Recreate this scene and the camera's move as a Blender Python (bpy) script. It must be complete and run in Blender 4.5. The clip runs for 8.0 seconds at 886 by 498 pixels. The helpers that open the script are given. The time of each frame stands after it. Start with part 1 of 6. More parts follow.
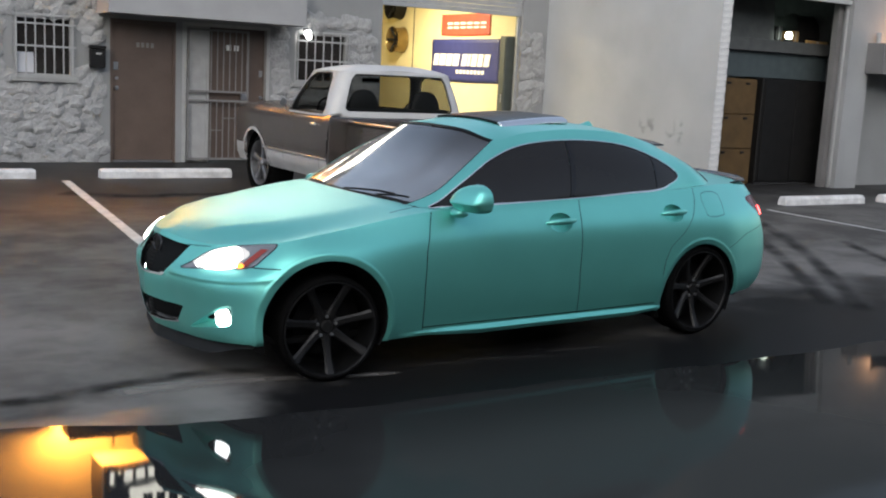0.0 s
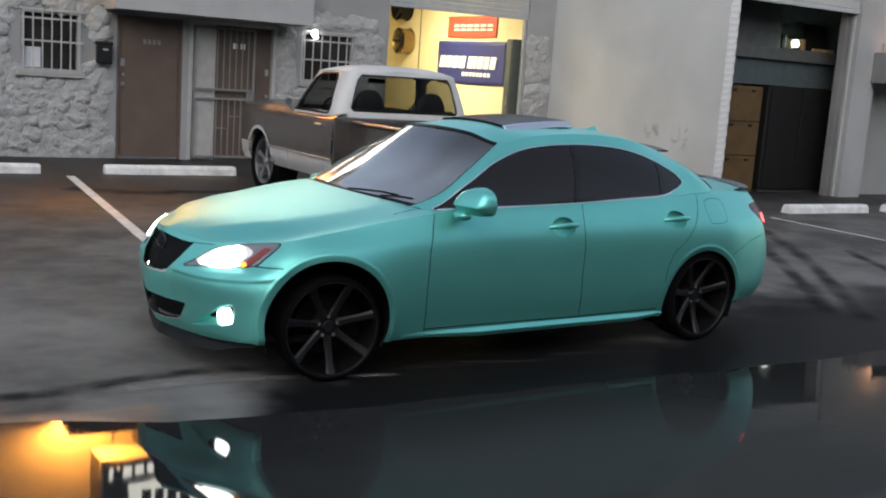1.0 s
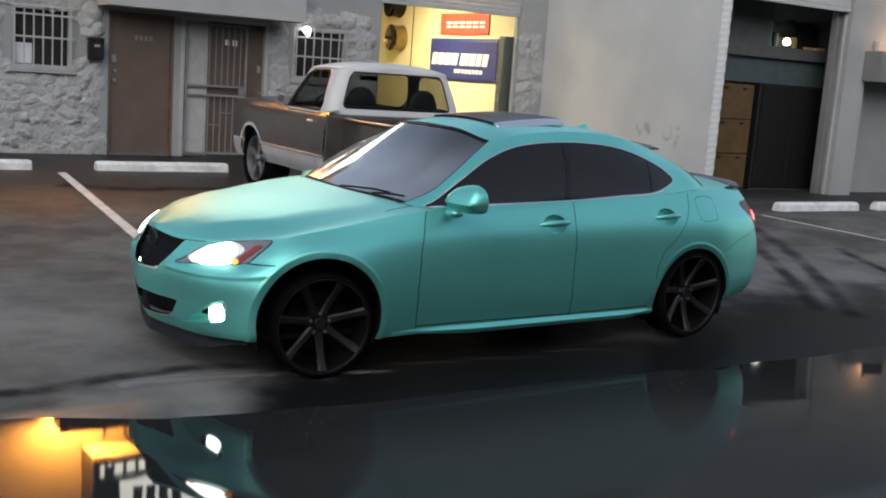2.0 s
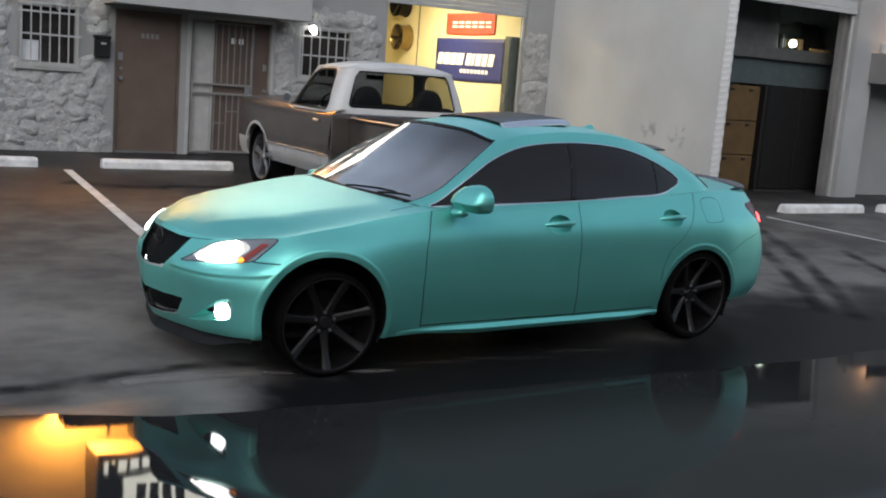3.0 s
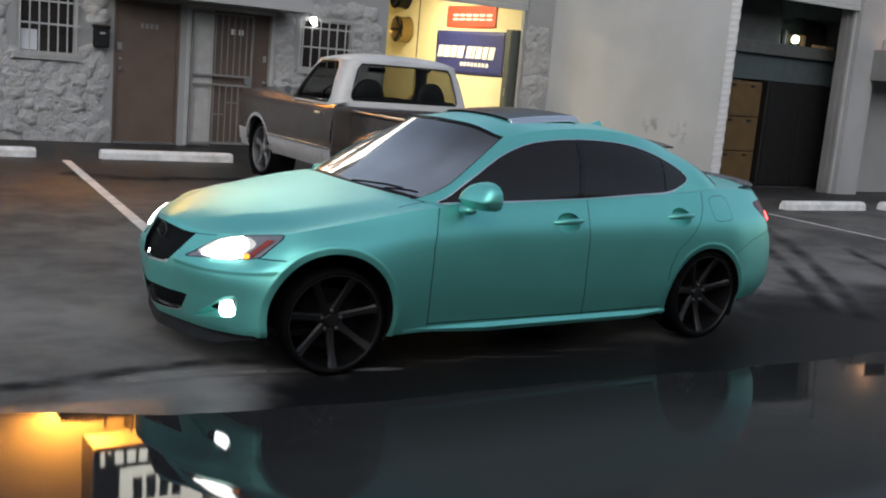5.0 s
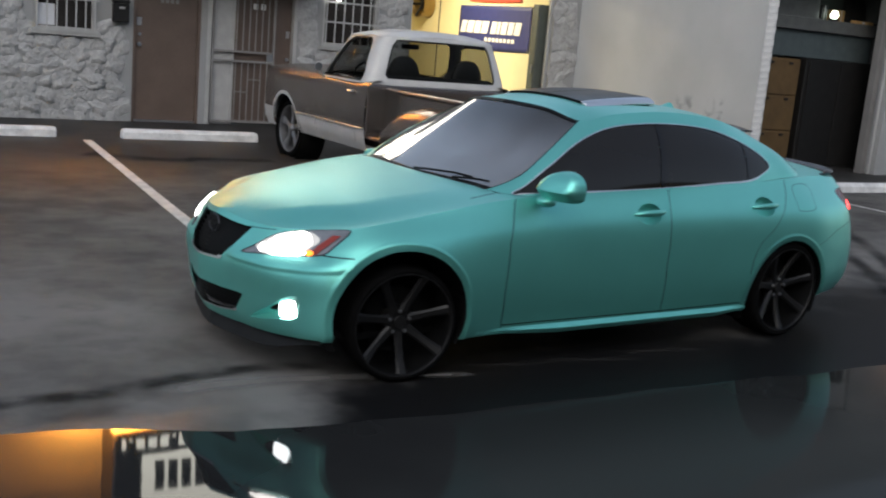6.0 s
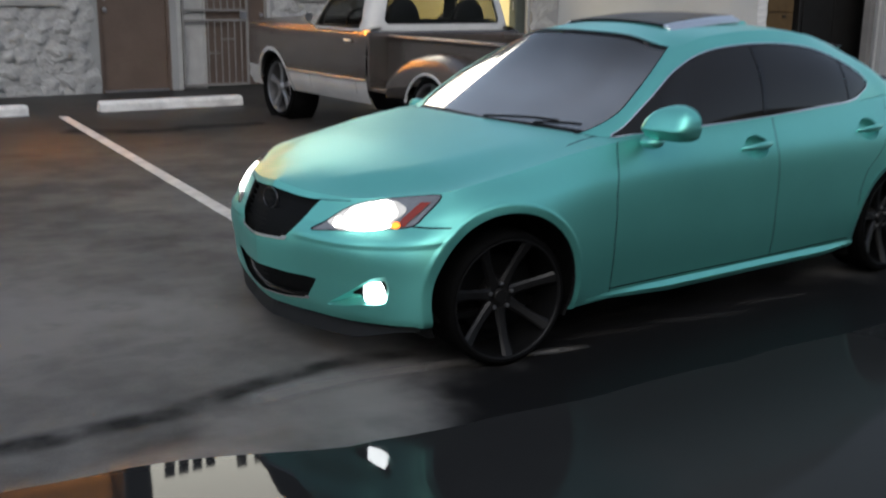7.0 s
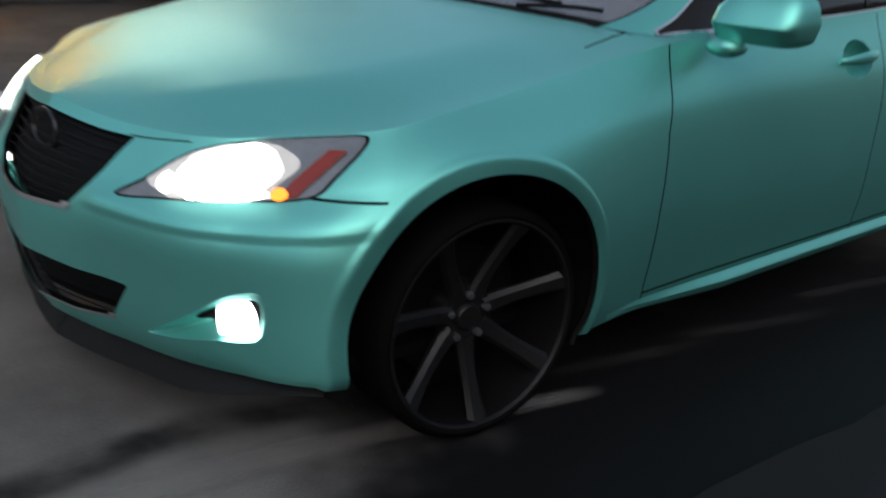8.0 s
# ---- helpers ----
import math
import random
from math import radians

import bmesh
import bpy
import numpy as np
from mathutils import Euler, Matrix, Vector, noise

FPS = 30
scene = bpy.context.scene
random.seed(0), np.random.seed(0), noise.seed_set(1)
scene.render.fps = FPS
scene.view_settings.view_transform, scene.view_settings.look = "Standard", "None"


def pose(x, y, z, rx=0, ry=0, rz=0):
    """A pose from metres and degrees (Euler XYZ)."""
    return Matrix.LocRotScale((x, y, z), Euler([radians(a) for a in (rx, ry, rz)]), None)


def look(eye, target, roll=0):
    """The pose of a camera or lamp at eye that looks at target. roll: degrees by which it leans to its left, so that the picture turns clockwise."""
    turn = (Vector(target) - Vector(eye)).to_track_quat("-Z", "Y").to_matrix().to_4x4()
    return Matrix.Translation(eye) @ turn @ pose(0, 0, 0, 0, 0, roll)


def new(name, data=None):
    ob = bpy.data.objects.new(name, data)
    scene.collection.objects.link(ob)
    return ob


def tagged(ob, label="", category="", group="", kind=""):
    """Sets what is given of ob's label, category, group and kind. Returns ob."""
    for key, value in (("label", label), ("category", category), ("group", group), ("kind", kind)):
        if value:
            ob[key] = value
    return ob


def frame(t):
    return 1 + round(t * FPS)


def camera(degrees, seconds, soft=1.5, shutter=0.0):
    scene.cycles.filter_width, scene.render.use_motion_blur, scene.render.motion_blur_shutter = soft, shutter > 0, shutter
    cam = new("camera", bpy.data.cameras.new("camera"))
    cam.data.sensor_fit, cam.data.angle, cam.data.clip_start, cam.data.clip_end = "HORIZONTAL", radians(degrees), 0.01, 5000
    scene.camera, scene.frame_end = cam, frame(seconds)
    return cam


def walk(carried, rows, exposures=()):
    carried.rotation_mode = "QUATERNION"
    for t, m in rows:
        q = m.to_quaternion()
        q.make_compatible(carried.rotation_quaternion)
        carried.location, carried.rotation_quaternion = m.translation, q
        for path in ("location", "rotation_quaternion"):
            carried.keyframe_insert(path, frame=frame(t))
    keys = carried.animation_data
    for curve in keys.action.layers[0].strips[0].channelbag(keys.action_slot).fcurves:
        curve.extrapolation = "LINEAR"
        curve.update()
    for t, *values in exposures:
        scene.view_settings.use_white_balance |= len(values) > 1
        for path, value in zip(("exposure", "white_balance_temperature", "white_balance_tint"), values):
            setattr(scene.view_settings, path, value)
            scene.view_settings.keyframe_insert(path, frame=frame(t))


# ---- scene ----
cam = camera(46.0, 8.0, soft=2.0, shutter=0.4)
PATH = [
    (0, (-2.237, -5.652, 1.63), (-1.205, -3.97, 1.3), 3.0),
    (0.5, (-2.234, -5.637, 1.635), (-1.216, -3.948, 1.302), 3.9),
    (1, (-2.241, -5.656, 1.634), (-1.214, -3.972, 1.307), 4.0),
    (1.5, (-2.241, -5.666, 1.637), (-1.2, -3.991, 1.307), 4.0),
    (3, (-2.253, -5.672, 1.639), (-1.22, -3.992, 1.306), 4.5),
    (3.5, (-2.253, -5.678, 1.64), (-1.206, -4.003, 1.322), 4.5),
    (4, (-2.261, -5.688, 1.635), (-1.213, -4.013, 1.325), 5.0),
    (4.2, (-2.266, -5.687, 1.648), (-1.229, -4.007, 1.326), 5.3),
    (5.3, (-2.272, -5.437, 1.65), (-1.22, -3.773, 1.299), 4.6),
    (5.5, (-2.256, -5.309, 1.625), (-1.154, -3.677, 1.275), 3.0),
    (6, (-2.325, -4.99, 1.632), (-1.297, -3.32, 1.239), 5.1),
    (6.5, (-2.558, -4.796, 1.645), (-1.516, -3.136, 1.249), 1.5),
    (7, (-2.44, -4.085, 1.518), (-1.362, -2.471, 1.033), 0.8),
    (7.2, (-2.169, -3.612, 1.461), (-1.04, -2.049, 0.93), 1.3),
    (7.5, (-1.903, -3.0, 1.399), (-0.694, -1.503, 0.854), 2.8),
    (8, (-1.439, -2.417, 1.235), (-0.21, -0.986, 0.567), 3.8),
]
walk(cam, [(t, look(eye, target, roll)) for t, eye, target, roll in PATH], exposures=((0.0, 0.67), (0.6, 0.58), (2.5, 0.51), (4.0, 0.41), (6.0, 0.36), (7.2, 0.31), (8.0, 0.12)))

# == place ==
# ---------------------------------------------------------------- light: an overcast dusk and the lamps of the place
world = bpy.data.worlds.new("dusk")
scene.world = world
world.use_nodes = True
wn = world.node_tree.nodes
wl = world.node_tree.links
wn.clear()
sky = wn.new("ShaderNodeTexSky")
sky.sky_type = "NISHITA"
sky.sun_disc = False
sky.sun_elevation = radians(28)
sky.sun_rotation = radians(217)
sky.dust_density = 1.0
cloud = wn.new("ShaderNodeHueSaturation")
cloud.inputs["Saturation"].default_value = 0.71
back = wn.new("ShaderNodeBackground")
back.inputs["Strength"].default_value = 0.15
wout = wn.new("ShaderNodeOutputWorld")
wl.new(sky.outputs[0], cloud.inputs["Color"])
wl.new(cloud.outputs[0], back.inputs["Color"])
wl.new(back.outputs[0], wout.inputs["Surface"])

sun = new("sun", bpy.data.lights.new("sun", "SUN"))
sun.data.energy = 0.75
sun.data.angle = radians(60)
sun.data.color = (1.0, 0.97, 0.93)
sun.matrix_world = look((-8, -11, 14), (2, 2, 0))


def lamp(name, kind, place, watts, colour, size=0.1, target=None, spot=None):
    data = bpy.data.lights.new(name, kind)
    data.energy, data.color = watts, colour
    if kind == "AREA":
        data.size = size
    else:
        data.shadow_soft_size = size
    if spot:
        data.spot_size, data.spot_blend = radians(spot), 0.8
    ob = new(name, data)
    ob.matrix_world = look(place, target) if target else Matrix.Translation(place)
    return ob


GY_LEDGE = 6.27
SODIUM = (1.0, 0.36, 0.045)
lamp("wall_lamp_light", "POINT", (1.12, 10.58, 3.30), 2300, SODIUM, 0.08)
lamp("side_lamp_light", "POINT", (14.6, GY_LEDGE, 2.74), 15, (1.0, 0.50, 0.24), 0.06)
# added fill that turns the canopy's left end orange
lamp("canopy_fill_light", "POINT", (1.27, 10.72, 3.14), 8, SODIUM, 0.05)
lamp("bay_light", "AREA", (7.90, 13.6, 3.42), 175, (1.0, 0.88, 0.62), 0.9, (7.90, 13.6, 0))
lamp("store_light", "POINT", (12.9, 8.5, 3.0), 3, (0.75, 1.0, 0.85), 0.15)


# ---------------------------------------------------------------- materials
def mat(name, colour, rough=0.6, metal=0.0, vary=0.15, scale=6.0, fine=60.0, bump=0.1, depth=0.01, coat=0.0, emit=None, power=0.0, ior=1.5, dirt=None, rough_vary=0.12, coat_rough=0.12, coat_ior=1.5, spec=0.5):
    """A surface with variation at two scales, fine relief and uneven gloss."""
    m = bpy.data.materials.new(name)
    m.use_nodes = True
    nt = m.node_tree
    n, l = nt.nodes, nt.links
    b = n["Principled BSDF"]
    b.inputs["Metallic"].default_value = metal
    b.inputs["IOR"].default_value = ior
    b.inputs["Coat Weight"].default_value = coat
    b.inputs["Coat IOR"].default_value = coat_ior
    b.inputs["Specular IOR Level"].default_value = spec
    b.inputs["Coat Roughness"].default_value = coat_rough
    geo = n.new("ShaderNodeTexCoord")
    big, small = n.new("ShaderNodeTexNoise"), n.new("ShaderNodeTexNoise")
    for node, sc, det in ((big, scale, 5), (small, fine, 3)):
        node.inputs["Scale"].default_value = sc
        node.inputs["Detail"].default_value = det
        l.new(geo.outputs["Object"], node.inputs["Vector"])
    both = n.new("ShaderNodeMath")
    both.operation = "MULTIPLY_ADD"
    l.new(small.outputs["Fac"], both.inputs[0])
    both.inputs[1].default_value = 0.4
    l.new(big.outputs["Fac"], both.inputs[2])
    ramp = n.new("ShaderNodeMapRange")
    ramp.inputs["From Min"].default_value = 0.45
    ramp.inputs["From Max"].default_value = 0.95
    l.new(both.outputs[0], ramp.inputs["Value"])
    mix = n.new("ShaderNodeMix")
    mix.data_type = "RGBA"
    dark = dirt or tuple(c * (1 - vary) for c in colour)
    mix.inputs["A"].default_value = (*dark, 1)
    mix.inputs["B"].default_value = (*(min(1, c * (1 + 0.4 * vary)) for c in colour), 1)
    l.new(ramp.outputs["Result"], mix.inputs["Factor"])
    l.new(mix.outputs["Result"], b.inputs["Base Color"])
    gloss = n.new("ShaderNodeMapRange")
    gloss.inputs["To Min"].default_value = min(1, rough * (1 + rough_vary))
    gloss.inputs["To Max"].default_value = rough * (1 - rough_vary)
    l.new(big.outputs["Fac"], gloss.inputs["Value"])
    l.new(gloss.outputs["Result"], b.inputs["Roughness"])
    if bump:
        relief = n.new("ShaderNodeBump")
        relief.inputs["Strength"].default_value = bump
        relief.inputs["Distance"].default_value = depth
        l.new(small.outputs["Fac"], relief.inputs["Height"])
        l.new(relief.outputs["Normal"], b.inputs["Normal"])
    if emit:
        b.inputs["Emission Color"].default_value = (*emit, 1)
        b.inputs["Emission Strength"].default_value = power
    return m


def asphalt_material():
    """Old asphalt, wet in a wide uneven band along the water and in blotches."""
    m = bpy.data.materials.new("asphalt")
    m.use_nodes = True
    n, l = m.node_tree.nodes, m.node_tree.links
    b = n["Principled BSDF"]
    co = n.new("ShaderNodeTexCoord")

    def noise_at(scale, detail=6, rough=0.55, stretch=None):
        t = n.new("ShaderNodeTexNoise")
        t.inputs["Scale"].default_value, t.inputs["Detail"].default_value, t.inputs["Roughness"].default_value = scale, detail, rough
        if stretch:
            mp = n.new("ShaderNodeMapping")
            mp.inputs["Scale"].default_value = stretch
            l.new(co.outputs["Object"], mp.inputs["Vector"])
            l.new(mp.outputs[0], t.inputs["Vector"])
        else:
            l.new(co.outputs["Object"], t.inputs["Vector"])
        return t

    def math_node(op, a, c, d=None):
        k = n.new("ShaderNodeMath")
        k.operation = op
        for i, v in enumerate((a, c, d)):
            if v is None:
                continue
            if isinstance(v, (int, float)):
                k.inputs[i].default_value = v
            else:
                l.new(v, k.inputs[i])
        return k.outputs[0]

    def map_node(v, a, c, lo=0.0, hi=1.0):
        k = n.new("ShaderNodeMapRange")
        k.interpolation_type = "SMOOTHSTEP"
        for name, x in (("From Min", a), ("From Max", c), ("To Min", lo), ("To Max", hi)):
            k.inputs[name].default_value = x
        l.new(v, k.inputs["Value"])
        return k.outputs["Result"]

    grain, patch, blotch, tracks = noise_at(150, 4), noise_at(0.55, 5), noise_at(2.2, 6, 0.6), noise_at(1.0, 4, 0.5, (0.6, 3.0, 1))
    xyz = n.new("ShaderNodeSeparateXYZ")
    l.new(co.outputs["Object"], xyz.inputs[0])
    # wetness: full at the water's edge, fading over two metres, broken up by the unevenness of the surface
    edge = math_node("MULTIPLY_ADD", patch.outputs["Fac"], 2.6, math_node("MULTIPLY_ADD", blotch.outputs["Fac"], 0.9, xyz.outputs["Y"]))
    damp_side = map_node(xyz.outputs["X"], -0.75, 0.25, -0.36, 1.05)
    edge = math_node("SUBTRACT", edge, damp_side)
    wet_band = map_node(edge, 0.25, 1.45, 1.0, 0.0)
    wet_blot = map_node(math_node("MULTIPLY_ADD", tracks.outputs["Fac"], 0.5, blotch.outputs["Fac"]), 0.80, 0.93)
    wet = math_node("MAXIMUM", wet_band, math_node("MULTIPLY", wet_blot, 0.27))
    # the ground turns darker and smoother towards the facade
    far_dark = map_node(math_node("MULTIPLY_ADD", patch.outputs["Fac"], 3.0, xyz.outputs["Y"]), 4.0, 9.0, 0.0, 0.82)
    wet = math_node("MAXIMUM", wet, far_dark)
    dry = n.new("ShaderNodeMix")
    dry.data_type = "RGBA"
    dry.inputs["A"].default_value, dry.inputs["B"].default_value = (0.073, 0.069, 0.064, 1), (0.196, 0.185, 0.172, 1)
    # the near ground is paler, the far ground a little darker
    near_pale = map_node(xyz.outputs["Y"], 3.0, 0.0, -0.16, 0.22)
    l.new(math_node("ADD", map_node(math_node("MULTIPLY_ADD", grain.outputs["Fac"], 0.40, math_node("MULTIPLY_ADD", blotch.outputs["Fac"], 0.45, patch.outputs["Fac"])), 0.68, 1.18), near_pale), dry.inputs["Factor"])
    col = n.new("ShaderNodeMix")
    col.data_type = "RGBA"
    l.new(wet, col.inputs["Factor"])
    l.new(dry.outputs["Result"], col.inputs["A"])
    col.inputs["B"].default_value = (0.0105, 0.0105, 0.0108, 1)
    l.new(col.outputs["Result"], b.inputs["Base Color"])
    # a damp strip just above the water in the dip, evenly wet
    strip_y = math_node("MULTIPLY_ADD", blotch.outputs["Fac"], 0.22, xyz.outputs["Y"])
    damp = math_node("MULTIPLY", map_node(strip_y, -0.86, -0.66, 1.0, 0.0), map_node(xyz.outputs["X"], -0.9, -0.1, 1.0, 0.0))
    damp = math_node("MULTIPLY", damp, map_node(xyz.outputs["Y"], -2.3, -1.5))
    l.new(map_node(math_node("MAXIMUM", wet, damp), 0.0, 1.0, 0.80, 0.38), b.inputs["Roughness"])
    matt = map_node(wet, 0.0, 1.0, 0.14, 0.035)
    l.new(math_node("MAXIMUM", matt, map_node(damp, 0.0, 1.0, 0.0, 0.24)), b.inputs["Specular IOR Level"])
    bump = n.new("ShaderNodeBump")
    bump.inputs["Distance"].default_value = 0.006
    l.new(map_node(wet, 0.0, 1.0, 0.5, 0.10), bump.inputs["Strength"])
    l.new(grain.outputs["Fac"], bump.inputs["Height"])
    l.new(bump.outputs["Normal"], b.inputs["Normal"])
    return m


def water_material():
    m = bpy.data.materials.new("puddle_water")
    m.use_nodes = True
    n, l = m.node_tree.nodes, m.node_tree.links
    b = n["Principled BSDF"]
    b.inputs["IOR"].default_value = 1.33
    co, t = n.new("ShaderNodeTexCoord"), n.new("ShaderNodeTexNoise")
    t.inputs["Scale"].default_value = 1.6
    l.new(co.outputs["Object"], t.inputs["Vector"])
    # the water thins out over the silt towards +x: cloudier there, clear in the dip
    sep, silt, mud = n.new("ShaderNodeSeparateXYZ"), n.new("ShaderNodeMapRange"), n.new("ShaderNodeMix")
    l.new(co.outputs["Object"], sep.inputs[0])
    shift = n.new("ShaderNodeMath")
    shift.operation = "MULTIPLY_ADD"
    shift.inputs[1].default_value = 1.4
    l.new(t.outputs["Fac"], shift.inputs[0])
    l.new(sep.outputs["X"], shift.inputs[2])
    silt.inputs["From Min"].default_value, silt.inputs["From Max"].default_value = -0.4, 0.7
    l.new(shift.outputs[0], silt.inputs["Value"])
    clear, left = n.new("ShaderNodeMapRange"), n.new("ShaderNodeMath")
    clear.inputs["From Min"].default_value, clear.inputs["From Max"].default_value = 2.2, 3.3
    clear.inputs["To Min"].default_value, clear.inputs["To Max"].default_value = 1.0, 0.25
    l.new(shift.outputs[0], clear.inputs["Value"])
    left.operation = "MULTIPLY"
    l.new(silt.outputs["Result"], left.inputs[0])
    l.new(clear.outputs["Result"], left.inputs[1])
    mud.data_type = "RGBA"
    mud.inputs["A"].default_value, mud.inputs["B"].default_value = (0.019, 0.019, 0.019, 1), (0.047, 0.049, 0.046, 1)
    # the water's colour gets paler away from the shore
    far_out, cloud_mix = n.new("ShaderNodeMapRange"), n.new("ShaderNodeMath")
    far_out.interpolation_type = "SMOOTHSTEP"
    far_out.inputs["From Min"].default_value, far_out.inputs["From Max"].default_value = -1.45, -2.3
    far_out.inputs["To Min"].default_value = 0.20
    l.new(sep.outputs["Y"], far_out.inputs["Value"])
    cloud_mix.operation = "MULTIPLY"
    l.new(left.outputs[0], cloud_mix.inputs[0])
    l.new(far_out.outputs["Result"], cloud_mix.inputs[1])
    l.new(cloud_mix.outputs[0], mud.inputs["Factor"])
    l.new(mud.outputs["Result"], b.inputs["Base Color"])
    haze = n.new("ShaderNodeMapRange")
    haze.inputs["To Min"].default_value, haze.inputs["To Max"].default_value = 0.03, 0.055
    film = n.new("ShaderNodeMapRange")
    film.inputs["To Min"].default_value, film.inputs["To Max"].default_value = 0.150, 0.016
    l.new(left.outputs[0], film.inputs["Value"])
    l.new(film.outputs["Result"], b.inputs["Specular IOR Level"])
    l.new(left.outputs[0], haze.inputs["Value"])
    l.new(haze.outputs["Result"], b.inputs["Roughness"])
    bump = n.new("ShaderNodeBump")
    bump.inputs["Strength"].default_value = 0.06
    bump.inputs["Distance"].default_value = 0.02
    l.new(t.outputs["Fac"], bump.inputs["Height"])
    l.new(bump.outputs["Normal"], b.inputs["Normal"])
    return m


def pane_material(name, tint=(0.86, 0.90, 0.88), ior=1.3):
    """A thin clear pane: seen through, with a mirror sheen that grows at a slant."""
    m = bpy.data.materials.new(name)
    m.use_nodes = True
    n, l = m.node_tree.nodes, m.node_tree.links
    n.remove(n["Principled BSDF"])
    out = n["Material Output"]
    clear, shine, fres, mix = n.new("ShaderNodeBsdfTransparent"), n.new("ShaderNodeBsdfGlossy"), n.new("ShaderNodeFresnel"), n.new("ShaderNodeMixShader")
    clear.inputs["Color"].default_value = (*tint, 1)
    shine.inputs["Roughness"].default_value = 0.03
    fres.inputs["IOR"].default_value = ior
    l.new(fres.outputs[0], mix.inputs[0])
    l.new(clear.outputs[0], mix.inputs[1])
    l.new(shine.outputs[0], mix.inputs[2])
    l.new(mix.outputs[0], out.inputs["Surface"])
    return m


def tint_and_sky_fade(m, z0, z1, dark):
    """Darkens a glass film towards its top edge: top tint and fading sky reflection, put into the colour."""
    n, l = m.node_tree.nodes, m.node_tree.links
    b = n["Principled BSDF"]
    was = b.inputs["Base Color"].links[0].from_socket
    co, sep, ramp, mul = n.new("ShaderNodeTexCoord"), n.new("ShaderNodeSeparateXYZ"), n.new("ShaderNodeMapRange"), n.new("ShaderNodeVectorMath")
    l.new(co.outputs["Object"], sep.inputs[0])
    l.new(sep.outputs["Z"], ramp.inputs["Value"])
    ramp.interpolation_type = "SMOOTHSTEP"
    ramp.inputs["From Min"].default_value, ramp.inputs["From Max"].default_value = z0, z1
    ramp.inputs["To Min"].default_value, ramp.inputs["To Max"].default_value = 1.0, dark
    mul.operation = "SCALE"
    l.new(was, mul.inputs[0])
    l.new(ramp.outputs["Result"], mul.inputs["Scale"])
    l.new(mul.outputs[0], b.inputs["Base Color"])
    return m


ASPHALT = asphalt_material()
WATER = water_material()
LINE = mat("worn_line_paint", (0.62, 0.61, 0.58), 0.6, vary=0.35, scale=5, fine=90)
KERB = mat("white_kerb_paint", (0.74, 0.73, 0.71), 0.65, vary=0.35, scale=6, fine=50, bump=0.3)
STUCCO = mat("grey_stucco", (0.275, 0.277, 0.274), 0.85, vary=0.12, scale=1.2, fine=90, bump=0.35)
BLANK = mat("pale_stucco", (0.475, 0.480, 0.475), 0.85, vary=0.14, scale=0.9, fine=90, bump=0.3)
# darker copy of the pale stucco: the front wall's shade is put into its colour
SHADED_FRONT = mat("shaded_stucco", (0.335, 0.338, 0.333), 0.85, vary=0.22, scale=0.8, fine=90, bump=0.3)
STONE = mat("painted_stone", (0.385, 0.383, 0.374), 0.9, vary=0.30, scale=9, fine=22, bump=0.8, depth=0.05)
# for the added walls out of view, dark so that reflections stay dim
DIM_WALL = mat("unseen_dark_wall", (0.085, 0.08, 0.078), 0.9, vary=0.3, scale=2)
CANOPY = mat("canopy_paint", (0.36, 0.355, 0.35), 0.6, vary=0.12, scale=2)
BROWN = mat("brown_door_paint", (0.115, 0.080, 0.062), 0.5, vary=0.2, scale=3)
FRAME = mat("grey_frame_paint", (0.38, 0.375, 0.36), 0.5, vary=0.15)
BARS = mat("white_bar_paint", (0.40, 0.40, 0.39), 0.45, vary=0.12)
DARKGLASS = mat("dark_window", (0.040, 0.035, 0.032), 0.08, vary=0.6, scale=1.5, bump=0)
BLACK = mat("black_paint", (0.010, 0.0095, 0.009), 0.55, vary=0.2, spec=0.25)
PAPER = mat("paper", (0.62, 0.63, 0.66), 0.8, vary=0.05)
METAL = mat("dull_metal", (0.45, 0.45, 0.46), 0.35, 0.9)
CREAM = mat("cream_wall", (0.74, 0.66, 0.40), 0.7, vary=0.10, scale=1.5)
SHUTTER = mat("shutter_metal", (0.40, 0.41, 0.42), 0.5, 0.3, vary=0.12)
BANNER_BLUE = mat("blue_banner", (0.030, 0.038, 0.16), 0.5, vary=0.12)
BANNER_RED = mat("red_banner", (0.62, 0.09, 0.05), 0.5, vary=0.12)
WHITE = mat("white_print", (0.80, 0.80, 0.78), 0.5, vary=0.04)
PLY = mat("plywood", (0.34, 0.20, 0.07), 0.65, vary=0.3, scale=4)
OCHRE = mat("ochre_wood", (0.105, 0.060, 0.018), 0.65, vary=0.35, scale=4)
LEDGE = mat("grey_ledge_paint", (0.19, 0.183, 0.178), 0.7, vary=0.2, scale=2)
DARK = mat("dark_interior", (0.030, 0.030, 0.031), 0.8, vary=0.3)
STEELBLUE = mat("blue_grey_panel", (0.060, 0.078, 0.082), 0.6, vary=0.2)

PAINT = mat("teal_satin_paint", (0.195, 0.71, 0.615), 0.42, 0.75, vary=0.07, scale=2, fine=500, bump=0.02, depth=0.001, rough_vary=0.05, coat=0.7, coat_rough=0.40, coat_ior=1.5)
TINT = mat("tinted_glass", (0.016, 0.014, 0.012), 0.05, vary=0.05, bump=0, coat=0.0, spec=0.36)
# the mirrored sky's fade to a darker top is part of this colour
SCREEN = tint_and_sky_fade(mat("windscreen_film", (0.50, 0.485, 0.465), 0.06, 0.78, vary=0.1, bump=0, coat=0.3), 1.02, 1.29, 0.30)
ROOFGLASS = mat("sunroof_glass", (0.012, 0.011, 0.010), 0.30, vary=0.1, bump=0, spec=0.12)
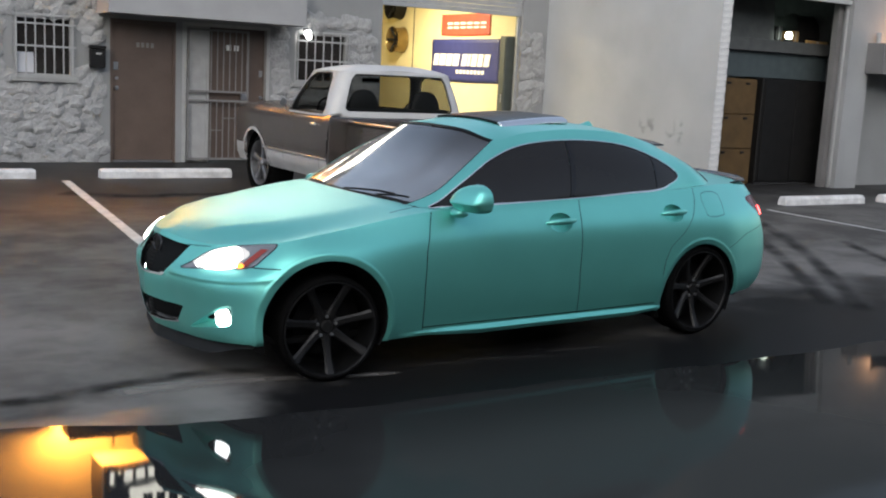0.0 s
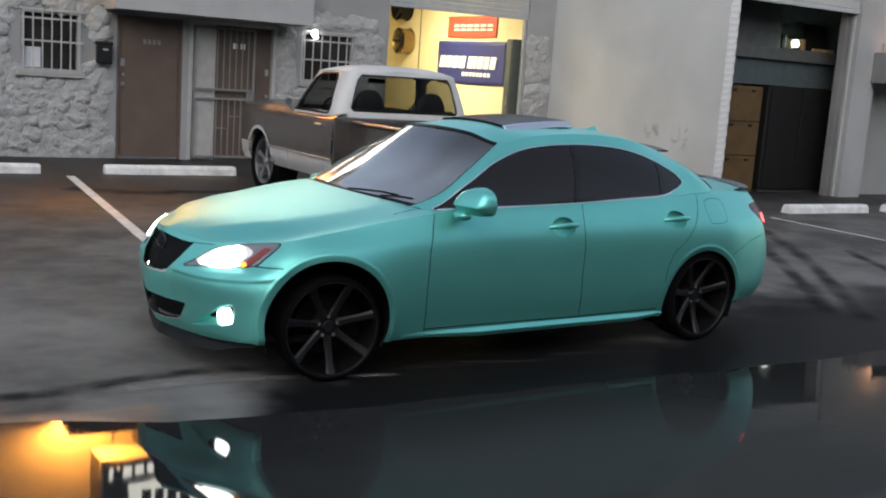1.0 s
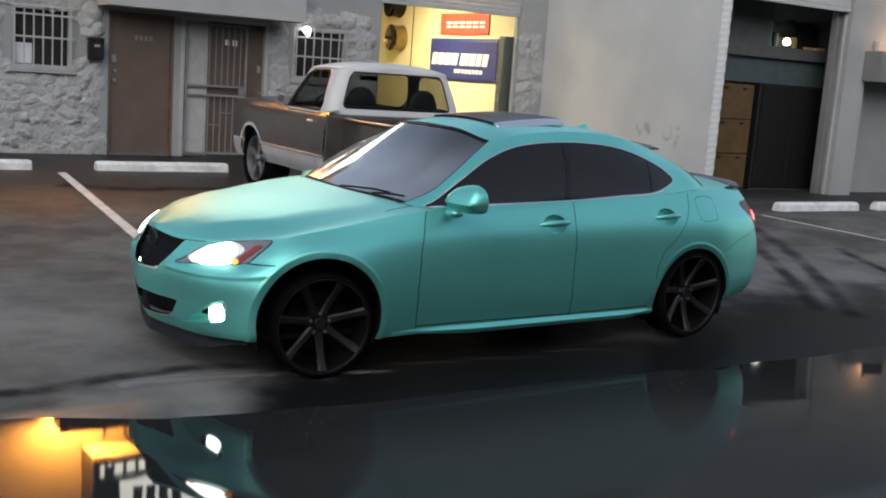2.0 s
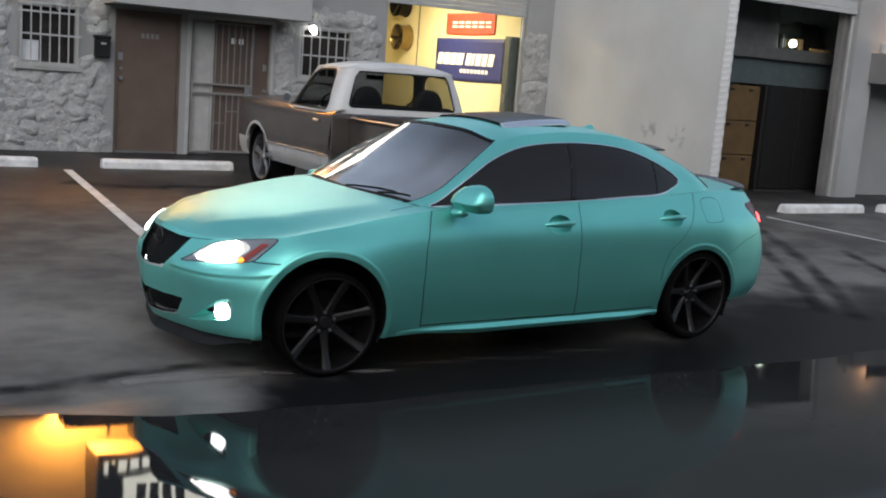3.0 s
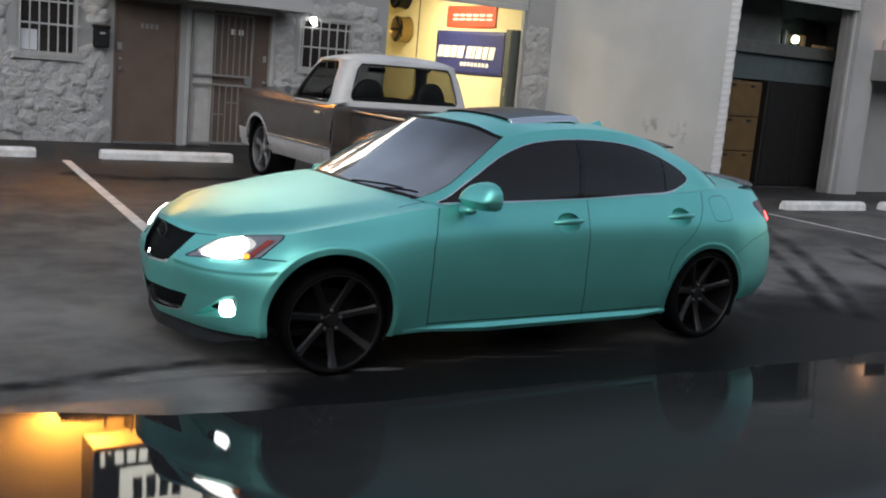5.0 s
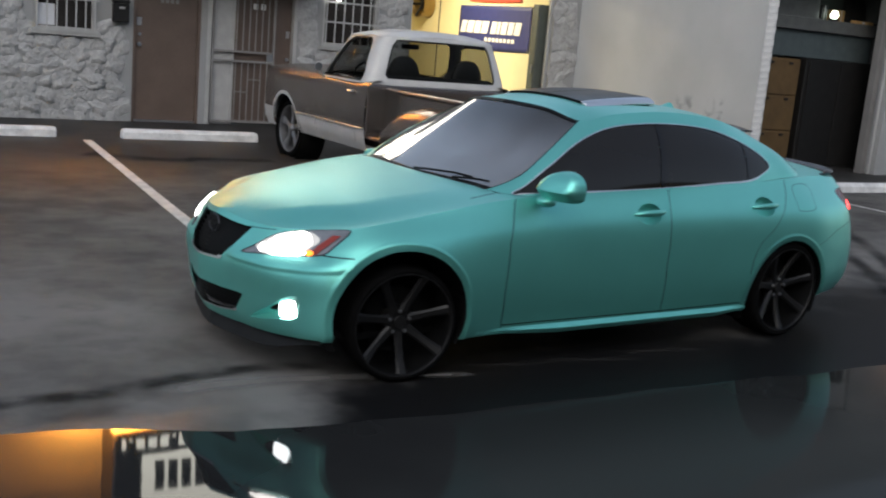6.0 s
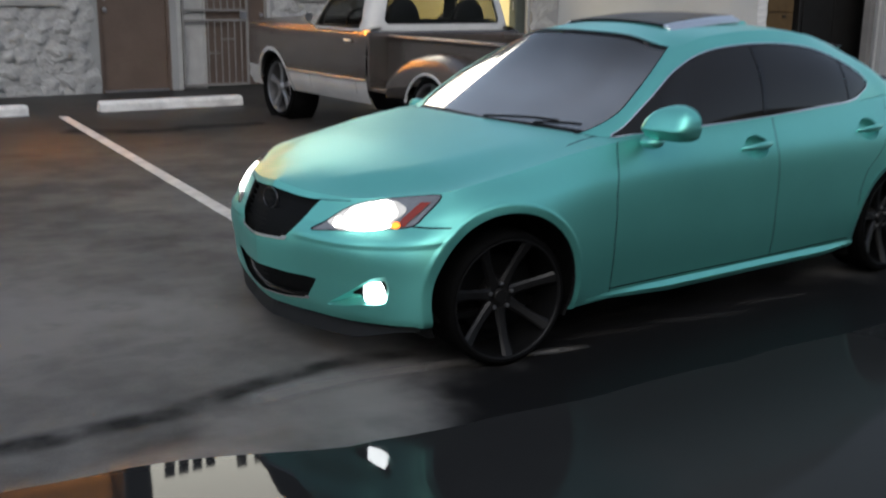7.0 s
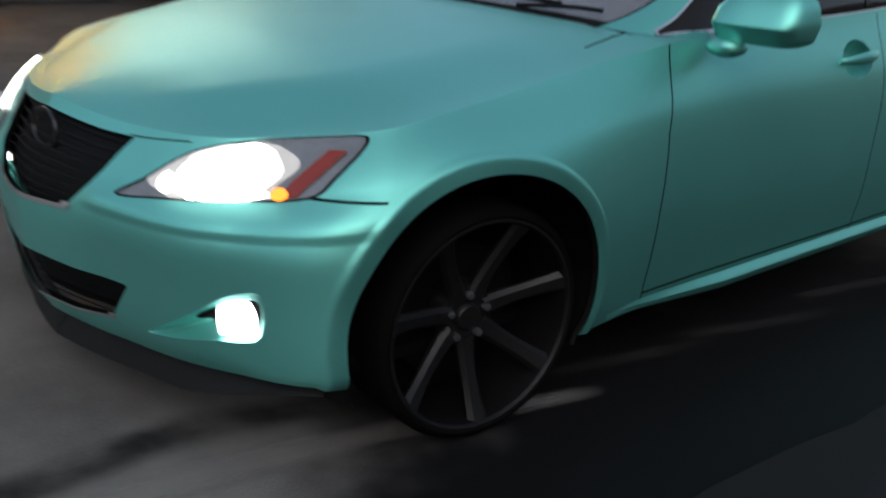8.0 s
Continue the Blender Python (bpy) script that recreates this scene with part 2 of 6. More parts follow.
GLOSSPILLAR = mat("gloss_black_pillar", (0.010, 0.009, 0.009), 0.10, vary=0.05, bump=0, spec=0.36)
CHROME = mat("chrome", (0.88, 0.885, 0.89), 0.34, 1.0, vary=0.05, bump=0)
RUBBER = mat("tyre_rubber", (0.005, 0.005, 0.005), 0.85, vary=0.2, fine=120, bump=0.2, spec=0.05)
GUNMETAL = mat("gunmetal_rim", (0.018, 0.0175, 0.0175), 0.45, 0.4, vary=0.15)
DARKRIM = mat("black_rim_barrel", (0.006, 0.006, 0.006), 0.5, 0.0, spec=0.12)
TRIM = mat("black_trim", (0.007, 0.007, 0.007), 0.55, vary=0.2, spec=0.14)
LENS = mat("clear_lens", (0.30, 0.31, 0.32), 0.08, 0.3, vary=0.3, scale=14, bump=0, coat=0.8)
AMBER = mat("orange_reflector", (0.33, 0.045, 0.028), 0.2, vary=0.1, bump=0, coat=0.5)
HID = mat("lit_headlight", (0.9, 0.9, 0.9), 0.3, vary=0, bump=0, emit=(1.0, 0.97, 0.92), power=14)
# these reflectors emit a glow in place of light thrown back from the bulbs
GLOW = mat("emissive_reflector", (0.30, 0.30, 0.31), 0.25, 0.3, vary=0.3, scale=30, bump=0, emit=(1.0, 0.97, 0.92), power=0.45)
GLOWMID = mat("emissive_mid_reflector", (0.60, 0.60, 0.62), 0.3, 0.3, vary=0.3, scale=40, bump=0, emit=(1.0, 0.97, 0.92), power=1.3)
FOGLIT = mat("lit_fog_lamp", (0.9, 0.9, 0.9), 0.3, vary=0, bump=0, emit=(0.93, 0.98, 1.0), power=16)
TURNLIT = mat("lit_turn_signal", (0.9, 0.3, 0.05), 0.3, vary=0, bump=0, emit=(1.0, 0.25, 0.02), power=2.0)
REDLENS = mat("red_lens", (0.10, 0.004, 0.005), 0.22, vary=0.2, bump=0, spec=0.2)
REDLIT = mat("lit_tail_lamp", (0.8, 0.05, 0.05), 0.3, vary=0, bump=0, emit=(1.0, 0.05, 0.05), power=10)
CARBON = mat("carbon_black", (0.02, 0.02, 0.022), 0.25, vary=0.3, fine=200, bump=0.05)

GATE = mat("grey_gate_paint", (0.22, 0.21, 0.20), 0.5, vary=0.2)
TRUCKBROWN = mat("bronze_truck_paint", (0.225, 0.196, 0.180), 0.26, 0.80, vary=0.22, scale=3, coat=0.25)
TRUCKWHITE = mat("off_white_truck_paint", (0.54, 0.53, 0.515), 0.35, vary=0.15, scale=3, coat=0.2)
SEAT = mat("black_vinyl", (0.02, 0.02, 0.02), 0.6)
CLEAR = pane_material("clear_pane", (0.50, 0.51, 0.50), 1.12)
DOORPANE = pane_material("door_pane", (0.34, 0.35, 0.35), 1.02)
SODIUM_LENS = mat("lit_sodium_lens", (0.9, 0.6, 0.2), 0.4, vary=0, bump=0, emit=(1.0, 0.50, 0.10), power=30)
SIGNLIT = mat("lit_sign_face", (0.85, 0.85, 0.80), 0.4, vary=0.03, bump=0, emit=(1.0, 0.97, 0.84), power=4.8)
SIGNBLACK = mat("sign_black", (0.02, 0.02, 0.02), 0.4)
DIMLENS = mat("dim_orange_lens", (0.8, 0.5, 0.25), 0.4, vary=0, bump=0, emit=(1.0, 0.55, 0.22), power=4)
BULB = mat("lit_bulb", (0.9, 0.9, 0.9), 0.4, vary=0, bump=0, emit=(1.0, 0.98, 0.95), power=9)


# ---------------------------------------------------------------- mesh helpers
def mesh_ob(name, bm, material, parent=None, label="", smooth=False):
    me = bpy.data.meshes.new(name)
    bm.normal_update()
    bm.to_mesh(me)
    bm.free()
    me.materials.append(material)
    if smooth:
        for p in me.polygons:
            p.use_smooth = True
        me.set_sharp_from_angle(angle=radians(40))
    ob = new(name, me)
    if parent:
        ob.parent = parent
    if label:
        ob["label"] = label
    return ob


def part(name, bm, material, parent, label="", smooth=False):
    return mesh_ob(name, bm, material, parent, label, smooth)


def holder(name, label, category, group="", at=None):
    ob = new(name)
    ob.empty_display_size = 0.2
    if at is not None:
        ob.matrix_world = at
    return tagged(ob, label, category, group)


def box(x0, x1, y0, y1, z0, z1, bevel=0.0, bm=None, seg=1):
    bm = bm or bmesh.new()
    made = bmesh.ops.create_cube(bm, size=1)["verts"]
    m = Matrix.Translation(((x0 + x1) / 2, (y0 + y1) / 2, (z0 + z1) / 2)) @ Matrix.Diagonal((abs(x1 - x0), abs(y1 - y0), abs(z1 - z0), 1))
    bmesh.ops.transform(bm, matrix=m, verts=made)
    if bevel:
        edges = list({e for v in made for e in v.link_edges})
        bmesh.ops.bevel(bm, geom=edges, offset=bevel, segments=seg, affect="EDGES", profile=0.6)
    return bm


def tube(p, q, r, n=8, bm=None, r2=None):
    bm = bm or bmesh.new()
    p, q = Vector(p), Vector(q)
    d = q - p
    m = Matrix.Translation((p + q) / 2) @ d.to_track_quat("Z", "Y").to_matrix().to_4x4()
    bmesh.ops.create_cone(bm, cap_ends=True, segments=n, radius1=r, radius2=r if r2 is None else r2, depth=d.length, matrix=m)
    return bm


def lathe(profile, n=48, axis="Y", bm=None, m=None):
    """Turns (radius, along) pairs round an axis."""
    bm = bm or bmesh.new()
    rings = []
    for r, a in profile:
        ring = []
        for k in range(n):
            t = 2 * math.pi * k / n
            c, s = r * math.cos(t), r * math.sin(t)
            co = Vector((c, a, s)) if axis == "Y" else Vector((c, s, a)) if axis == "Z" else Vector((a, c, s))
            ring.append(bm.verts.new(m @ co if m else co))
        rings.append(ring)
    for a, b in zip(rings, rings[1:]):
        for k in range(n):
            bm.faces.new((a[k], a[(k + 1) % n], b[(k + 1) % n], b[k]))
    bmesh.ops.recalc_face_normals(bm, faces=bm.faces[:])
    return bm


def wire(points, r, material, name, parent=None, label="", closed=False):
    """A round bar bent along points."""
    cu = bpy.data.curves.new(name, "CURVE")
    cu.dimensions, cu.bevel_depth, cu.bevel_resolution, cu.use_fill_caps = "3D", r, 2, True
    sp = cu.splines.new("POLY")
    sp.points.add(len(points) - 1)
    for k, co in enumerate(points):
        sp.points[k].co = (*co, 1)
    sp.use_cyclic_u = closed
    tmp = bpy.data.objects.new(name, cu)
    me = bpy.data.meshes.new_from_object(tmp)
    bpy.data.objects.remove(tmp)
    me.name = name
    me.materials.clear()
    me.materials.append(material)
    for p in me.polygons:
        p.use_smooth = True
    ob = new(name, me)
    if parent:
        ob.parent = parent
    if label:
        ob["label"] = label
    return ob


# ---------------------------------------------------------------- car skin
# Half of the saloon's skin (y < 0), in the car's own frame: x back from the front axle, z up.
def spline(values, u):
    """Catmull-Rom through evenly knotted values at u (0 .. n-1)."""
    p = np.asarray(values, float)
    n = len(p)
    u = np.clip(np.asarray(u, float), 0, n - 1 - 1e-9)
    i = u.astype(int)
    f = u - i
    a, b, c, d = p[np.maximum(i - 1, 0)], p[i], p[i + 1], p[np.minimum(i + 2, n - 1)]
    return 0.5 * (2 * b + (c - a) * f + (2 * a - 5 * b + 4 * c - d) * f**2 + (3 * b - a - 3 * c + d) * f**3)


# loops round the car, from the nose along the side to the tail; bottom edge first, shoulder last
LOOP_X = (
    (-0.63, -0.61, -0.53, -0.40, 0.0, 0.62, 1.65, 2.73, 3.10, 3.46, 3.64, 3.66),
    (-0.67, -0.64, -0.55, -0.40, 0.0, 0.62, 1.65, 2.73, 3.14, 3.51, 3.70, 3.74),
    (-0.69, -0.66, -0.565, -0.395, 0.0, 0.62, 1.65, 2.73, 3.16, 3.54, 3.73, 3.77),
    (-0.695, -0.67, -0.57, -0.38, 0.0, 0.62, 1.65, 2.73, 3.16, 3.54, 3.73, 3.78),
    (-0.66, -0.635, -0.53, -0.33, 0.0, 0.62, 1.65, 2.72, 3.13, 3.51, 3.69, 3.73),
    (-0.60, -0.575, -0.46, -0.25, 0.02, 0.64, 1.65, 2.62, 3.08, 3.43, 3.60, 3.64),
)
LOOP_Y = (
    (0, -0.33, -0.62, -0.80, -0.885, -0.865, -0.865, -0.87, -0.86, -0.72, -0.40, 0),
    (0, -0.33, -0.63, -0.82, -0.915, -0.875, -0.878, -0.895, -0.875, -0.74, -0.40, 0),
    (0, -0.33, -0.63, -0.815, -0.928, -0.884, -0.890, -0.905, -0.88, -0.74, -0.40, 0),
    (0, -0.33, -0.625, -0.80, -0.922, -0.890, -0.893, -0.902, -0.87, -0.73, -0.40, 0),
    (0, -0.33, -0.60, -0.775, -0.868, -0.866, -0.876, -0.872, -0.825, -0.69, -0.38, 0),
    (0, -0.33, -0.58, -0.715, -0.765, -0.805, -0.815, -0.775, -0.69, -0.60, -0.35, 0),
)
LOOP_Z = (
    (0.205, 0.207, 0.216, 0.232, 0.215, 0.20, 0.195, 0.20, 0.25, 0.25, 0.25, 0.25),
    (0.275, 0.272, 0.264, 0.268, 0.268, 0.255, 0.25, 0.27, 0.32, 0.33, 0.34, 0.34),
    (0.38, 0.38, 0.37, 0.37, 0.38, 0.36, 0.36, 0.38, 0.42, 0.44, 0.46, 0.46),
    (0.50, 0.50, 0.50, 0.51, 0.55, 0.52, 0.54, 0.57, 0.58, 0.60, 0.62, 0.62),
    (0.61, 0.60, 0.60, 0.63, 0.69, 0.72, 0.745, 0.775, 0.79, 0.80, 0.81, 0.81),
    (0.715, 0.695, 0.70, 0.735, 0.785, 0.885, 0.933, 0.97, 0.985, 0.965, 0.975, 0.98),
)


def side_skin(s, v):
    """The side, nose and tail: s 0 .. 11 round the car, v 0 .. 5 upwards."""
    out = []
    for loops in (LOOP_X, LOOP_Y, LOOP_Z):
        rows = np.stack([spline(row, s) for row in loops])
        out.append(spline_rows(rows, v))
    pull = nose_pull(s)
    ramp = np.clip(np.asarray(s) / 1.2, 0, 1)
    ramp = ramp * ramp * (3 - 2 * ramp)
    out[0] = out[0] + 0.35 * pull * ramp
    out[1] = out[1] + 0.93 * pull * ramp
    out[2] = out[2] - 0.15 * pull * np.clip((5.0 - np.asarray(v)) / 1.5, 0, 1)
    # the bumper's ledge under the headlights and the hollow below it
    turn = np.interp(s, (0, 1, 2, 3, 3.6), (0.0, 0.15, 0.80, 1.20, 1.40))
    v = np.asarray(v, float)
    ledge = 0.020 * step(v, 4.05, 3.50) * (0.30 * step(v, 3.22, 3.46) + 0.70 * step(v, 2.1, 3.46))
    ledge = ledge * step(s, 0.75, 1.15) * step(s, 3.5, 2.9)
    # the crease along the doors above the handles, and the tuck of the doors towards the sill
    along = step(s, 3.4, 4.4) * step(s, 9.2, 8.3)
    out[1] = out[1] - 0.011 * step(v, 2.4, 3.96) * step(v, 4.8, 4.02) * along
    out[1] = out[1] + 0.014 * step(v, 2.7, 1.0) * step(s, 4.5, 5.0) * step(s, 7.0, 6.6)
    out[0] = out[0] - np.cos(turn) * ledge
    out[1] = out[1] - np.sin(turn) * ledge
    return np.stack(out, -1)


def step(x, a, b):
    """A smooth step from 0 at a to 1 at b."""
    k = np.clip((np.asarray(x, float) - a) / (b - a), 0, 1)
    return k * k * (3 - 2 * k)


def nose_pull(s):
    """How far the nose tapers in towards its corners."""
    k = np.clip((3.3 - np.asarray(s, float)) / 1.1, 0, 1)
    return 0.085 * k * k * (3 - 2 * k)


def spline_rows(rows, v):
    n = len(rows)
    v = np.clip(np.asarray(v, float), 0, n - 1 - 1e-9)
    i = v.astype(int)
    f = v - i
    k = np.arange(rows.shape[1]) if rows.ndim > 1 else 0
    a, b, c, d = rows[np.maximum(i - 1, 0), k], rows[i, k], rows[i + 1, k], rows[np.minimum(i + 2, n - 1), k]
    return 0.5 * (2 * b + (c - a) * f + (2 * a - 5 * b + 4 * c - d) * f**2 + (3 * b - a - 3 * c + d) * f**3)


HOOD_X = (-0.60, -0.50, -0.33, -0.13, 0.10, 0.50)
HOOD_Z = (0.715, 0.762, 0.806, 0.843, 0.872, 0.915)
DECK_X = (3.24, 3.32, 3.44, 3.56, 3.64)
DECK_Z = (1.035, 1.03, 1.02, 1.00, 0.98)


def hood_skin(s, w):
    """The bonnet: s 0 .. 5 as the side, w 0 at its edge .. 1 on the centre line."""
    edge = side_skin(s, np.full_like(s, 5.0))
    cx, cz = spline(HOOD_X, s) + 0.35 * nose_pull(s) * np.clip(s / 1.2, 0, 1) ** 2 * (3 - 2 * np.clip(s / 1.2, 0, 1)), spline(HOOD_Z, s)
    crease = step(s, 0.9, 2.0) * 0.30
    rise = (1 - crease) * (1 - (1 - w) ** 2.1) + crease * step(w, 0.02, 0.36)
    return np.stack([edge[..., 0] + (cx - edge[..., 0]) * w * (2 - w), edge[..., 1] * (1 - w), edge[..., 2] + (cz - edge[..., 2]) * rise], -1)


def deck_skin(s, w):
    """The boot lid: s 7.4 .. 11 as the side."""
    edge = side_skin(s, np.full_like(s, 5.0))
    q = (s - 7.4) / 3.6 * 4
    cx, cz = spline(DECK_X, q), spline(DECK_Z, q)
    rise = 1 - (1 - w) ** 2.2
    return np.stack([edge[..., 0] + (cx - edge[..., 0]) * w * (2 - w), edge[..., 1] * (1 - w), edge[..., 2] + (cz - edge[..., 2]) * rise], -1)


# the cabin: base loop at the belt and top loop at the roof's edge, from the middle of the windscreen round to the middle of the rear glass
BASE_X = (0.50, 0.56, 0.665, 1.05, 1.65, 2.30, 2.70, 2.96, 3.18, 3.24)
BASE_Y = (0, -0.42, -0.755, -0.80, -0.812, -0.795, -0.745, -0.68, -0.40, 0)
BASE_Z = (0.905, 0.905, 0.895, 0.905, 0.925, 0.955, 0.975, 0.99, 1.02, 1.03)
TOP_X = (1.12, 1.15, 1.24, 1.45, 1.82, 2.22, 2.50, 2.66, 2.76, 2.79)
TOP_Y = (0, -0.33, -0.535, -0.555, -0.565, -0.555, -0.535, -0.49, -0.26, 0)
TOP_Z = (1.325, 1.312, 1.262, 1.305, 1.333, 1.312, 1.255, 1.21, 1.225, 1.235)
ROOF_X = (1.12, 1.16, 1.26, 1.45, 1.82, 2.22, 2.50, 2.66, 2.77, 2.79)
ROOF_Z = (1.325, 1.330, 1.345, 1.362, 1.368, 1.345, 1.302, 1.268, 1.24, 1.235)


def cabin_skin(s, v):
    """The cabin's glass band: s 0 .. 9 round it, v 0 at the belt .. 1 at the roof."""
    base = np.stack([spline(c, s) for c in (BASE_X, BASE_Y, BASE_Z)], -1)
    top = np.stack([spline(c, s) for c in (TOP_X, TOP_Y, TOP_Z)], -1)
    bow = (np.sin(np.pi * np.clip(v, 0, 1)) * np.clip((s - 1.3) / 0.7, 0, 1) * np.clip((8.2 - s) / 0.7, 0, 1))[..., None]
    p = base + (top - base) * v[..., None]
    p[..., 1] *= 1 + 0.045 * bow[..., 0]
    p[..., 2] += 0.018 * bow[..., 0]
    return p


def roof_skin(s, w):
    edge = cabin_skin(s, np.full_like(s, 1.0))
    cx, cz = spline(ROOF_X, s), spline(ROOF_Z, s)
    rise = 1 - (1 - w) ** 2.4
    return np.stack([edge[..., 0] + (cx - edge[..., 0]) * w * (2 - w), edge[..., 1] * (1 - w), edge[..., 2] + (cz - edge[..., 2]) * rise], -1)


def grid(skin, s0, s1, ns, v0, v1, nv):
    """A grid of a skin: vertex rows (x, y, z, s, v, nx, ny, nz) and quads, wound so that normals point out."""
    s, v = np.meshgrid(np.linspace(s0, s1, ns), np.linspace(v0, v1, nv), indexing="ij")
    s, v = s.ravel(), v.ravel()
    p = skin(s, v)
    e = 1e-3
    ds = skin(np.minimum(s + e, s1), v) - skin(np.maximum(s - e, s0), v)
    dv = skin(s, np.minimum(v + e, v1)) - skin(s, np.maximum(v - e, v0))
    n = np.cross(ds, dv)
    n /= np.linalg.norm(n, axis=1)[:, None] + 1e-12
    rows = np.column_stack([p, s, v, n])
    i, j = np.meshgrid(np.arange(ns - 1), np.arange(nv - 1), indexing="ij")
    a = (i * nv + j).ravel()
    return rows, np.column_stack([a, a + nv, a + nv + 1, a + 1]).tolist()


def clip(mesh, sd):
    """Cuts a mesh along sd = 0: (part where sd < 0, part where sd > 0). sd maps vertex rows to distances."""
    rows, faces = mesh
    if not faces:
        return mesh, mesh
    d = sd(rows)
    d = np.where(np.abs(d) < 1e-6, 1e-6, d)
    sides = []
    for sign in (-1, 1):
        out, index, polys = [], {}, []

        def put(key, row):
            if key not in index:
                index[key] = len(out)
                out.append(row)
            return index[key]

        for face in faces:
            keep = [d[i] * sign > 0 for i in face]
            if not any(keep):
                continue
            if all(keep):
                polys.append([put(i, rows[i]) for i in face])
                continue
            poly = []
            for k, i in enumerate(face):
                j = face[(k + 1) % len(face)]
                if keep[k]:
                    poly.append(put(i, rows[i]))
                if keep[k] != keep[(k + 1) % len(face)]:
                    f = d[i] / (d[i] - d[j])
                    poly.append(put((min(i, j), max(i, j)), rows[i] + (rows[j] - rows[i]) * f))
            if len(poly) > 2:
                polys.append(poly)
        sides.append((np.array(out).reshape(-1, rows.shape[1]), polys))
    return sides


def outline(points, smooth=True, n=8):
    """A closed outline through points, rounded where smooth."""
    p = np.asarray(points, float)
    if not smooth:
        return p
    m = len(p)
    u = np.arange(m * n) / n
    i = u.astype(int)
    f = (u - i)[:, None]
    a, b, c, d = p[(i - 1) % m], p[i], p[(i + 1) % m], p[(i + 2) % m]
    return 0.5 * (2 * b + (c - a) * f + (2 * a - 5 * b + 4 * c - d) * f**2 + (3 * b - a - 3 * c + d) * f**3)


def inside(poly, ax, ay):
    """A function for clip(): distance to a closed outline in columns ax, ay, negative inside."""
    p = np.asarray(poly, float)
    q = np.roll(p, -1, 0)

    def sd(rows):
        r = rows[:, [ax, ay]]
        best, odd = np.full(len(r), 1e9), np.zeros(len(r), bool)
        for a, b in zip(p, q):
            e = b - a
            k = np.clip(((r - a) @ e) / (e @ e + 1e-12), 0, 1)
            best = np.minimum(best, np.hypot(*(r - a - k[:, None] * e).T))
            hit = (a[1] > r[:, 1]) != (b[1] > r[:, 1])
            odd ^= hit & (r[:, 0] < (b[0] - a[0]) * (r[:, 1] - a[1]) / (b[1] - a[1] + 1e-12) + a[0])
        return np.where(odd, -best, best)

    return sd


def near_line(points, ax, ay, half):
    """A function for clip(): negative within half of an open line in columns ax, ay."""
    p = np.asarray(points, float)

    def sd(rows):
        r = rows[:, [ax, ay]]
        best = np.full(len(r), 1e9)
        for a, b in zip(p[:-1], p[1:]):
            e = b - a
            k = np.clip(((r - a) @ e) / (e @ e + 1e-12), 0, 1)
            best = np.minimum(best, np.hypot(*(r - a - k[:, None] * e).T))
        return best - half

    return sd


# ---------------------------------------------------------------- ground
FY = 11.04   # front of the long facade
GY = 6.48    # front of the building that stands forward
WX = 10.12   # its side wall


def ground_sheet():
    bm = bmesh.new()
    bmesh.ops.create_grid(bm, x_segments=2, y_segments=2, size=400)
    return tagged(mesh_ob("ground", bm, ASPHALT), "worn dark asphalt car park, wet and stained near the water", "ground", kind="structure")


ground = ground_sheet()


LEVEL = 0.034  # the yard rises towards the buildings; the water lies level against it


def puddle_sheet():
    """A shallow sheet of water with an uneven edge."""
    bm = bmesh.new()
    far, close = [], []
    for k in range(181):
        x = -9 + 20 * k / 180
        w = 0.16 * noise.noise((x * 0.7, 3.1, 0)) + 0.07 * noise.noise((x * 2.3, 7.7, 0)) + 0.03 * noise.noise((x * 6.0, 1.7, 0))
        shore = np.interp(x, (-9, -4, -1.5, -0.9, 0, 2.1, 3.1, 3.7, 6, 11), (-0.85, -0.90, -0.96, -1.18, -1.31, -1.34, -1.40, -1.37, -1.25, -1.1))
        far.append(bm.verts.new((x, shore + 0.45 * w, 0.004 + LEVEL * (-1.0 - shore - 0.45 * w))))
        edge_y = -4.35 + 0.5 * noise.noise((x * 0.5, 9.3, 0))
        close.append(bm.verts.new((x, edge_y, 0.004 + LEVEL * (-1.0 - edge_y))))
    for k in range(180):
        bm.faces.new((close[k], close[k + 1], far[k + 1], far[k]))
    return tagged(mesh_ob("water", bm, WATER), "shallow still puddle on the asphalt mirroring the car", "puddle", kind="structure")


puddle = puddle_sheet()


def strip(name, x0, y0, x1, y1, width, label):
    """A painted line with ragged edges."""
    bm = bmesh.new()
    a, b = Vector((x0, y0, 0)), Vector((x1, y1, 0))
    d = (b - a).normalized()
    s = Vector((-d.y, d.x, 0)) * width / 2
    rows = []
    n = max(4, int((b - a).length / 0.06))
    for k in range(n + 1):
        p = a.lerp(b, k / n)
        e = 0.10 * noise.noise((p.x * 9, p.y * 9, 0.3))
        f = 0.10 * noise.noise((p.x * 9, p.y * 9, 5.3))
        rows.append((bm.verts.new((*(p + s * (1 + e)).xy, 0.004)), bm.verts.new((*(p - s * (1 + f)).xy, 0.004))))
    for (p, q), (r, t) in zip(rows, rows[1:]):
        bm.faces.new((p, q, t, r))
    return tagged(mesh_ob(name, bm, LINE), label, "road marking", "parking lines", "structure")


strip("parking_line", 0.62, 8.52, 0.16, 1.75, 0.11, "worn white painted line between parking bays")
strip("parking_line", 9.16, 4.34, 9.02, 0.6, 0.07, "worn white painted line between parking bays")


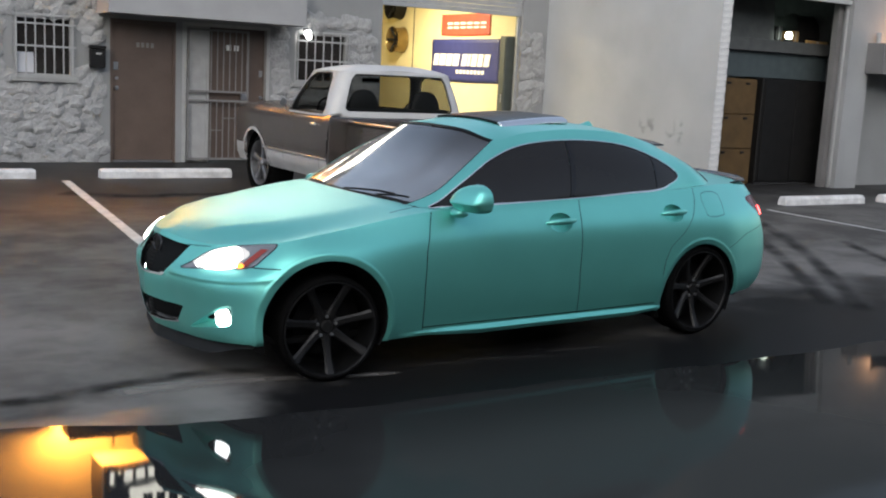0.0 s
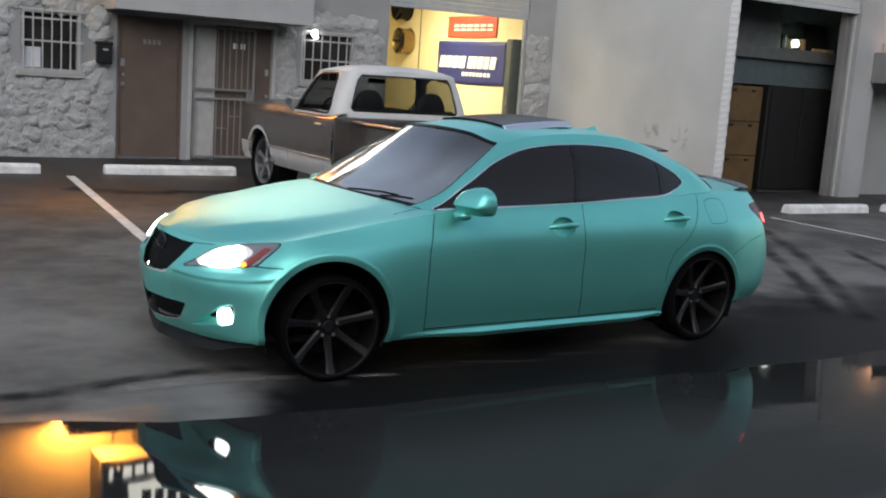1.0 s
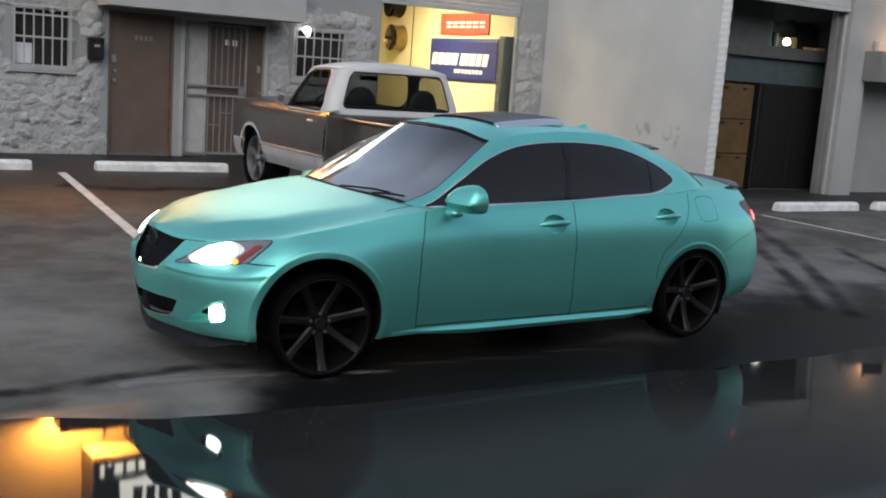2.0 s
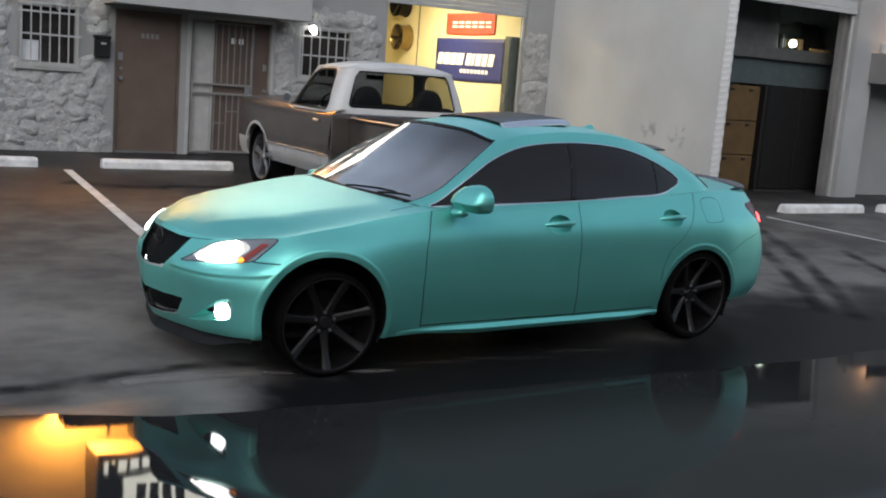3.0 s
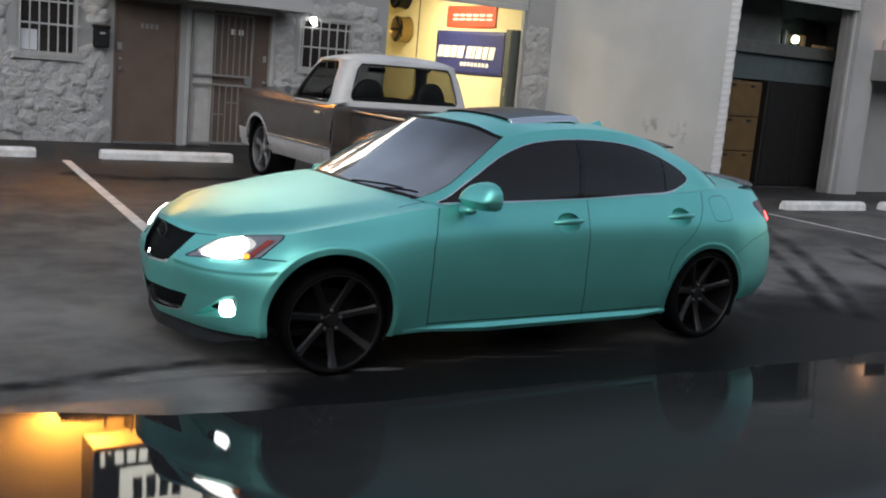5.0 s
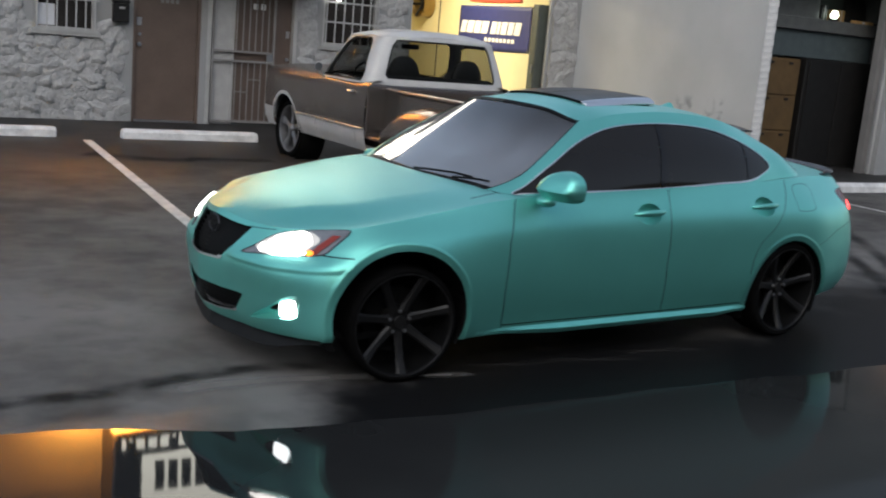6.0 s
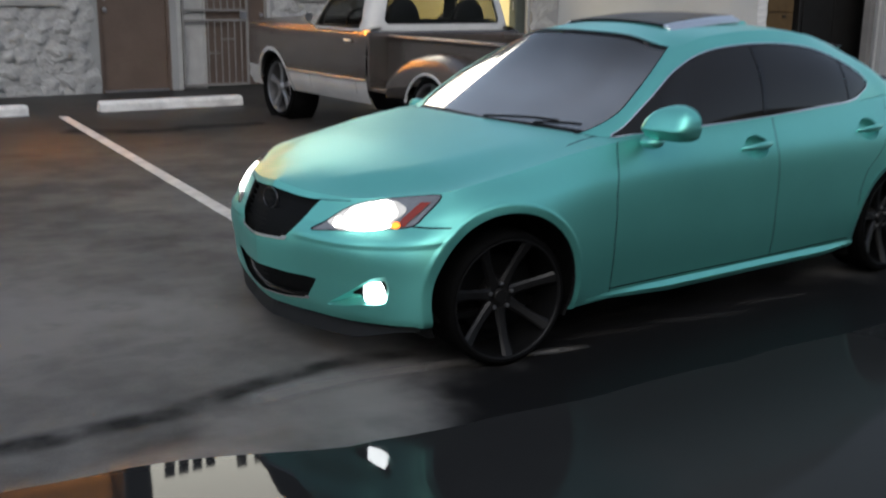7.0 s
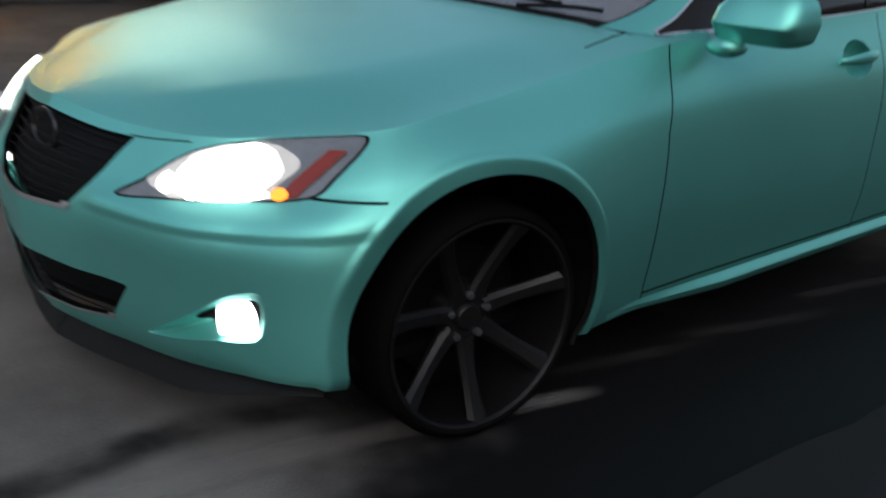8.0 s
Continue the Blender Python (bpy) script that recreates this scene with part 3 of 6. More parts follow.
def wheel_stop(x0, x1, y, label):
    bm = bmesh.new()
    prof = ((-0.085, 0), (-0.075, 0.085), (-0.045, 0.125), (0.045, 0.125), (0.075, 0.085), (0.085, 0))
    ends = []
    for x, k in ((x0, 0.0), (x0 + 0.03, 1.0), (x1 - 0.03, 1.0), (x1, 0.0)):
        ends.append([bm.verts.new((x, y + a * (0.9 + 0.1 * k), z * (0.9 + 0.1 * k))) for a, z in prof])
    for a, b in zip(ends, ends[1:]):
        for k in range(len(prof) - 1):
            bm.faces.new((a[k], b[k], b[k + 1], a[k + 1]))
        bm.faces.new((a[-1], b[-1], b[0], a[0]))
    bm.faces.new(ends[0][::-1])
    bm.faces.new(ends[-1])
    bmesh.ops.recalc_face_normals(bm, faces=bm.faces[:])
    ob = mesh_ob("wheel_stop", bm, KERB)
    return tagged(ob, label, "wheel stop", "concrete wheel stops")


wheel_stop(-1.53, 0.30, 8.86, "white painted concrete wheel stop on the asphalt")
wheel_stop(1.13, 2.98, 8.86, "white painted concrete wheel stop beside the truck")
wheel_stop(9.90, 11.68, 4.74, "scuffed white concrete wheel stop before the store opening")
wheel_stop(12.14, 13.95, 4.74, "scuffed white concrete wheel stop before the grey recess")


# ---------------------------------------------------------------- the long facade
def wall_with_openings(name, axis, at, thick, u0, u1, z1, holes, material, label):
    """A wall with rectangular holes (u0, u1, z0, z1), cut into joined slabs."""
    bm = bmesh.new()
    us = sorted({u0, u1, *(h[0] for h in holes), *(h[1] for h in holes)})
    zs = sorted({0.0, z1, *(h[2] for h in holes), *(h[3] for h in holes)})
    for a, b in zip(us, us[1:]):
        run = None
        for c, d in zip(zs, zs[1:]):
            mid = ((a + b) / 2, (c + d) / 2)
            hollow = any(h[0] < mid[0] < h[1] and h[2] < mid[1] < h[3] for h in holes)
            if hollow:
                if run:
                    emit_slab(bm, axis, at, thick, a, b, *run)
                run = None
            else:
                run = (run[0], d) if run else (c, d)
        if run:
            emit_slab(bm, axis, at, thick, a, b, *run)
    bmesh.ops.remove_doubles(bm, verts=bm.verts[:], dist=0.0005)
    return tagged(mesh_ob(name, bm, material), label, "wall", kind="structure")


def emit_slab(bm, axis, at, thick, a, b, c, d):
    if axis == "y":
        box(a, b, at, at + thick, c, d, bm=bm)
    else:
        box(at, at + thick, a, b, c, d, bm=bm)


WIN1 = (0.40, 1.26, 1.28, 2.19)
DOOR1 = (1.80, 2.83, 0.0, 2.22)
DOOR2 = (2.93, 4.42, 0.0, 2.24)
WIN2 = (4.86, 5.86, 1.36, 2.22)
BAY = (6.50, 9.52, 0.0, 3.30)
facade = wall_with_openings("wall_facade", "y", FY, 0.22, -9.0, WX + 0.2, 4.9, (WIN1, DOOR1, DOOR2, WIN2, BAY), STUCCO,
                            "grey stucco facade with rough pale stone cladding below")


def canopy():
    ob = holder("canopy", "grey boxed canopy over the two entrance doors", "canopy")
    part("fascia", box(1.60, 4.74, 10.30, 10.34, 2.275, 3.05, 0.006), CANOPY, ob)
    part("soffit", box(1.62, 4.72, 10.34, FY - 0.003, 2.285, 2.32), CANOPY, ob)
    part("side_panel", box(1.60, 1.63, 10.343, FY - 0.003, 2.275, 3.05), CANOPY, ob)
    part("side_panel", box(4.71, 4.74, 10.343, FY - 0.003, 2.275, 3.05), CANOPY, ob)
    part("top_sheet", box(1.58, 4.76, 10.28, FY - 0.003, 3.053, 3.08), CANOPY, ob)
    return ob


canopy()


def barred_window(name, hole, cols, rails, paper, label):
    x0, x1, z0, z1 = hole
    ob = holder(name, label, "window")
    tagged(ob, kind="structure")
    y = FY
    part("pane", box(x0, x1, y + 0.10, y + 0.115, z0, z1), DARKGLASS, ob)
    bm = bmesh.new()
    for a, b, c, d in ((x0, x0 + 0.05, z0, z1), (x1 - 0.05, x1, z0, z1), (x0 + 0.05, x1 - 0.05, z0, z0 + 0.05), (x0 + 0.05, x1 - 0.05, z1 - 0.05, z1)):
        box(a, b, y + 0.02, y + 0.098, c, d, 0.004, bm)
    part("window_frame", bm, FRAME, ob)
    part("window_sill", box(x0 - 0.06, x1 + 0.06, y - 0.075, y + 0.02, z0 - 0.07, z0 - 0.003, 0.008), FRAME, ob)
    for k in range(cols):
        x = x0 + 0.03 + (x1 - x0 - 0.06) * k / (cols - 1)
        part("bar", box(x - 0.009, x + 0.009, y - 0.085, y - 0.067, z0 - 0.02, z1 + 0.02), BARS, ob)
    for f in rails:
        z = z0 + (z1 - z0) * f
        part("rail", box(x0 - 0.02, x1 + 0.02, y - 0.092, y - 0.086, z - 0.013, z + 0.013), BARS, ob)
    if paper:
        part("notice", box(x0 + 0.07, x0 + 0.30, y + 0.094, y + 0.098, z0 + 0.06, z0 + 0.36), PAPER, ob, "white paper notice taped inside the glass")
    return ob


barred_window("window_1", WIN1, 7, (0.0, 0.50, 0.86, 1.0), True, "dark window behind white burglar bars with a notice")
barred_window("window_2", WIN2, 7, (0.0, 0.45, 0.82, 1.0), False, "dark window behind pale metal burglar bars")


def brown_door():
    ob = holder("door_1", "closed flat brown entrance door with worn paint", "door")
    tagged(ob, kind="structure")
    x0, x1, _, z1 = DOOR1
    part("leaf", box(x0 + 0.045, x1 - 0.045, FY + 0.05, FY + 0.095, 0.03, z1 - 0.05, 0.004), BROWN, ob)
    bm = bmesh.new()
    box(x0, x0 + 0.045, FY + 0.01, FY + 0.12, 0, z1, 0.003, bm)
    box(x1 - 0.045, x1, FY + 0.01, FY + 0.12, 0, z1, 0.003, bm)
    box(x0 + 0.045, x1 - 0.045, FY + 0.01, FY + 0.12, z1 - 0.05, z1, 0.003, bm)
    part("door_frame", bm, BROWN, ob)
    part("threshold", box(x0 + 0.045, x1 - 0.045, FY + 0.0, FY + 0.12, 0, 0.03, 0.004), METAL, ob)
    part("lock_plate", box(x0 + 0.06, x0 + 0.135, FY + 0.040, FY + 0.0497, 1.44, 1.56, 0.004), METAL, ob)
    knob = lathe(((0.0, 0), (0.030, 0.002), (0.034, 0.02), (0.018, 0.035), (0.016, 0.06)), 20, m=Matrix.Translation((x0 + 0.10, FY - 0.01, 1.16)))
    part("knob", knob, METAL, ob, smooth=True)
    bolt = lathe(((0.0, 0), (0.022, 0.002), (0.024, 0.02)), 16, m=Matrix.Translation((x0 + 0.11, FY + 0.03, 1.31)))
    part("deadbolt", bolt, METAL, ob, smooth=True)
    for k in range(4):
        part("plate_bar", box(2.215 + 0.075 * k, 2.262 + 0.075 * k, FY + 0.045, FY + 0.0497, 1.80, 1.875), GATE, ob)
    return ob


brown_door()


def gated_door():
    ob = holder("door_2", "brown door behind a grey iron security gate", "door")
    tagged(ob, kind="structure")
    x0, x1, _, z1 = DOOR2
    part("leaf", box(3.40, x1 - 0.06, FY + 0.11, FY + 0.155, 0.03, z1 - 0.05, 0.004), BROWN, ob)
    part("side_panel", box(x0 + 0.07, 3.36, FY + 0.08, FY + 0.13, 0.0, z1 - 0.05, 0.004), FRAME, ob, "grey rendered panel beside the door")
    bm = bmesh.new()
    box(x0, x0 + 0.07, FY + 0.0, FY + 0.17, 0, z1, 0.003, bm)
    box(3.36, 3.40, FY + 0.06, FY + 0.17, 0, z1 - 0.05, 0.003, bm)
    box(x1 - 0.06, x1, FY + 0.0, FY + 0.17, 0, z1, 0.003, bm)
    box(x0 + 0.07, x1 - 0.06, FY + 0.0, FY + 0.17, z1 - 0.05, z1, 0.003, bm)
    part("door_frame", bm, FRAME, ob)
    bm = bmesh.new()
    gx0, gx1, y = x0 + 0.09, 4.06, FY + 0.01
    box(gx0, gx0 + 0.035, y, y + 0.035, 0.04, 2.16, 0.003, bm)
    box(gx1 - 0.035, gx1, y, y + 0.035, 0.04, 2.16, 0.003, bm)
    for z in (0.04, 2.125):
        box(gx0 + 0.035, gx1 - 0.035, y, y + 0.035, z, z + 0.035, 0.003, bm)
    gate = part("gate_frame", bm, GATE, ob, "grey iron gate frame")
    for z in (0.99, 1.14):
        part("push_rail", box(gx0 + 0.035, gx1 - 0.035, y - 0.004, y + 0.03, z, z + 0.035, 0.004), GATE, ob)
    for k in range(6):
        x = 3.42 + 0.105 * k
        part("gate_bar", box(x - 0.008, x + 0.008, y + 0.010, y + 0.026, 0.075, 0.99), GATE, ob)
        part("gate_bar", box(x - 0.008, x + 0.008, y + 0.010, y + 0.026, 1.175, 2.125), GATE, ob)
    for z, a, b in ((0.52, 3.42, 3.60), (0.72, 3.62, 3.85)):
        part("short_rail", box(a, b, y + 0.005, y + 0.0098, z, z + 0.018), GATE, ob)
    part("lock_box", box(gx1 - 0.13, gx1 - 0.036, y - 0.01, y + 0.03, 1.03, 1.137, 0.004), METAL, ob)
    for k in range(2):
        part("plate_bar", box(3.70 + 0.13 * k, 3.78 + 0.13 * k, FY + 0.105, FY + 0.1097, 1.83, 1.92), WHITE, ob)
    part("lock_plate", box(4.27, 4.33, FY + 0.10, FY + 0.1097, 1.42, 1.53, 0.003), METAL, ob)
    part("knob", lathe(((0, 0), (0.028, 0.002), (0.03, 0.02), (0.015, 0.05)), 18, m=Matrix.Translation((4.29, FY + 0.05, 1.08))), METAL, ob, smooth=True)
    return ob


gated_door()


# the lit bay behind the roller shutter
def shutter(name, x0, x1, y, z0, z1, pitch, material, label, dip=0.0):
    ob = holder(name, label, "roller shutter")
    tagged(ob, kind="structure")
    n = int((z1 - z0) / pitch)
    for k in range(n):
        z = z0 + k * pitch
        bm = box(x0, x1, y, y + 0.02, z + 0.004, z + pitch - 0.002, 0.008, seg=2)
        part("slat", bm, material, ob)
    part("bottom_bar", box(x0, x1, y - 0.015, y + 0.03, z0 - 0.075, z0 - 0.001, 0.006), material, ob)
    part("guide", box(x0 - 0.001, x0 + 0.05, y + 0.031, y + 0.06, 0, z1, 0.002), material, ob)
    part("guide", box(x1 - 0.05, x1 + 0.001, y + 0.031, y + 0.06, 0, z1, 0.002), material, ob)
    return ob


shutter("shutter_1", BAY[0] + 0.002, BAY[1] - 0.002, FY + 0.05, 2.86, 3.295, 0.085, SHUTTER, "grey roller shutter pulled nearly all the way up")


def plain(name, x0, x1, y0, y1, z0, z1, material, label, category="wall"):
    return tagged(mesh_ob(name, box(x0, x1, y0, y1, z0, z1), material), label, category, kind="structure")


BX = 9.64  # right inner wall of the bay
plain("wall_bay_right", BX, BX + 0.12, FY + 0.225, 19.0, 0.0, 3.6, CREAM, "cream painted inner wall of the lit bay")
plain("wall_bay_left", 5.95, 6.07, FY + 0.225, 19.0, 0.0, 3.6, CREAM, "cream painted inner wall of the lit bay")
plain("wall_bay_back", 6.075, BX - 0.005, 18.9, 19.0, 0.0, 3.6, CREAM, "cream painted back wall of the lit bay")
plain("floor_bay", 6.075, BX - 0.005, FY + 0.225, 18.895, 0.0, 0.02, STUCCO, "grey concrete floor of the lit bay", "floor")
plain("ceiling_bay", 5.9, BX + 0.15, FY + 0.225, 19.1, 3.61, 3.70, CREAM, "cream ceiling of the lit bay", "ceiling")

plain("wall_parapet", -9.0, 5.6, FY, FY + 0.22, 4.903, 6.1, STUCCO, "grey stucco parapet raised behind the lit sign")
# unseen dark walls, added behind and left of the camera to dim reflections
plain("wall_left_unseen", -18.3, -18.0, -12.995, FY, 0.0, 4.5, DIM_WALL, "added dark wall out of view on the left")
plain("wall_behind_unseen", -40.0, 40.0, -13.3, -13.0, 0.0, 7.0, DIM_WALL, "added dark wall out of view behind the camera")

# ---------------------------------------------------------------- the building that stands forward
OPEN2 = (10.34, 13.24, 0.0, 3.70)
plain("wall_side", WX, WX + 0.20, GY + 0.003, FY - 0.003, 0.0, 4.9, BLANK, "blank pale stucco side wall with faint smudges")
front = wall_with_openings("wall_front", "y", GY, 0.25, WX + 0.203, 26.0, 4.9, (OPEN2, (13.80, 15.9, 0.0, 2.30)), SHADED_FRONT, "pale stucco front wall with a wide opening")
shutter("shutter_2", OPEN2[0] + 0.004, OPEN2[1] - 0.004, GY + 0.06, 3.24, 3.695, 0.15, BARS, "pale sectional door raised above the dark store")
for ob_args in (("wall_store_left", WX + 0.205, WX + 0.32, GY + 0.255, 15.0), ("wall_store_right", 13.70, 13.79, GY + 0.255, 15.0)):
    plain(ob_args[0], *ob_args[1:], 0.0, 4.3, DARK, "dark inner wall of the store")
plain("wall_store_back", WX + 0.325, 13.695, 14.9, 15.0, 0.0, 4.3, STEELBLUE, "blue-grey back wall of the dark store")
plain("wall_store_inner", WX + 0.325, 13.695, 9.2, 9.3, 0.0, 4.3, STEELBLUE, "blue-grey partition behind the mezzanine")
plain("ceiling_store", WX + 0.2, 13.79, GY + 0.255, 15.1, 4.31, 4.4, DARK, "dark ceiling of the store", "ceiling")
plain("wall_recess", 13.80, 15.9, GY + 0.40, GY + 0.50, 0.0, 2.30, STUCCO, "grey back of a shallow recess in the front wall")
plain("wall_ledge", 13.70, 16.6, GY - 0.35, GY - 0.003, 2.03, 2.55, LEDGE, "grey boxed ledge over the recess", "ledge")
plain("jamb", 13.12, 13.238, GY + 0.20, GY + 0.32, 0.0, 3.2, LEDGE, "worn grey steel jamb of the store opening", "trim")
for n_, a_, b_, c_, d_ in (("roof_facade", -9.0, WX + 0.2, FY, 20.0), ("roof_front", WX + 0.21, 26.0, GY, 20.0)):
    plain(n_, a_, b_, c_, d_, 4.905, 5.1, STUCCO, "flat roof edge of the building", "roof")


def tyre_mark(points, width, label, lift=0.003, tip=1.0):
    """A worn dark rubber track that fades towards its edges."""
    p = np.array([spline([q[0] for q in points], np.linspace(0, len(points) - 1, 60)), spline([q[1] for q in points], np.linspace(0, len(points) - 1, 60))]).T
    d = np.gradient(p, axis=0)
    d /= np.linalg.norm(d, axis=1)[:, None]
    bm = bmesh.new()
    uv = bm.loops.layers.uv.new("UVMap")
    rows = []
    for k, (c, t) in enumerate(zip(p, d)):
        s = np.array((-t[1], t[0])) * width * (1 + (tip - 1) * k / 59) * (0.5 + 0.12 * noise.noise((k * 0.21, width, 2.0)))
        rows.append((bm.verts.new((*(c - s), lift)), bm.verts.new((*(c + s), lift))))
    for k, ((a, b), (c, e)) in enumerate(zip(rows, rows[1:])):
        f = bm.faces.new((a, b, e, c))
        for loop, co in zip(f.loops, ((k / 59, 0), (k / 59, 1), ((k + 1) / 59, 1), ((k + 1) / 59, 0))):
            loop[uv].uv = co
    bmesh.ops.recalc_face_normals(bm, faces=bm.faces[:])
    return tagged(mesh_ob("tyre_mark", bm, RUBBERMARK), label, "tyre mark", "tyre marks", "structure")


def stain_material(name, colour, strength, scale=1.8, low=0.22):
    """Rubber or oil worn into the asphalt: see-through at its edges and where it has worn off."""
    m = bpy.data.materials.new(name)
    m.use_nodes = True
    n, l = m.node_tree.nodes, m.node_tree.links
    b, out = n["Principled BSDF"], n["Material Output"]
    b.inputs["Base Color"].default_value = (*colour, 1)
    b.inputs["Roughness"].default_value = 0.8
    b.inputs["Specular IOR Level"].default_value = 0.2
    co, sep, t = n.new("ShaderNodeTexCoord"), n.new("ShaderNodeSeparateXYZ"), n.new("ShaderNodeTexNoise")
    t.inputs["Scale"].default_value, t.inputs["Detail"].default_value = scale, 6
    l.new(co.outputs["Object"], t.inputs["Vector"])
    l.new(co.outputs["UV"], sep.inputs[0])
    fade = None
    for axis in ("X", "Y"):
        k = n.new("ShaderNodeMath")
        k.operation = "PINGPONG"
        k.inputs[1].default_value = 0.5
        l.new(sep.outputs[axis], k.inputs[0])
        r = n.new("ShaderNodeMapRange")
        r.interpolation_type = "SMOOTHSTEP"
        r.inputs["From Max"].default_value = 0.12 if axis == "X" else 0.42
        l.new(k.outputs[0], r.inputs["Value"])
        if fade:
            mul = n.new("ShaderNodeMath")
            mul.operation = "MULTIPLY"
            l.new(fade, mul.inputs[0])
            l.new(r.outputs["Result"], mul.inputs[1])
            fade = mul.outputs[0]
        else:
            fade = r.outputs["Result"]
    worn = n.new("ShaderNodeMapRange")
    worn.inputs["From Min"].default_value, worn.inputs["From Max"].default_value = low, 0.62
    worn.inputs["To Max"].default_value = strength
    l.new(t.outputs["Fac"], worn.inputs["Value"])
    mul = n.new("ShaderNodeMath")
    mul.operation = "MULTIPLY"
    l.new(fade, mul.inputs[0])
    l.new(worn.outputs["Result"], mul.inputs[1])
    clear, mix = n.new("ShaderNodeBsdfTransparent"), n.new("ShaderNodeMixShader")
    l.new(mul.outputs[0], mix.inputs[0])
    l.new(clear.outputs[0], mix.inputs[1])
    l.new(b.outputs[0], mix.inputs[2])
    l.new(mix.outputs[0], out.inputs["Surface"])
    return m


RUBBERMARK = stain_material("rubber_mark", (0.016, 0.016, 0.016), 0.62)
SMUDGE = stain_material("wall_smudge", (0.22, 0.215, 0.21), 0.3, 7.0, 0.47)
tyre_mark(((8.3, 3.9), (7.6, 2.9), (6.66, 1.63), (5.27, 0.02), (4.6, -0.7)), 0.26, "dark curved rubber track on the asphalt")
tyre_mark(((7.0, 2.6), (6.28, 1.68), (5.3, 0.47), (4.5, -0.43)), 0.24, "dark curved rubber track on the asphalt")
tyre_mark(((7.8, 2.0), (7.44, 1.52), (6.95, 0.69), (6.6, 0.2)), 0.22, "dark curved rubber track on the asphalt")
tyre_mark(((0.3, 7.3), (0.9, 6.9), (1.5, 6.85)), 0.55, "dark oil stain on the asphalt")
tyre_mark(((1.4, 7.0), (1.9, 6.9), (2.5, 6.95)), 0.5, "dark oil stain on the asphalt")
tyre_mark(((-2.1, -0.60), (-1.7, -0.60), (-1.3, -0.59), (-0.9, -0.49), (-0.5, -0.45), (-0.1, -0.53), (0.3, -0.66)), 0.20, "dark wet track on the asphalt").data.materials[0] = stain_material("soaked_track", (0.010, 0.010, 0.010), 0.72, 4.2, 0.30)
SILT = stain_material("pale_silt", (0.255, 0.238, 0.220), 0.80, 1.8, -0.10)
FAINT = stain_material("thin_silt", (0.255, 0.238, 0.220), 0.085, 5.0, 0.25)
for pts, width, tip, surface in (
    (((-1.05, -0.66), (-0.80, -0.63), (-0.45, -0.65), (-0.13, -0.70), (0.18, -0.77), (0.52, -0.84)), 0.23, 0.30, SILT),
    (((0.42, -0.68), (0.70, -0.74), (1.0, -0.80)), 0.09, 1.0, FAINT),
    (((0.95, -0.72), (1.25, -0.80), (1.55, -0.86)), 0.09, 1.0, FAINT),
    (((1.55, -0.74), (1.80, -0.77), (2.05, -0.82)), 0.08, 1.0, FAINT),
):
    tagged(tyre_mark(pts, width, "pale dried silt along the water's edge", 0.0055, tip), category="silt line", group="silt lines").data.materials[0] = surface


def wall_smudge(y0, y1, z0, z1):
    """A scuff rubbed into the side wall."""
    bm = bmesh.new()
    uv = bm.loops.layers.uv.new("UVMap")
    f = bm.faces.new([bm.verts.new((WX - 0.003, y, z)) for y, z in ((y1, z0), (y0, z0), (y0, z1), (y1, z1))])
    for loop, co in zip(f.loops, ((0, 0), (1, 0), (1, 1), (0, 1))):
        loop[uv].uv = co
    return tagged(mesh_ob("wall_smudge", bm, SMUDGE), "grey scuff rubbed into the pale wall", "smudge", "smudges on the wall", "structure")


wall_smudge(7.80, 8.22, 0.72, 1.14)
wall_smudge(7.05, 7.55, 0.62, 1.16)
wall_smudge(8.9, 9.3, 0.2, 0.9)


# ---------------------------------------------------------------- the teal saloon
CAR = Matrix.Rotation(radians(3.0), 4, "Z")
car_root = holder("saloon_car", "teal satin saloon car with black rims, tinted glass and lit headlights", "car", at=CAR)


def to_mesh(name, mesh, material, parent, label="", mirror=False, push=0.0, both=False, own=True):
    """An object from clipped skin, with the skin's own normals; both: together with its mirror image."""
    rows, faces = mesh
    if not len(faces):
        return None
    co, no = rows[:, :3] + rows[:, 5:8] * push, rows[:, 5:8].copy()
    if mirror:
        co = co * (1, -1, 1)
        no = no * (1, -1, 1)
        faces = [f[::-1] for f in faces]
    if both:
        n = len(co)
        faces = faces + [[i + n for i in f[::-1]] for f in faces]
        co, no = np.vstack([co, co * (1, -1, 1)]), np.vstack([no, no * (1, -1, 1)])
    me = bpy.data.meshes.new(name)
    me.from_pydata(co.tolist(), [], [list(map(int, f)) for f in faces])
    me.materials.append(material)
    for p in me.polygons:
        p.use_smooth = True
    if own:
        me.normals_split_custom_set_from_vertices(no.tolist())
    ob = new(name, me)
    ob.parent = parent
    if label:
        ob["label"] = label
    return ob


side = grid(side_skin, 0, 11, 441, 0.02, 5, 101)
hood = grid(hood_skin, 0.0, 5, 201, 0, 1, 61)
deck = grid(deck_skin, 7.4, 11, 121, 0, 1, 41)
cabin = grid(cabin_skin, 0, 9, 361, 0, 1, 61)
roof = grid(roof_skin, 0, 9, 241, 0, 1, 41)

# wheel arches
ARCH_F, ARCH_R, ARCH_RAD = (-0.024, 0.316), (2.735, 0.275), 0.344


def arch(centre):
    return lambda r: np.where(r[:, 1] < -0.45, np.hypot(r[:, 0] - centre[0], r[:, 2] - centre[1]) - ARCH_RAD, 1.0)


side = clip(clip(side, arch(ARCH_F))[1], arch(ARCH_R))[1]

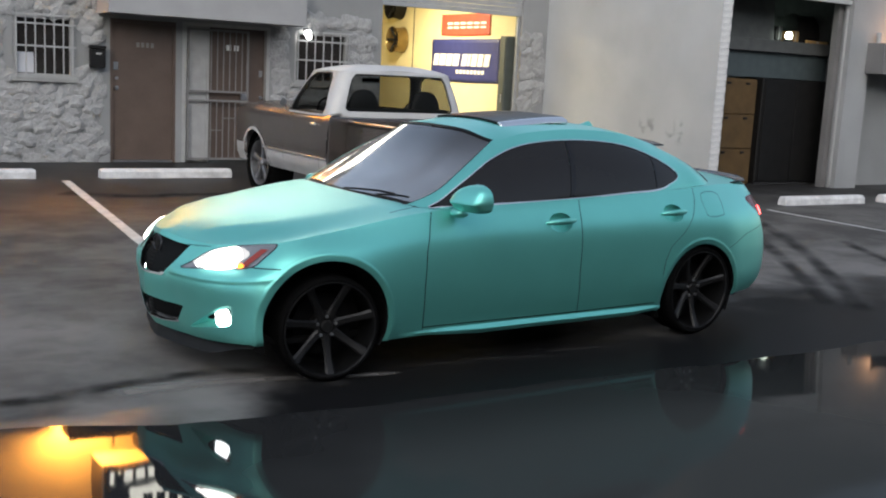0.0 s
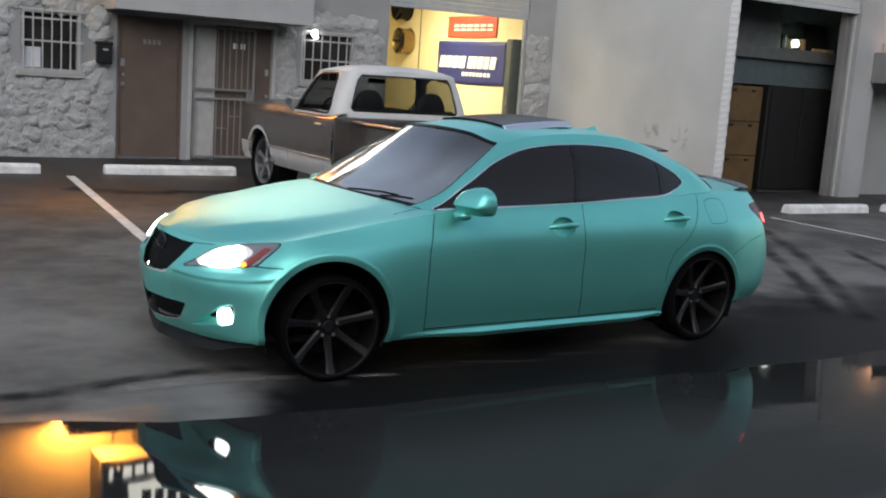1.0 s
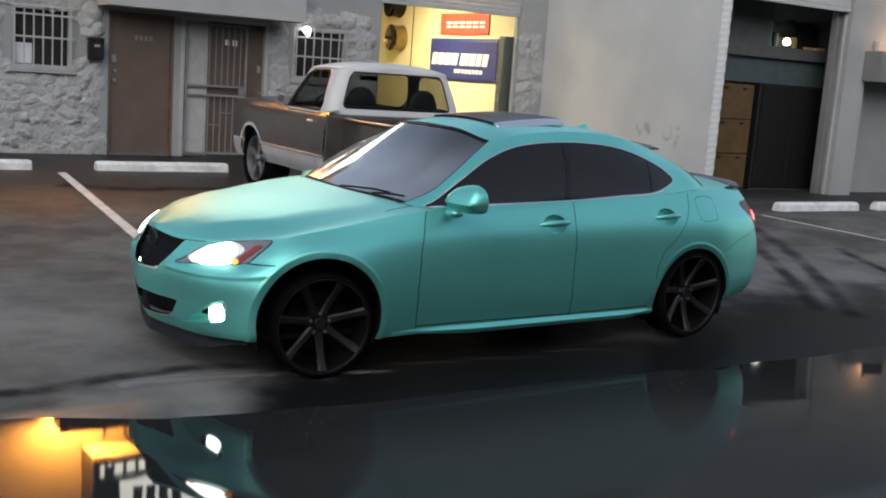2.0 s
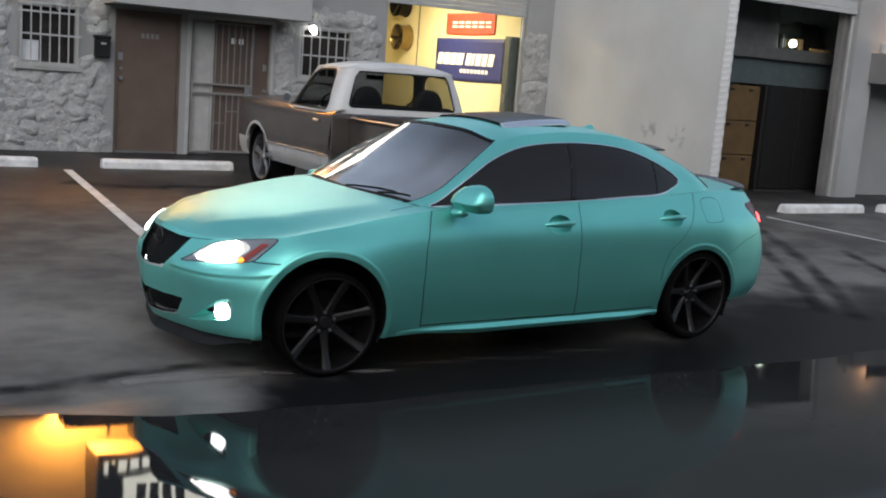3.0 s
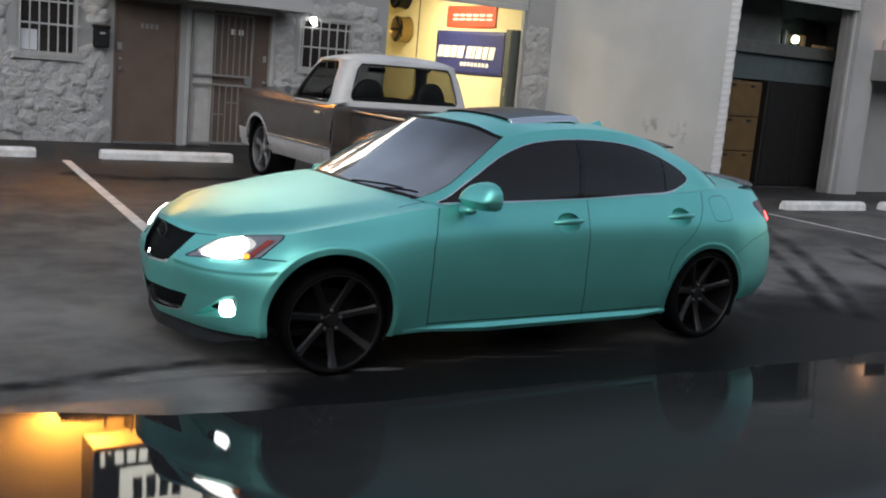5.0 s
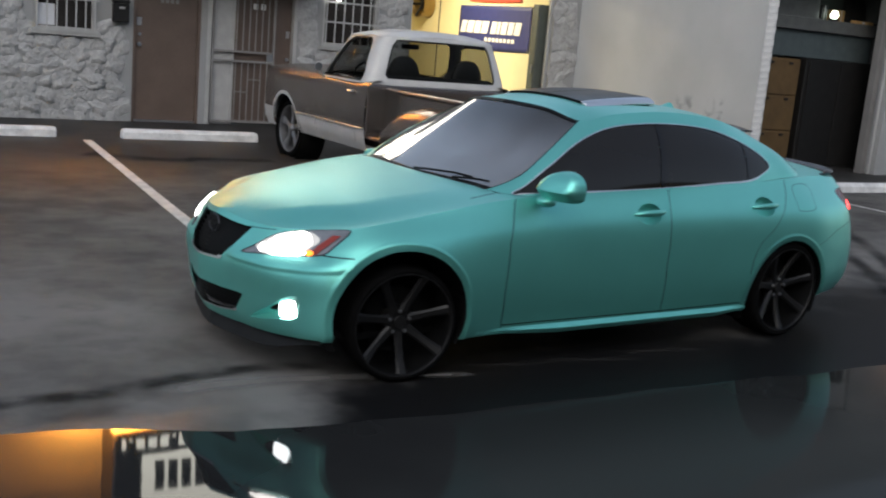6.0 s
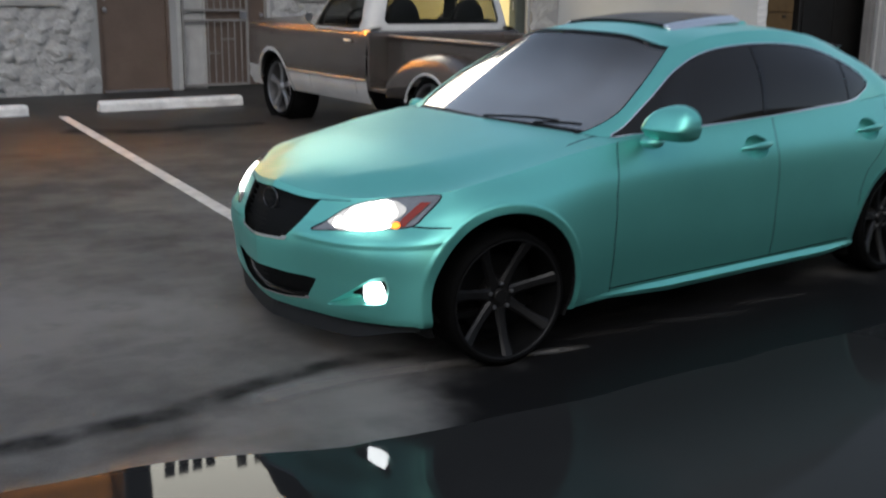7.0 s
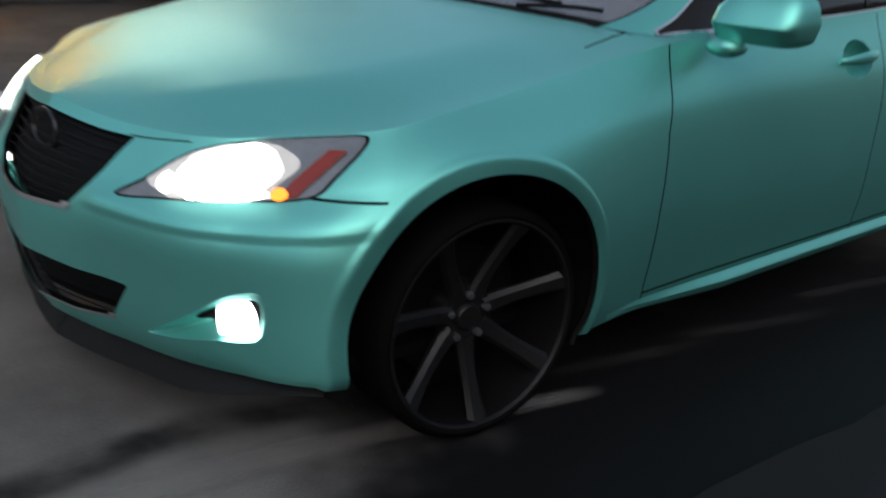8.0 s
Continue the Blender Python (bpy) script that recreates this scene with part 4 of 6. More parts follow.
# lamps and grilles in the nose, in the skin's own s, v
HEAD = outline(((1.22, 3.72), (1.40, 4.12), (1.70, 4.66), (2.10, 4.93), (2.60, 4.97), (2.98, 4.93), (3.05, 4.72), (2.90, 4.28), (2.74, 3.97), (2.20, 3.92), (1.65, 3.84)), True, 5)
GRILLE = outline(((-0.6, 4.72), (0.25, 4.70), (0.75, 4.70), (1.15, 4.72), (1.04, 4.24), (0.92, 3.75), (0.70, 3.12), (0.25, 3.05), (-0.6, 3.05)), False)
LOWER = outline(((-0.6, 1.95), (0.3, 1.93), (0.75, 1.90), (1.32, 1.96), (1.06, 1.02), (0.6, 0.80), (-0.6, 0.74)), False)
POCKET = outline(((1.42, 1.02), (1.62, 1.42), (1.90, 1.88), (2.20, 2.30), (2.52, 2.42), (2.50, 1.72), (2.35, 1.50), (2.00, 1.36), (1.65, 1.12)), True, 4)
FOG = outline(((2.10, 2.16), (2.14, 2.29), (2.45, 2.38), (2.50, 2.33), (2.48, 1.74), (2.40, 1.58), (2.14, 1.50), (2.08, 1.58)), True, 4)
TAIL = outline(((8.50, 4.44), (9.2, 4.54), (9.9, 4.45), (9.9, 3.90), (9.4, 3.55), (8.94, 3.28), (8.78, 3.80)), True, 4)

head, side = clip(side, inside(HEAD, 3, 4))
head[0][:, :3] += head[0][:, 5:8] * (0.016 * step(-inside(HEAD, 3, 4)(head[0]), 0.0, 0.30))[:, None]  # the lens bulges
grille, side = clip(side, inside(GRILLE, 3, 4))
lower, side = clip(side, inside(LOWER, 3, 4))
pocket, side = clip(side, inside(POCKET, 3, 4))
tail, side = clip(side, inside(TAIL, 3, 4))

# shut lines in x, z: front of the front door, between the doors, back of the rear door, bumper joints
LINE_F = ((0.645, 0.93), (0.60, 0.80), (0.565, 0.68), (0.555, 0.48), (0.570, 0.255))
LINE_B = ((1.690, 0.98), (1.672, 0.78), (1.670, 0.50), (1.692, 0.255))
LINE_R = ((2.74, 1.02), (2.70, 0.90), (2.632, 0.795), (2.545, 0.70), (2.432, 0.618), (2.385, 0.52), (2.36, 0.255))
LINE_S = ((0.545, 0.250), (1.65, 0.243), (2.37, 0.250))
BUMP_F = ((-0.42, 0.612), (-0.30, 0.618), (-0.15, 0.622), (0.2, 0.63))
BUMP_R = ((2.95, 0.56), (3.20, 0.66), (3.42, 0.70), (3.8, 0.70))
FUEL = outline(((2.79, 0.935), (2.775, 0.83), (2.80, 0.795), (2.94, 0.80), (2.96, 0.84), (2.965, 0.935)), True, 4)


def only_side(sd):
    return lambda r: np.where(r[:, 1] < -0.30, sd(r), 1.0)


def left_of(line):
    """Negative ahead of a line that runs from top to bottom in x, z."""
    p = np.array(line)[::-1]
    return lambda r: r[:, 0] - np.interp(r[:, 2], p[:, 1], p[:, 0])



body = part("body_shell", bmesh.new(), TRIM, car_root)


def split(mesh, sd, half):
    """Parts a mesh along sd = 0 and leaves an open joint of twice half."""
    return clip(mesh, lambda r: sd(r) + half)[0], clip(mesh, lambda r: sd(r) - half)[1]


front_half, rest = split(side, left_of(LINE_F), 0.0027)
front_door, rest = split(rest, left_of(LINE_B), 0.0024)
rear_door, quarter = split(rest, left_of(LINE_R), 0.0024)
fuel_flap, quarter = split(quarter, only_side(inside(FUEL, 0, 2)), 0.0013)
sill_cut = lambda r: r[:, 2] - np.interp(r[:, 0], [p[0] for p in LINE_S], [p[1] for p in LINE_S])
sill_a, front_door = split(front_door, sill_cut, 0.003)
sill_b, rear_door = split(rear_door, sill_cut, 0.003)
bump_cut = lambda r: np.where(r[:, 0] > -0.13, 1.0, np.where(r[:, 0] < -0.44, -1.0, r[:, 2] - np.interp(r[:, 0], [p[0] for p in BUMP_F], [p[1] for p in BUMP_F])))
bumper, fender = split(front_half, bump_cut, 0.0025)
rear_bump = lambda r: np.where(r[:, 0] < 2.95, 1.0, r[:, 2] - np.interp(r[:, 0], [p[0] for p in BUMP_R], [p[1] for p in BUMP_R]))
rear_bumper, quarter = split(quarter, rear_bump, 0.0014)

HANDLES = ((1.515, 0.800), (2.462, 0.824))


def dish(mesh, x, z):
    """Cuts an oval out of a door and sets a hollow dish behind it."""
    oval = lambda r: np.where(r[:, 1] < -0.5, np.hypot((r[:, 0] - x) / 0.090, (r[:, 2] - z) / 0.056) - 1, 1.0)
    bowl, rest = clip(mesh, oval)
    rows, faces = bowl
    rows = rows.copy()
    rad = np.hypot((rows[:, 0] - x) / 0.090, (rows[:, 2] - z) / 0.056).clip(0, 1)
    deep = (0.050 * (1 - rad**2.8))[:, None]
    rows[:, :3] -= rows[:, 5:8] * deep
    tilt = 2.6 * rad**1.5
    rows[:, 5] -= -tilt * (rows[:, 0] - x) / 0.080 * -1.0 * 0.35 * -1
    rows[:, 7] += -tilt * (rows[:, 2] - z) / 0.042 * 0.45
    rows[:, 5:8] /= np.linalg.norm(rows[:, 5:8], axis=1)[:, None]
    return (rows, faces), rest


bowl_f, front_door = dish(front_door, *HANDLES[0])
bowl_r, rear_door = dish(rear_door, *HANDLES[1])

to_mesh("front_bumper", bumper, PAINT, car_root, both=True)
to_mesh("rear_bumper", rear_bumper, PAINT, car_root, both=True)
for flip in (False, True):
    to_mesh("fender", fender, PAINT, car_root, mirror=flip)
    fd = to_mesh("front_door", front_door, PAINT, car_root, mirror=flip)
    rd = to_mesh("rear_door", rear_door, PAINT, car_root, mirror=flip)
    to_mesh("handle_dish", bowl_f, PAINT, fd, mirror=flip)
    to_mesh("handle_dish", bowl_r, PAINT, rd, mirror=flip)
    to_mesh("fuel_flap", fuel_flap, PAINT, car_root, mirror=flip)
    to_mesh("quarter_panel", quarter, PAINT, car_root, mirror=flip)
    for piece in (sill_a, sill_b):
        to_mesh("sill", piece, PAINT, car_root, mirror=flip)

# a dark liner just inside the skin closes gaps and openings
liner = grid(side_skin, 0, 11, 221, 0.02, 5, 61)
liner = clip(clip(liner, arch(ARCH_F))[1], arch(ARCH_R))[1]
for poly in (HEAD, GRILLE, LOWER, POCKET):
    liner = clip(liner, inside(poly, 3, 4))[1]
for hx, hz in HANDLES:
    liner = clip(liner, lambda r, hx=hx, hz=hz: np.where(r[:, 1] < -0.5, np.hypot((r[:, 0] - hx) / 0.094, (r[:, 2] - hz) / 0.060) - 1, 1.0))[1]
to_mesh("inner_liner", liner, TRIM, car_root, push=-0.014, both=True)

# bonnet with its crease, wings and cowl
wing, bonnet = clip(hood, lambda r: np.where(r[:, 3] > 3.2, r[:, 4] - 0.085 - 0.13 * np.clip(r[:, 3] - 4.5, 0, 1), 1.0))
bonnet = clip(bonnet, lambda r: np.where(r[:, 3] > 4.72, r[:, 4] - 0.093 - 0.13 * np.clip(r[:, 3] - 4.5, 0, 1), 1.0))[1]
to_mesh("bonnet_liner", clip(hood, lambda r: 4.2 - r[:, 3])[0], TRIM, car_root, both=True, push=-0.012)
to_mesh("bonnet", bonnet, PAINT, car_root, both=True)
for flip in (False, True):
    to_mesh("wing_top", wing, PAINT, car_root, mirror=flip)
to_mesh("boot_lid", deck, PAINT, car_root, both=True)

# cabin: windscreen, pillars, side windows, rear glass
DLO = outline(((0.655, 0.897), (0.74, 0.907), (1.05, 0.917), (1.64, 0.936), (2.11, 0.961), (2.36, 0.972), (2.50, 1.000), (2.615, 1.060), (2.43, 1.168), (2.15, 1.246), (1.77, 1.268), (1.41, 1.240), (1.137, 1.162), (0.90, 1.040), (0.725, 0.935)), True, 8)
screen_side = lambda r: 1.78 + 0.16 * r[:, 4] - 0.30 * np.clip((0.30 - r[:, 4]) / 0.30, 0, 1) ** 2
screen, cabin_rest = clip(cabin, lambda r: r[:, 3] - screen_side(r))
rear_glass, cabin_rest = clip(cabin_rest, lambda r: 7.15 - r[:, 3])
on_side = lambda sd: (lambda r: np.where((r[:, 3] > 1.6) & (r[:, 3] < 7.4), sd(r), 1.0))
dlo_sd = inside(DLO, 0, 2)
trim_ring, cabin_body = clip(cabin_rest, on_side(lambda r: dlo_sd(r) - np.where(r[:, 0] < 0.80, 0.0035, np.where(r[:, 2] < 0.99, 0.010, 0.0045))))
dlo, trim_ring = clip(trim_ring, on_side(dlo_sd))
screen_band, screen_glass = clip(screen, lambda r: np.minimum(0.965 - r[:, 4], np.minimum(r[:, 4] - 0.035, screen_side(r) - 0.025 - r[:, 3])))
# the glass runs smoothly over the centre line
screen_glass[0][:, 6] *= step(screen_glass[0][:, 3], 0.0, 1.1)
screen_glass[0][:, 5:8] /= np.linalg.norm(screen_glass[0][:, 5:8], axis=1)[:, None]
PILLAR_B = ((1.735, 1.30), (1.640, 0.90))
PILLAR_Q = ((2.425, 1.25), (2.375, 0.90))
pil_b, dlo = clip(dlo, near_line(PILLAR_B, 0, 2, 0.019))
pil_q, dlo = clip(dlo, near_line(PILLAR_Q, 0, 2, 0.010))
win_f, dlo = clip(dlo, left_of(PILLAR_B))
win_r, win_q = clip(dlo, left_of(PILLAR_Q))


def shoulder(x, v):
    """Closes the body between the top of the sides and the foot of the cabin."""
    s = np.linspace(4.0, 9.6, 400)
    top = side_skin(s, np.full_like(s, 5.0))
    q = np.linspace(1.6, 8.0, 400)
    foot = cabin_skin(q, np.zeros_like(q))
    a = np.stack([np.interp(x, top[:, 0], top[:, k]) for k in range(3)], -1)
    b = np.stack([np.interp(x, foot[:, 0], foot[:, k]) for k in range(3)], -1)
    return a + (b - a) * v[..., None] - np.stack([0 * v, 0 * v, 0.001 + 0 * v], -1)


shoulder_skin = grid(shoulder, 0.61, 3.12, 161, 0, 1, 5)
for flip in (False, True):
    to_mesh("shoulder_panel", shoulder_skin, PAINT, car_root, mirror=flip)
for flip in (False, True):
    to_mesh("roof_pillar", cabin_body, PAINT, car_root, mirror=flip)
    to_mesh("window_trim", trim_ring, CHROME, car_root, "thin chrome window surround", mirror=flip, push=0.003)
    to_mesh("side_window", win_f, TINT, car_root, mirror=flip, push=-0.003)
    to_mesh("side_window", win_r, TINT, car_root, mirror=flip, push=-0.003)
    to_mesh("quarter_window", win_q, TINT, car_root, mirror=flip, push=-0.003)
    to_mesh("window_pillar", pil_b, GLOSSPILLAR, car_root, mirror=flip)
    to_mesh("window_pillar", pil_q, GLOSSPILLAR, car_root, mirror=flip)
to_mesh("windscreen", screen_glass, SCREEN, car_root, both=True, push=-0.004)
to_mesh("windscreen_seal", screen_band, TRIM, car_root, both=True)
to_mesh("rear_window", rear_glass, TINT, car_root, both=True)
SUN = lambda r: np.maximum(np.abs(r[:, 1]) - 0.40, np.maximum(1.40 - r[:, 0], r[:, 0] - 1.92))
hole, roof_body = clip(roof, SUN)
to_mesh("roof_panel", roof_body, PAINT, car_root, both=True)


def sunroof():
    rows, faces = hole
    rows = rows.copy()
    lift = np.clip((rows[:, 0] - 1.38) / 0.54, 0, 1) * 0.030
    roll = np.clip((np.abs(rows[:, 1]) - 0.33) / 0.07, 0, 1)
    rows[:, 2] += lift + 0.014 - 0.022 * roll**1.6
    rows[:, 6] += np.sign(rows[:, 1]) * 1.5 * roll
    rows[:, 5:8] /= np.linalg.norm(rows[:, 5:8], axis=1)[:, None]
    # the rolled edge is chrome to imitate sky mirrored in the glass
    edge, top = clip((rows, faces), lambda r: 0.335 - np.abs(r[:, 1]))
    for piece, nm, surface, text in ((top, "sunroof_panel", ROOFGLASS, "dark glass sunroof tilted up at its rear edge"), (edge, "sunroof_glint", CHROME, "chrome strip standing in for sky mirrored in the sunroof's edge")):
        for flip in ((False, True) if nm == "sunroof_glint" else (False,)):
            ob = to_mesh(nm, piece, surface, car_root, text, both=nm == "sunroof_panel", mirror=flip)
            mod = ob.modifiers.new("thick", "SOLIDIFY")
            mod.thickness, mod.offset = 0.012, -1
    part("sunroof_well", box(1.40, 1.92, -0.40, 0.40, 1.27, 1.32), TRIM, car_root)


sunroof()

# nose details
deep = np.clip(-inside(POCKET, 3, 4)(pocket[0]) / 0.22, 0, 1)
bowl = (pocket[0].copy(), pocket[1])
bowl[0][:, :3] -= bowl[0][:, 5:8] * (0.065 * deep * np.clip((2.6 - bowl[0][:, 4]) / 1.0, 0.2, 1))[:, None]
for flip in (False, True):
    lens = to_mesh("headlight", head, LENS, car_root, "clear headlight with an orange side reflector", mirror=flip, push=-0.002)
    def bowl_of(cs, cv, rs, rv, wave, phase):
        """An uneven round patch of the lamp."""
        def sd(r):
            ang = np.arctan2((r[:, 4] - cv) / rv, (r[:, 3] - cs) / rs)
            return np.hypot((r[:, 3] - cs) / rs, (r[:, 4] - cv) / rv) - 1 - wave * (np.sin(3 * ang + phase) + 0.6 * np.sin(7 * ang + 2 * phase))
        return lambda r: sd(r)

    # nested glowing patches imitate the lit bowl, reflectors included
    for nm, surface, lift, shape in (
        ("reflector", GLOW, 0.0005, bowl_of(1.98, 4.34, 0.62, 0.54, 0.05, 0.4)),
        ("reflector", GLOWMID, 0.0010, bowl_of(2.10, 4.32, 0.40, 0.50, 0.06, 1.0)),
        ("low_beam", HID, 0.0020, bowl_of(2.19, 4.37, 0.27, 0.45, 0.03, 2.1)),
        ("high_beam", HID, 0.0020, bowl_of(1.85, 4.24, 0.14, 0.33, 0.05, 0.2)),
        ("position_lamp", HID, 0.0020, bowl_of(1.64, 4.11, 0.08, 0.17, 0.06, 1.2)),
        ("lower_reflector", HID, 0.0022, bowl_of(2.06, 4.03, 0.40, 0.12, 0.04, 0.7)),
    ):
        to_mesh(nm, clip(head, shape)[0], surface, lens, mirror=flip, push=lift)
    strip_sd = lambda r: np.abs((r[:, 3] - 2.62) - 0.42 * (r[:, 4] - 4.05)) - 0.062
    amber = clip(clip(head, strip_sd)[0], lambda r: np.maximum(r[:, 4] - 4.62, 4.0 - r[:, 4]))[0]
    to_mesh("side_reflector", amber, AMBER, lens, mirror=flip, push=0.002)
    to_mesh("turn_signal", clip(head, lambda r: np.hypot((r[:, 3] - 2.54) / 0.065, (r[:, 4] - 4.03) / 0.09) - 1)[0], TURNLIT, lens, mirror=flip, push=0.003)
    rim_sd = inside(HEAD, 3, 4)
    to_mesh("headlight_bezel", clip(head, lambda r: -0.028 - rim_sd(r))[0], TRIM, lens, mirror=flip, push=0.001)
    pk = to_mesh("fog_lamp_pocket", bowl, PAINT, car_root, mirror=flip, own=False)
    # a black patch laid over the bowl round the lamp
    pocket_black = clip(bowl, inside(outline(((1.88, 1.62), (1.95, 1.86), (2.30, 2.24), (2.50, 2.28), (2.46, 1.74), (2.30, 1.60), (2.05, 1.50)), True, 4), 3, 4))[0]
    to_mesh("black_patch", pocket_black, TRIM, pk, "black patch in the pocket round the fog lamp", mirror=flip, push=0.004)
    to_mesh("fog_lamp", clip(grid(side_skin, 1.9, 2.7, 61, 1.2, 2.6, 61), inside(FOG, 3, 4))[0], FOGLIT, pk, "round fog lamp switched on", mirror=flip, push=-0.012)
    tl = to_mesh("tail_lamp", tail, REDLENS, car_root, mirror=flip, push=0.001)
    to_mesh("brake_bulb", clip(tail, lambda r: np.hypot((r[:, 3] - 8.93) / 0.10, (r[:, 4] - 4.00) / 0.17) - 1)[0], REDLIT, tl, mirror=flip, push=0.003)

gr = to_mesh("grille", grille, TRIM, car_root, "black mesh grille with a chrome lower lip", both=True, push=-0.03)
lg = to_mesh("lower_grille", lower, TRIM, car_root, both=True, push=-0.035)


def frame_of(poly, width, depth, name, material, parent, keep):
    """A raised lip along an outline on the skin, on both sides of the car."""
    g = grid(side_skin, 0, 1.5, 151, 0.5, 5, 151)
    ring = clip(g, lambda r: np.abs(inside(poly, 3, 4)(r)) - width)[0]
    return to_mesh(name, clip(ring, keep)[0], material, parent, both=True, push=depth)


frame_of(GRILLE, 0.05, 0.004, "grille_lip", CHROME, gr, keep=lambda r: r[:, 4] - 3.25)
frame_of(LOWER, 0.04, 0.003, "lower_lip", CHROME, lg, keep=lambda r: r[:, 4] - 1.15)


def grille_bars(poly, v0, v1, n, push, parent):
    for k in range(n):
        v = v0 + (v1 - v0) * (k + 0.5) / n
        g = grid(side_skin, 0, 1.4, 41, v - 0.025, v + 0.025, 3)
        bar = clip(g, inside(poly, 3, 4))[0]
        to_mesh("grille_bar", bar, TRIM, parent, both=True, push=push)


grille_bars(GRILLE, 3.1, 4.7, 9, -0.016, gr)
grille_bars(LOWER, 0.85, 1.9, 5, -0.018, lg)
RIMDARK = mat("dark_badge", (0.08, 0.08, 0.085), 0.3, 0.8, bump=0)
emblem = wire([(-0.624 + 0.004 * math.sin(t), 0.062 * math.cos(t), 0.640 + 0.043 * math.sin(t)) for t in np.linspace(0, 2 * math.pi, 28, endpoint=False)], 0.0045, RIMDARK, "badge_ring", gr, closed=True)

seam = grid(lambda s, v: side_skin(s, 4.735 + 0.10 * step(s, 1.1, 1.7) + v), 1.10, 1.66, 31, -0.014, 0.014, 3)
for flip in (False, True):
    to_mesh("bonnet_gap", seam, TRIM, car_root, "dark joint at the front of the bonnet", mirror=flip, push=0.0012)

# black lip under the front bumper and the sill blades
lip = grid(lambda s, v: side_skin(s, np.zeros_like(s)) * np.stack([np.ones_like(s), np.ones_like(s), np.ones_like(s)], -1) + np.stack([0.030 - 0.030 * v, 0.030 - 0.030 * v, 0.006 - 0.075 * v * (1 - 0.65 * step(s, 1.6, 3.0))], -1), 0, 3.0, 91, 0, 1, 7)
to_mesh("front_lip", lip, BLACK, car_root, "black rubber lip under the bumper", both=True)


def blade(s, v):
    """The side skirt: a rounded ledge below the doors."""
    base = side_skin(s, np.full_like(s, 0.9))
    a = np.pi * v
    ends = np.clip((s - 4.80) / 0.55, 0, 1) * np.clip((6.72 - s) / 0.3, 0, 1)
    out = (0.016 * np.sin(a) + 0.008) * ends - 0.004 * (1 - ends)
    return np.stack([base[..., 0], base[..., 1] - out, 0.235 - 0.052 * v * (0.4 + 0.6 * ends) - 0.004 * np.sin(2 * a)], -1)


blade_g = grid(blade, 4.72, 6.72, 121, 0, 1, 13)
blade_g = clip(clip(blade_g, arch(ARCH_F))[1], arch(ARCH_R))[1]
for flip in (False, True):
    to_mesh("side_skirt", blade_g, PAINT, car_root, mirror=flip)

# under the car: a dark floor so that no light comes through
part("floor_pan", box(-0.25, 3.30, -0.72, 0.72, 0.20, 0.23), TRIM, car_root)


def arch_lip(centre):
    """The inward fold round a wheel arch and the dark well behind it."""
    for flip in (1, -1):
        bm = bmesh.new()
        rings = []
        for k in range(49):
            t = math.pi * (-0.13 + 1.26 * k / 48)
            x, z = centre[0] + ARCH_RAD * math.cos(t), centre[1] + ARCH_RAD * math.sin(t)
            near = side_rows[np.argmin(np.hypot(side_rows[:, 0] - x, side_rows[:, 2] - z))]
            y = near[1]
            rings.append([bm.verts.new((x + dx * math.cos(t), (y + dy) * flip, z + dx * math.sin(t))) for dx, dy in ((0.0, 0.0), (-0.004, 0.012), (0.012, 0.03), (0.02, 0.30))])
        for a, b in zip(rings, rings[1:]):
            for j in range(3):
                bm.faces.new((a[j], b[j], b[j + 1], a[j + 1]))
        bmesh.ops.recalc_face_normals(bm, faces=bm.faces[:])
        part("arch_liner", bm, TRIM, car_root, smooth=True)


def arch_flare(centre):
    """The rolled lip that stands proud round a wheel arch."""
    width = 0.048
    dist = lambda r: np.hypot(r[:, 0] - centre[0], r[:, 2] - centre[1])
    band = grid(side_skin, 2.4, 9.0, 331, 0.02, 5, 161)
    band = clip(clip(band, lambda r: np.where(r[:, 1] < -0.45, dist(r) - ARCH_RAD - width, 1.0))[0], lambda r: dist(r) - ARCH_RAD)[1]
    rows, faces = band[0].copy(), band[1]
    d = dist(rows)
    t = np.clip((d - ARCH_RAD) / width, 0, 1)
    radial = np.stack([(rows[:, 0] - centre[0]) / d, 0 * d, (rows[:, 2] - centre[1]) / d], -1)
    rows[:, :3] += rows[:, 5:8] * (0.0012 + 0.0075 * step(t, 1.0, 0.72) * (0.25 + 0.75 * step(t, -0.1, 0.72)))[:, None]
    no = rows[:, 5:8] + radial * (-0.42 + 0.72 * step(t, 0.45, 0.80) - 0.30 * step(t, 0.82, 1.0))[:, None]
    rows[:, 5:8] = no / np.linalg.norm(no, axis=1)[:, None]
    for flip in (False, True):
        to_mesh("arch_flare", (rows, faces), PAINT, car_root, mirror=flip)


arch_flare(ARCH_F)
arch_flare(ARCH_R)
side_rows = side[0][side[0][:, 1] < -0.45]
arch_lip(ARCH_F)
arch_lip(ARCH_R)


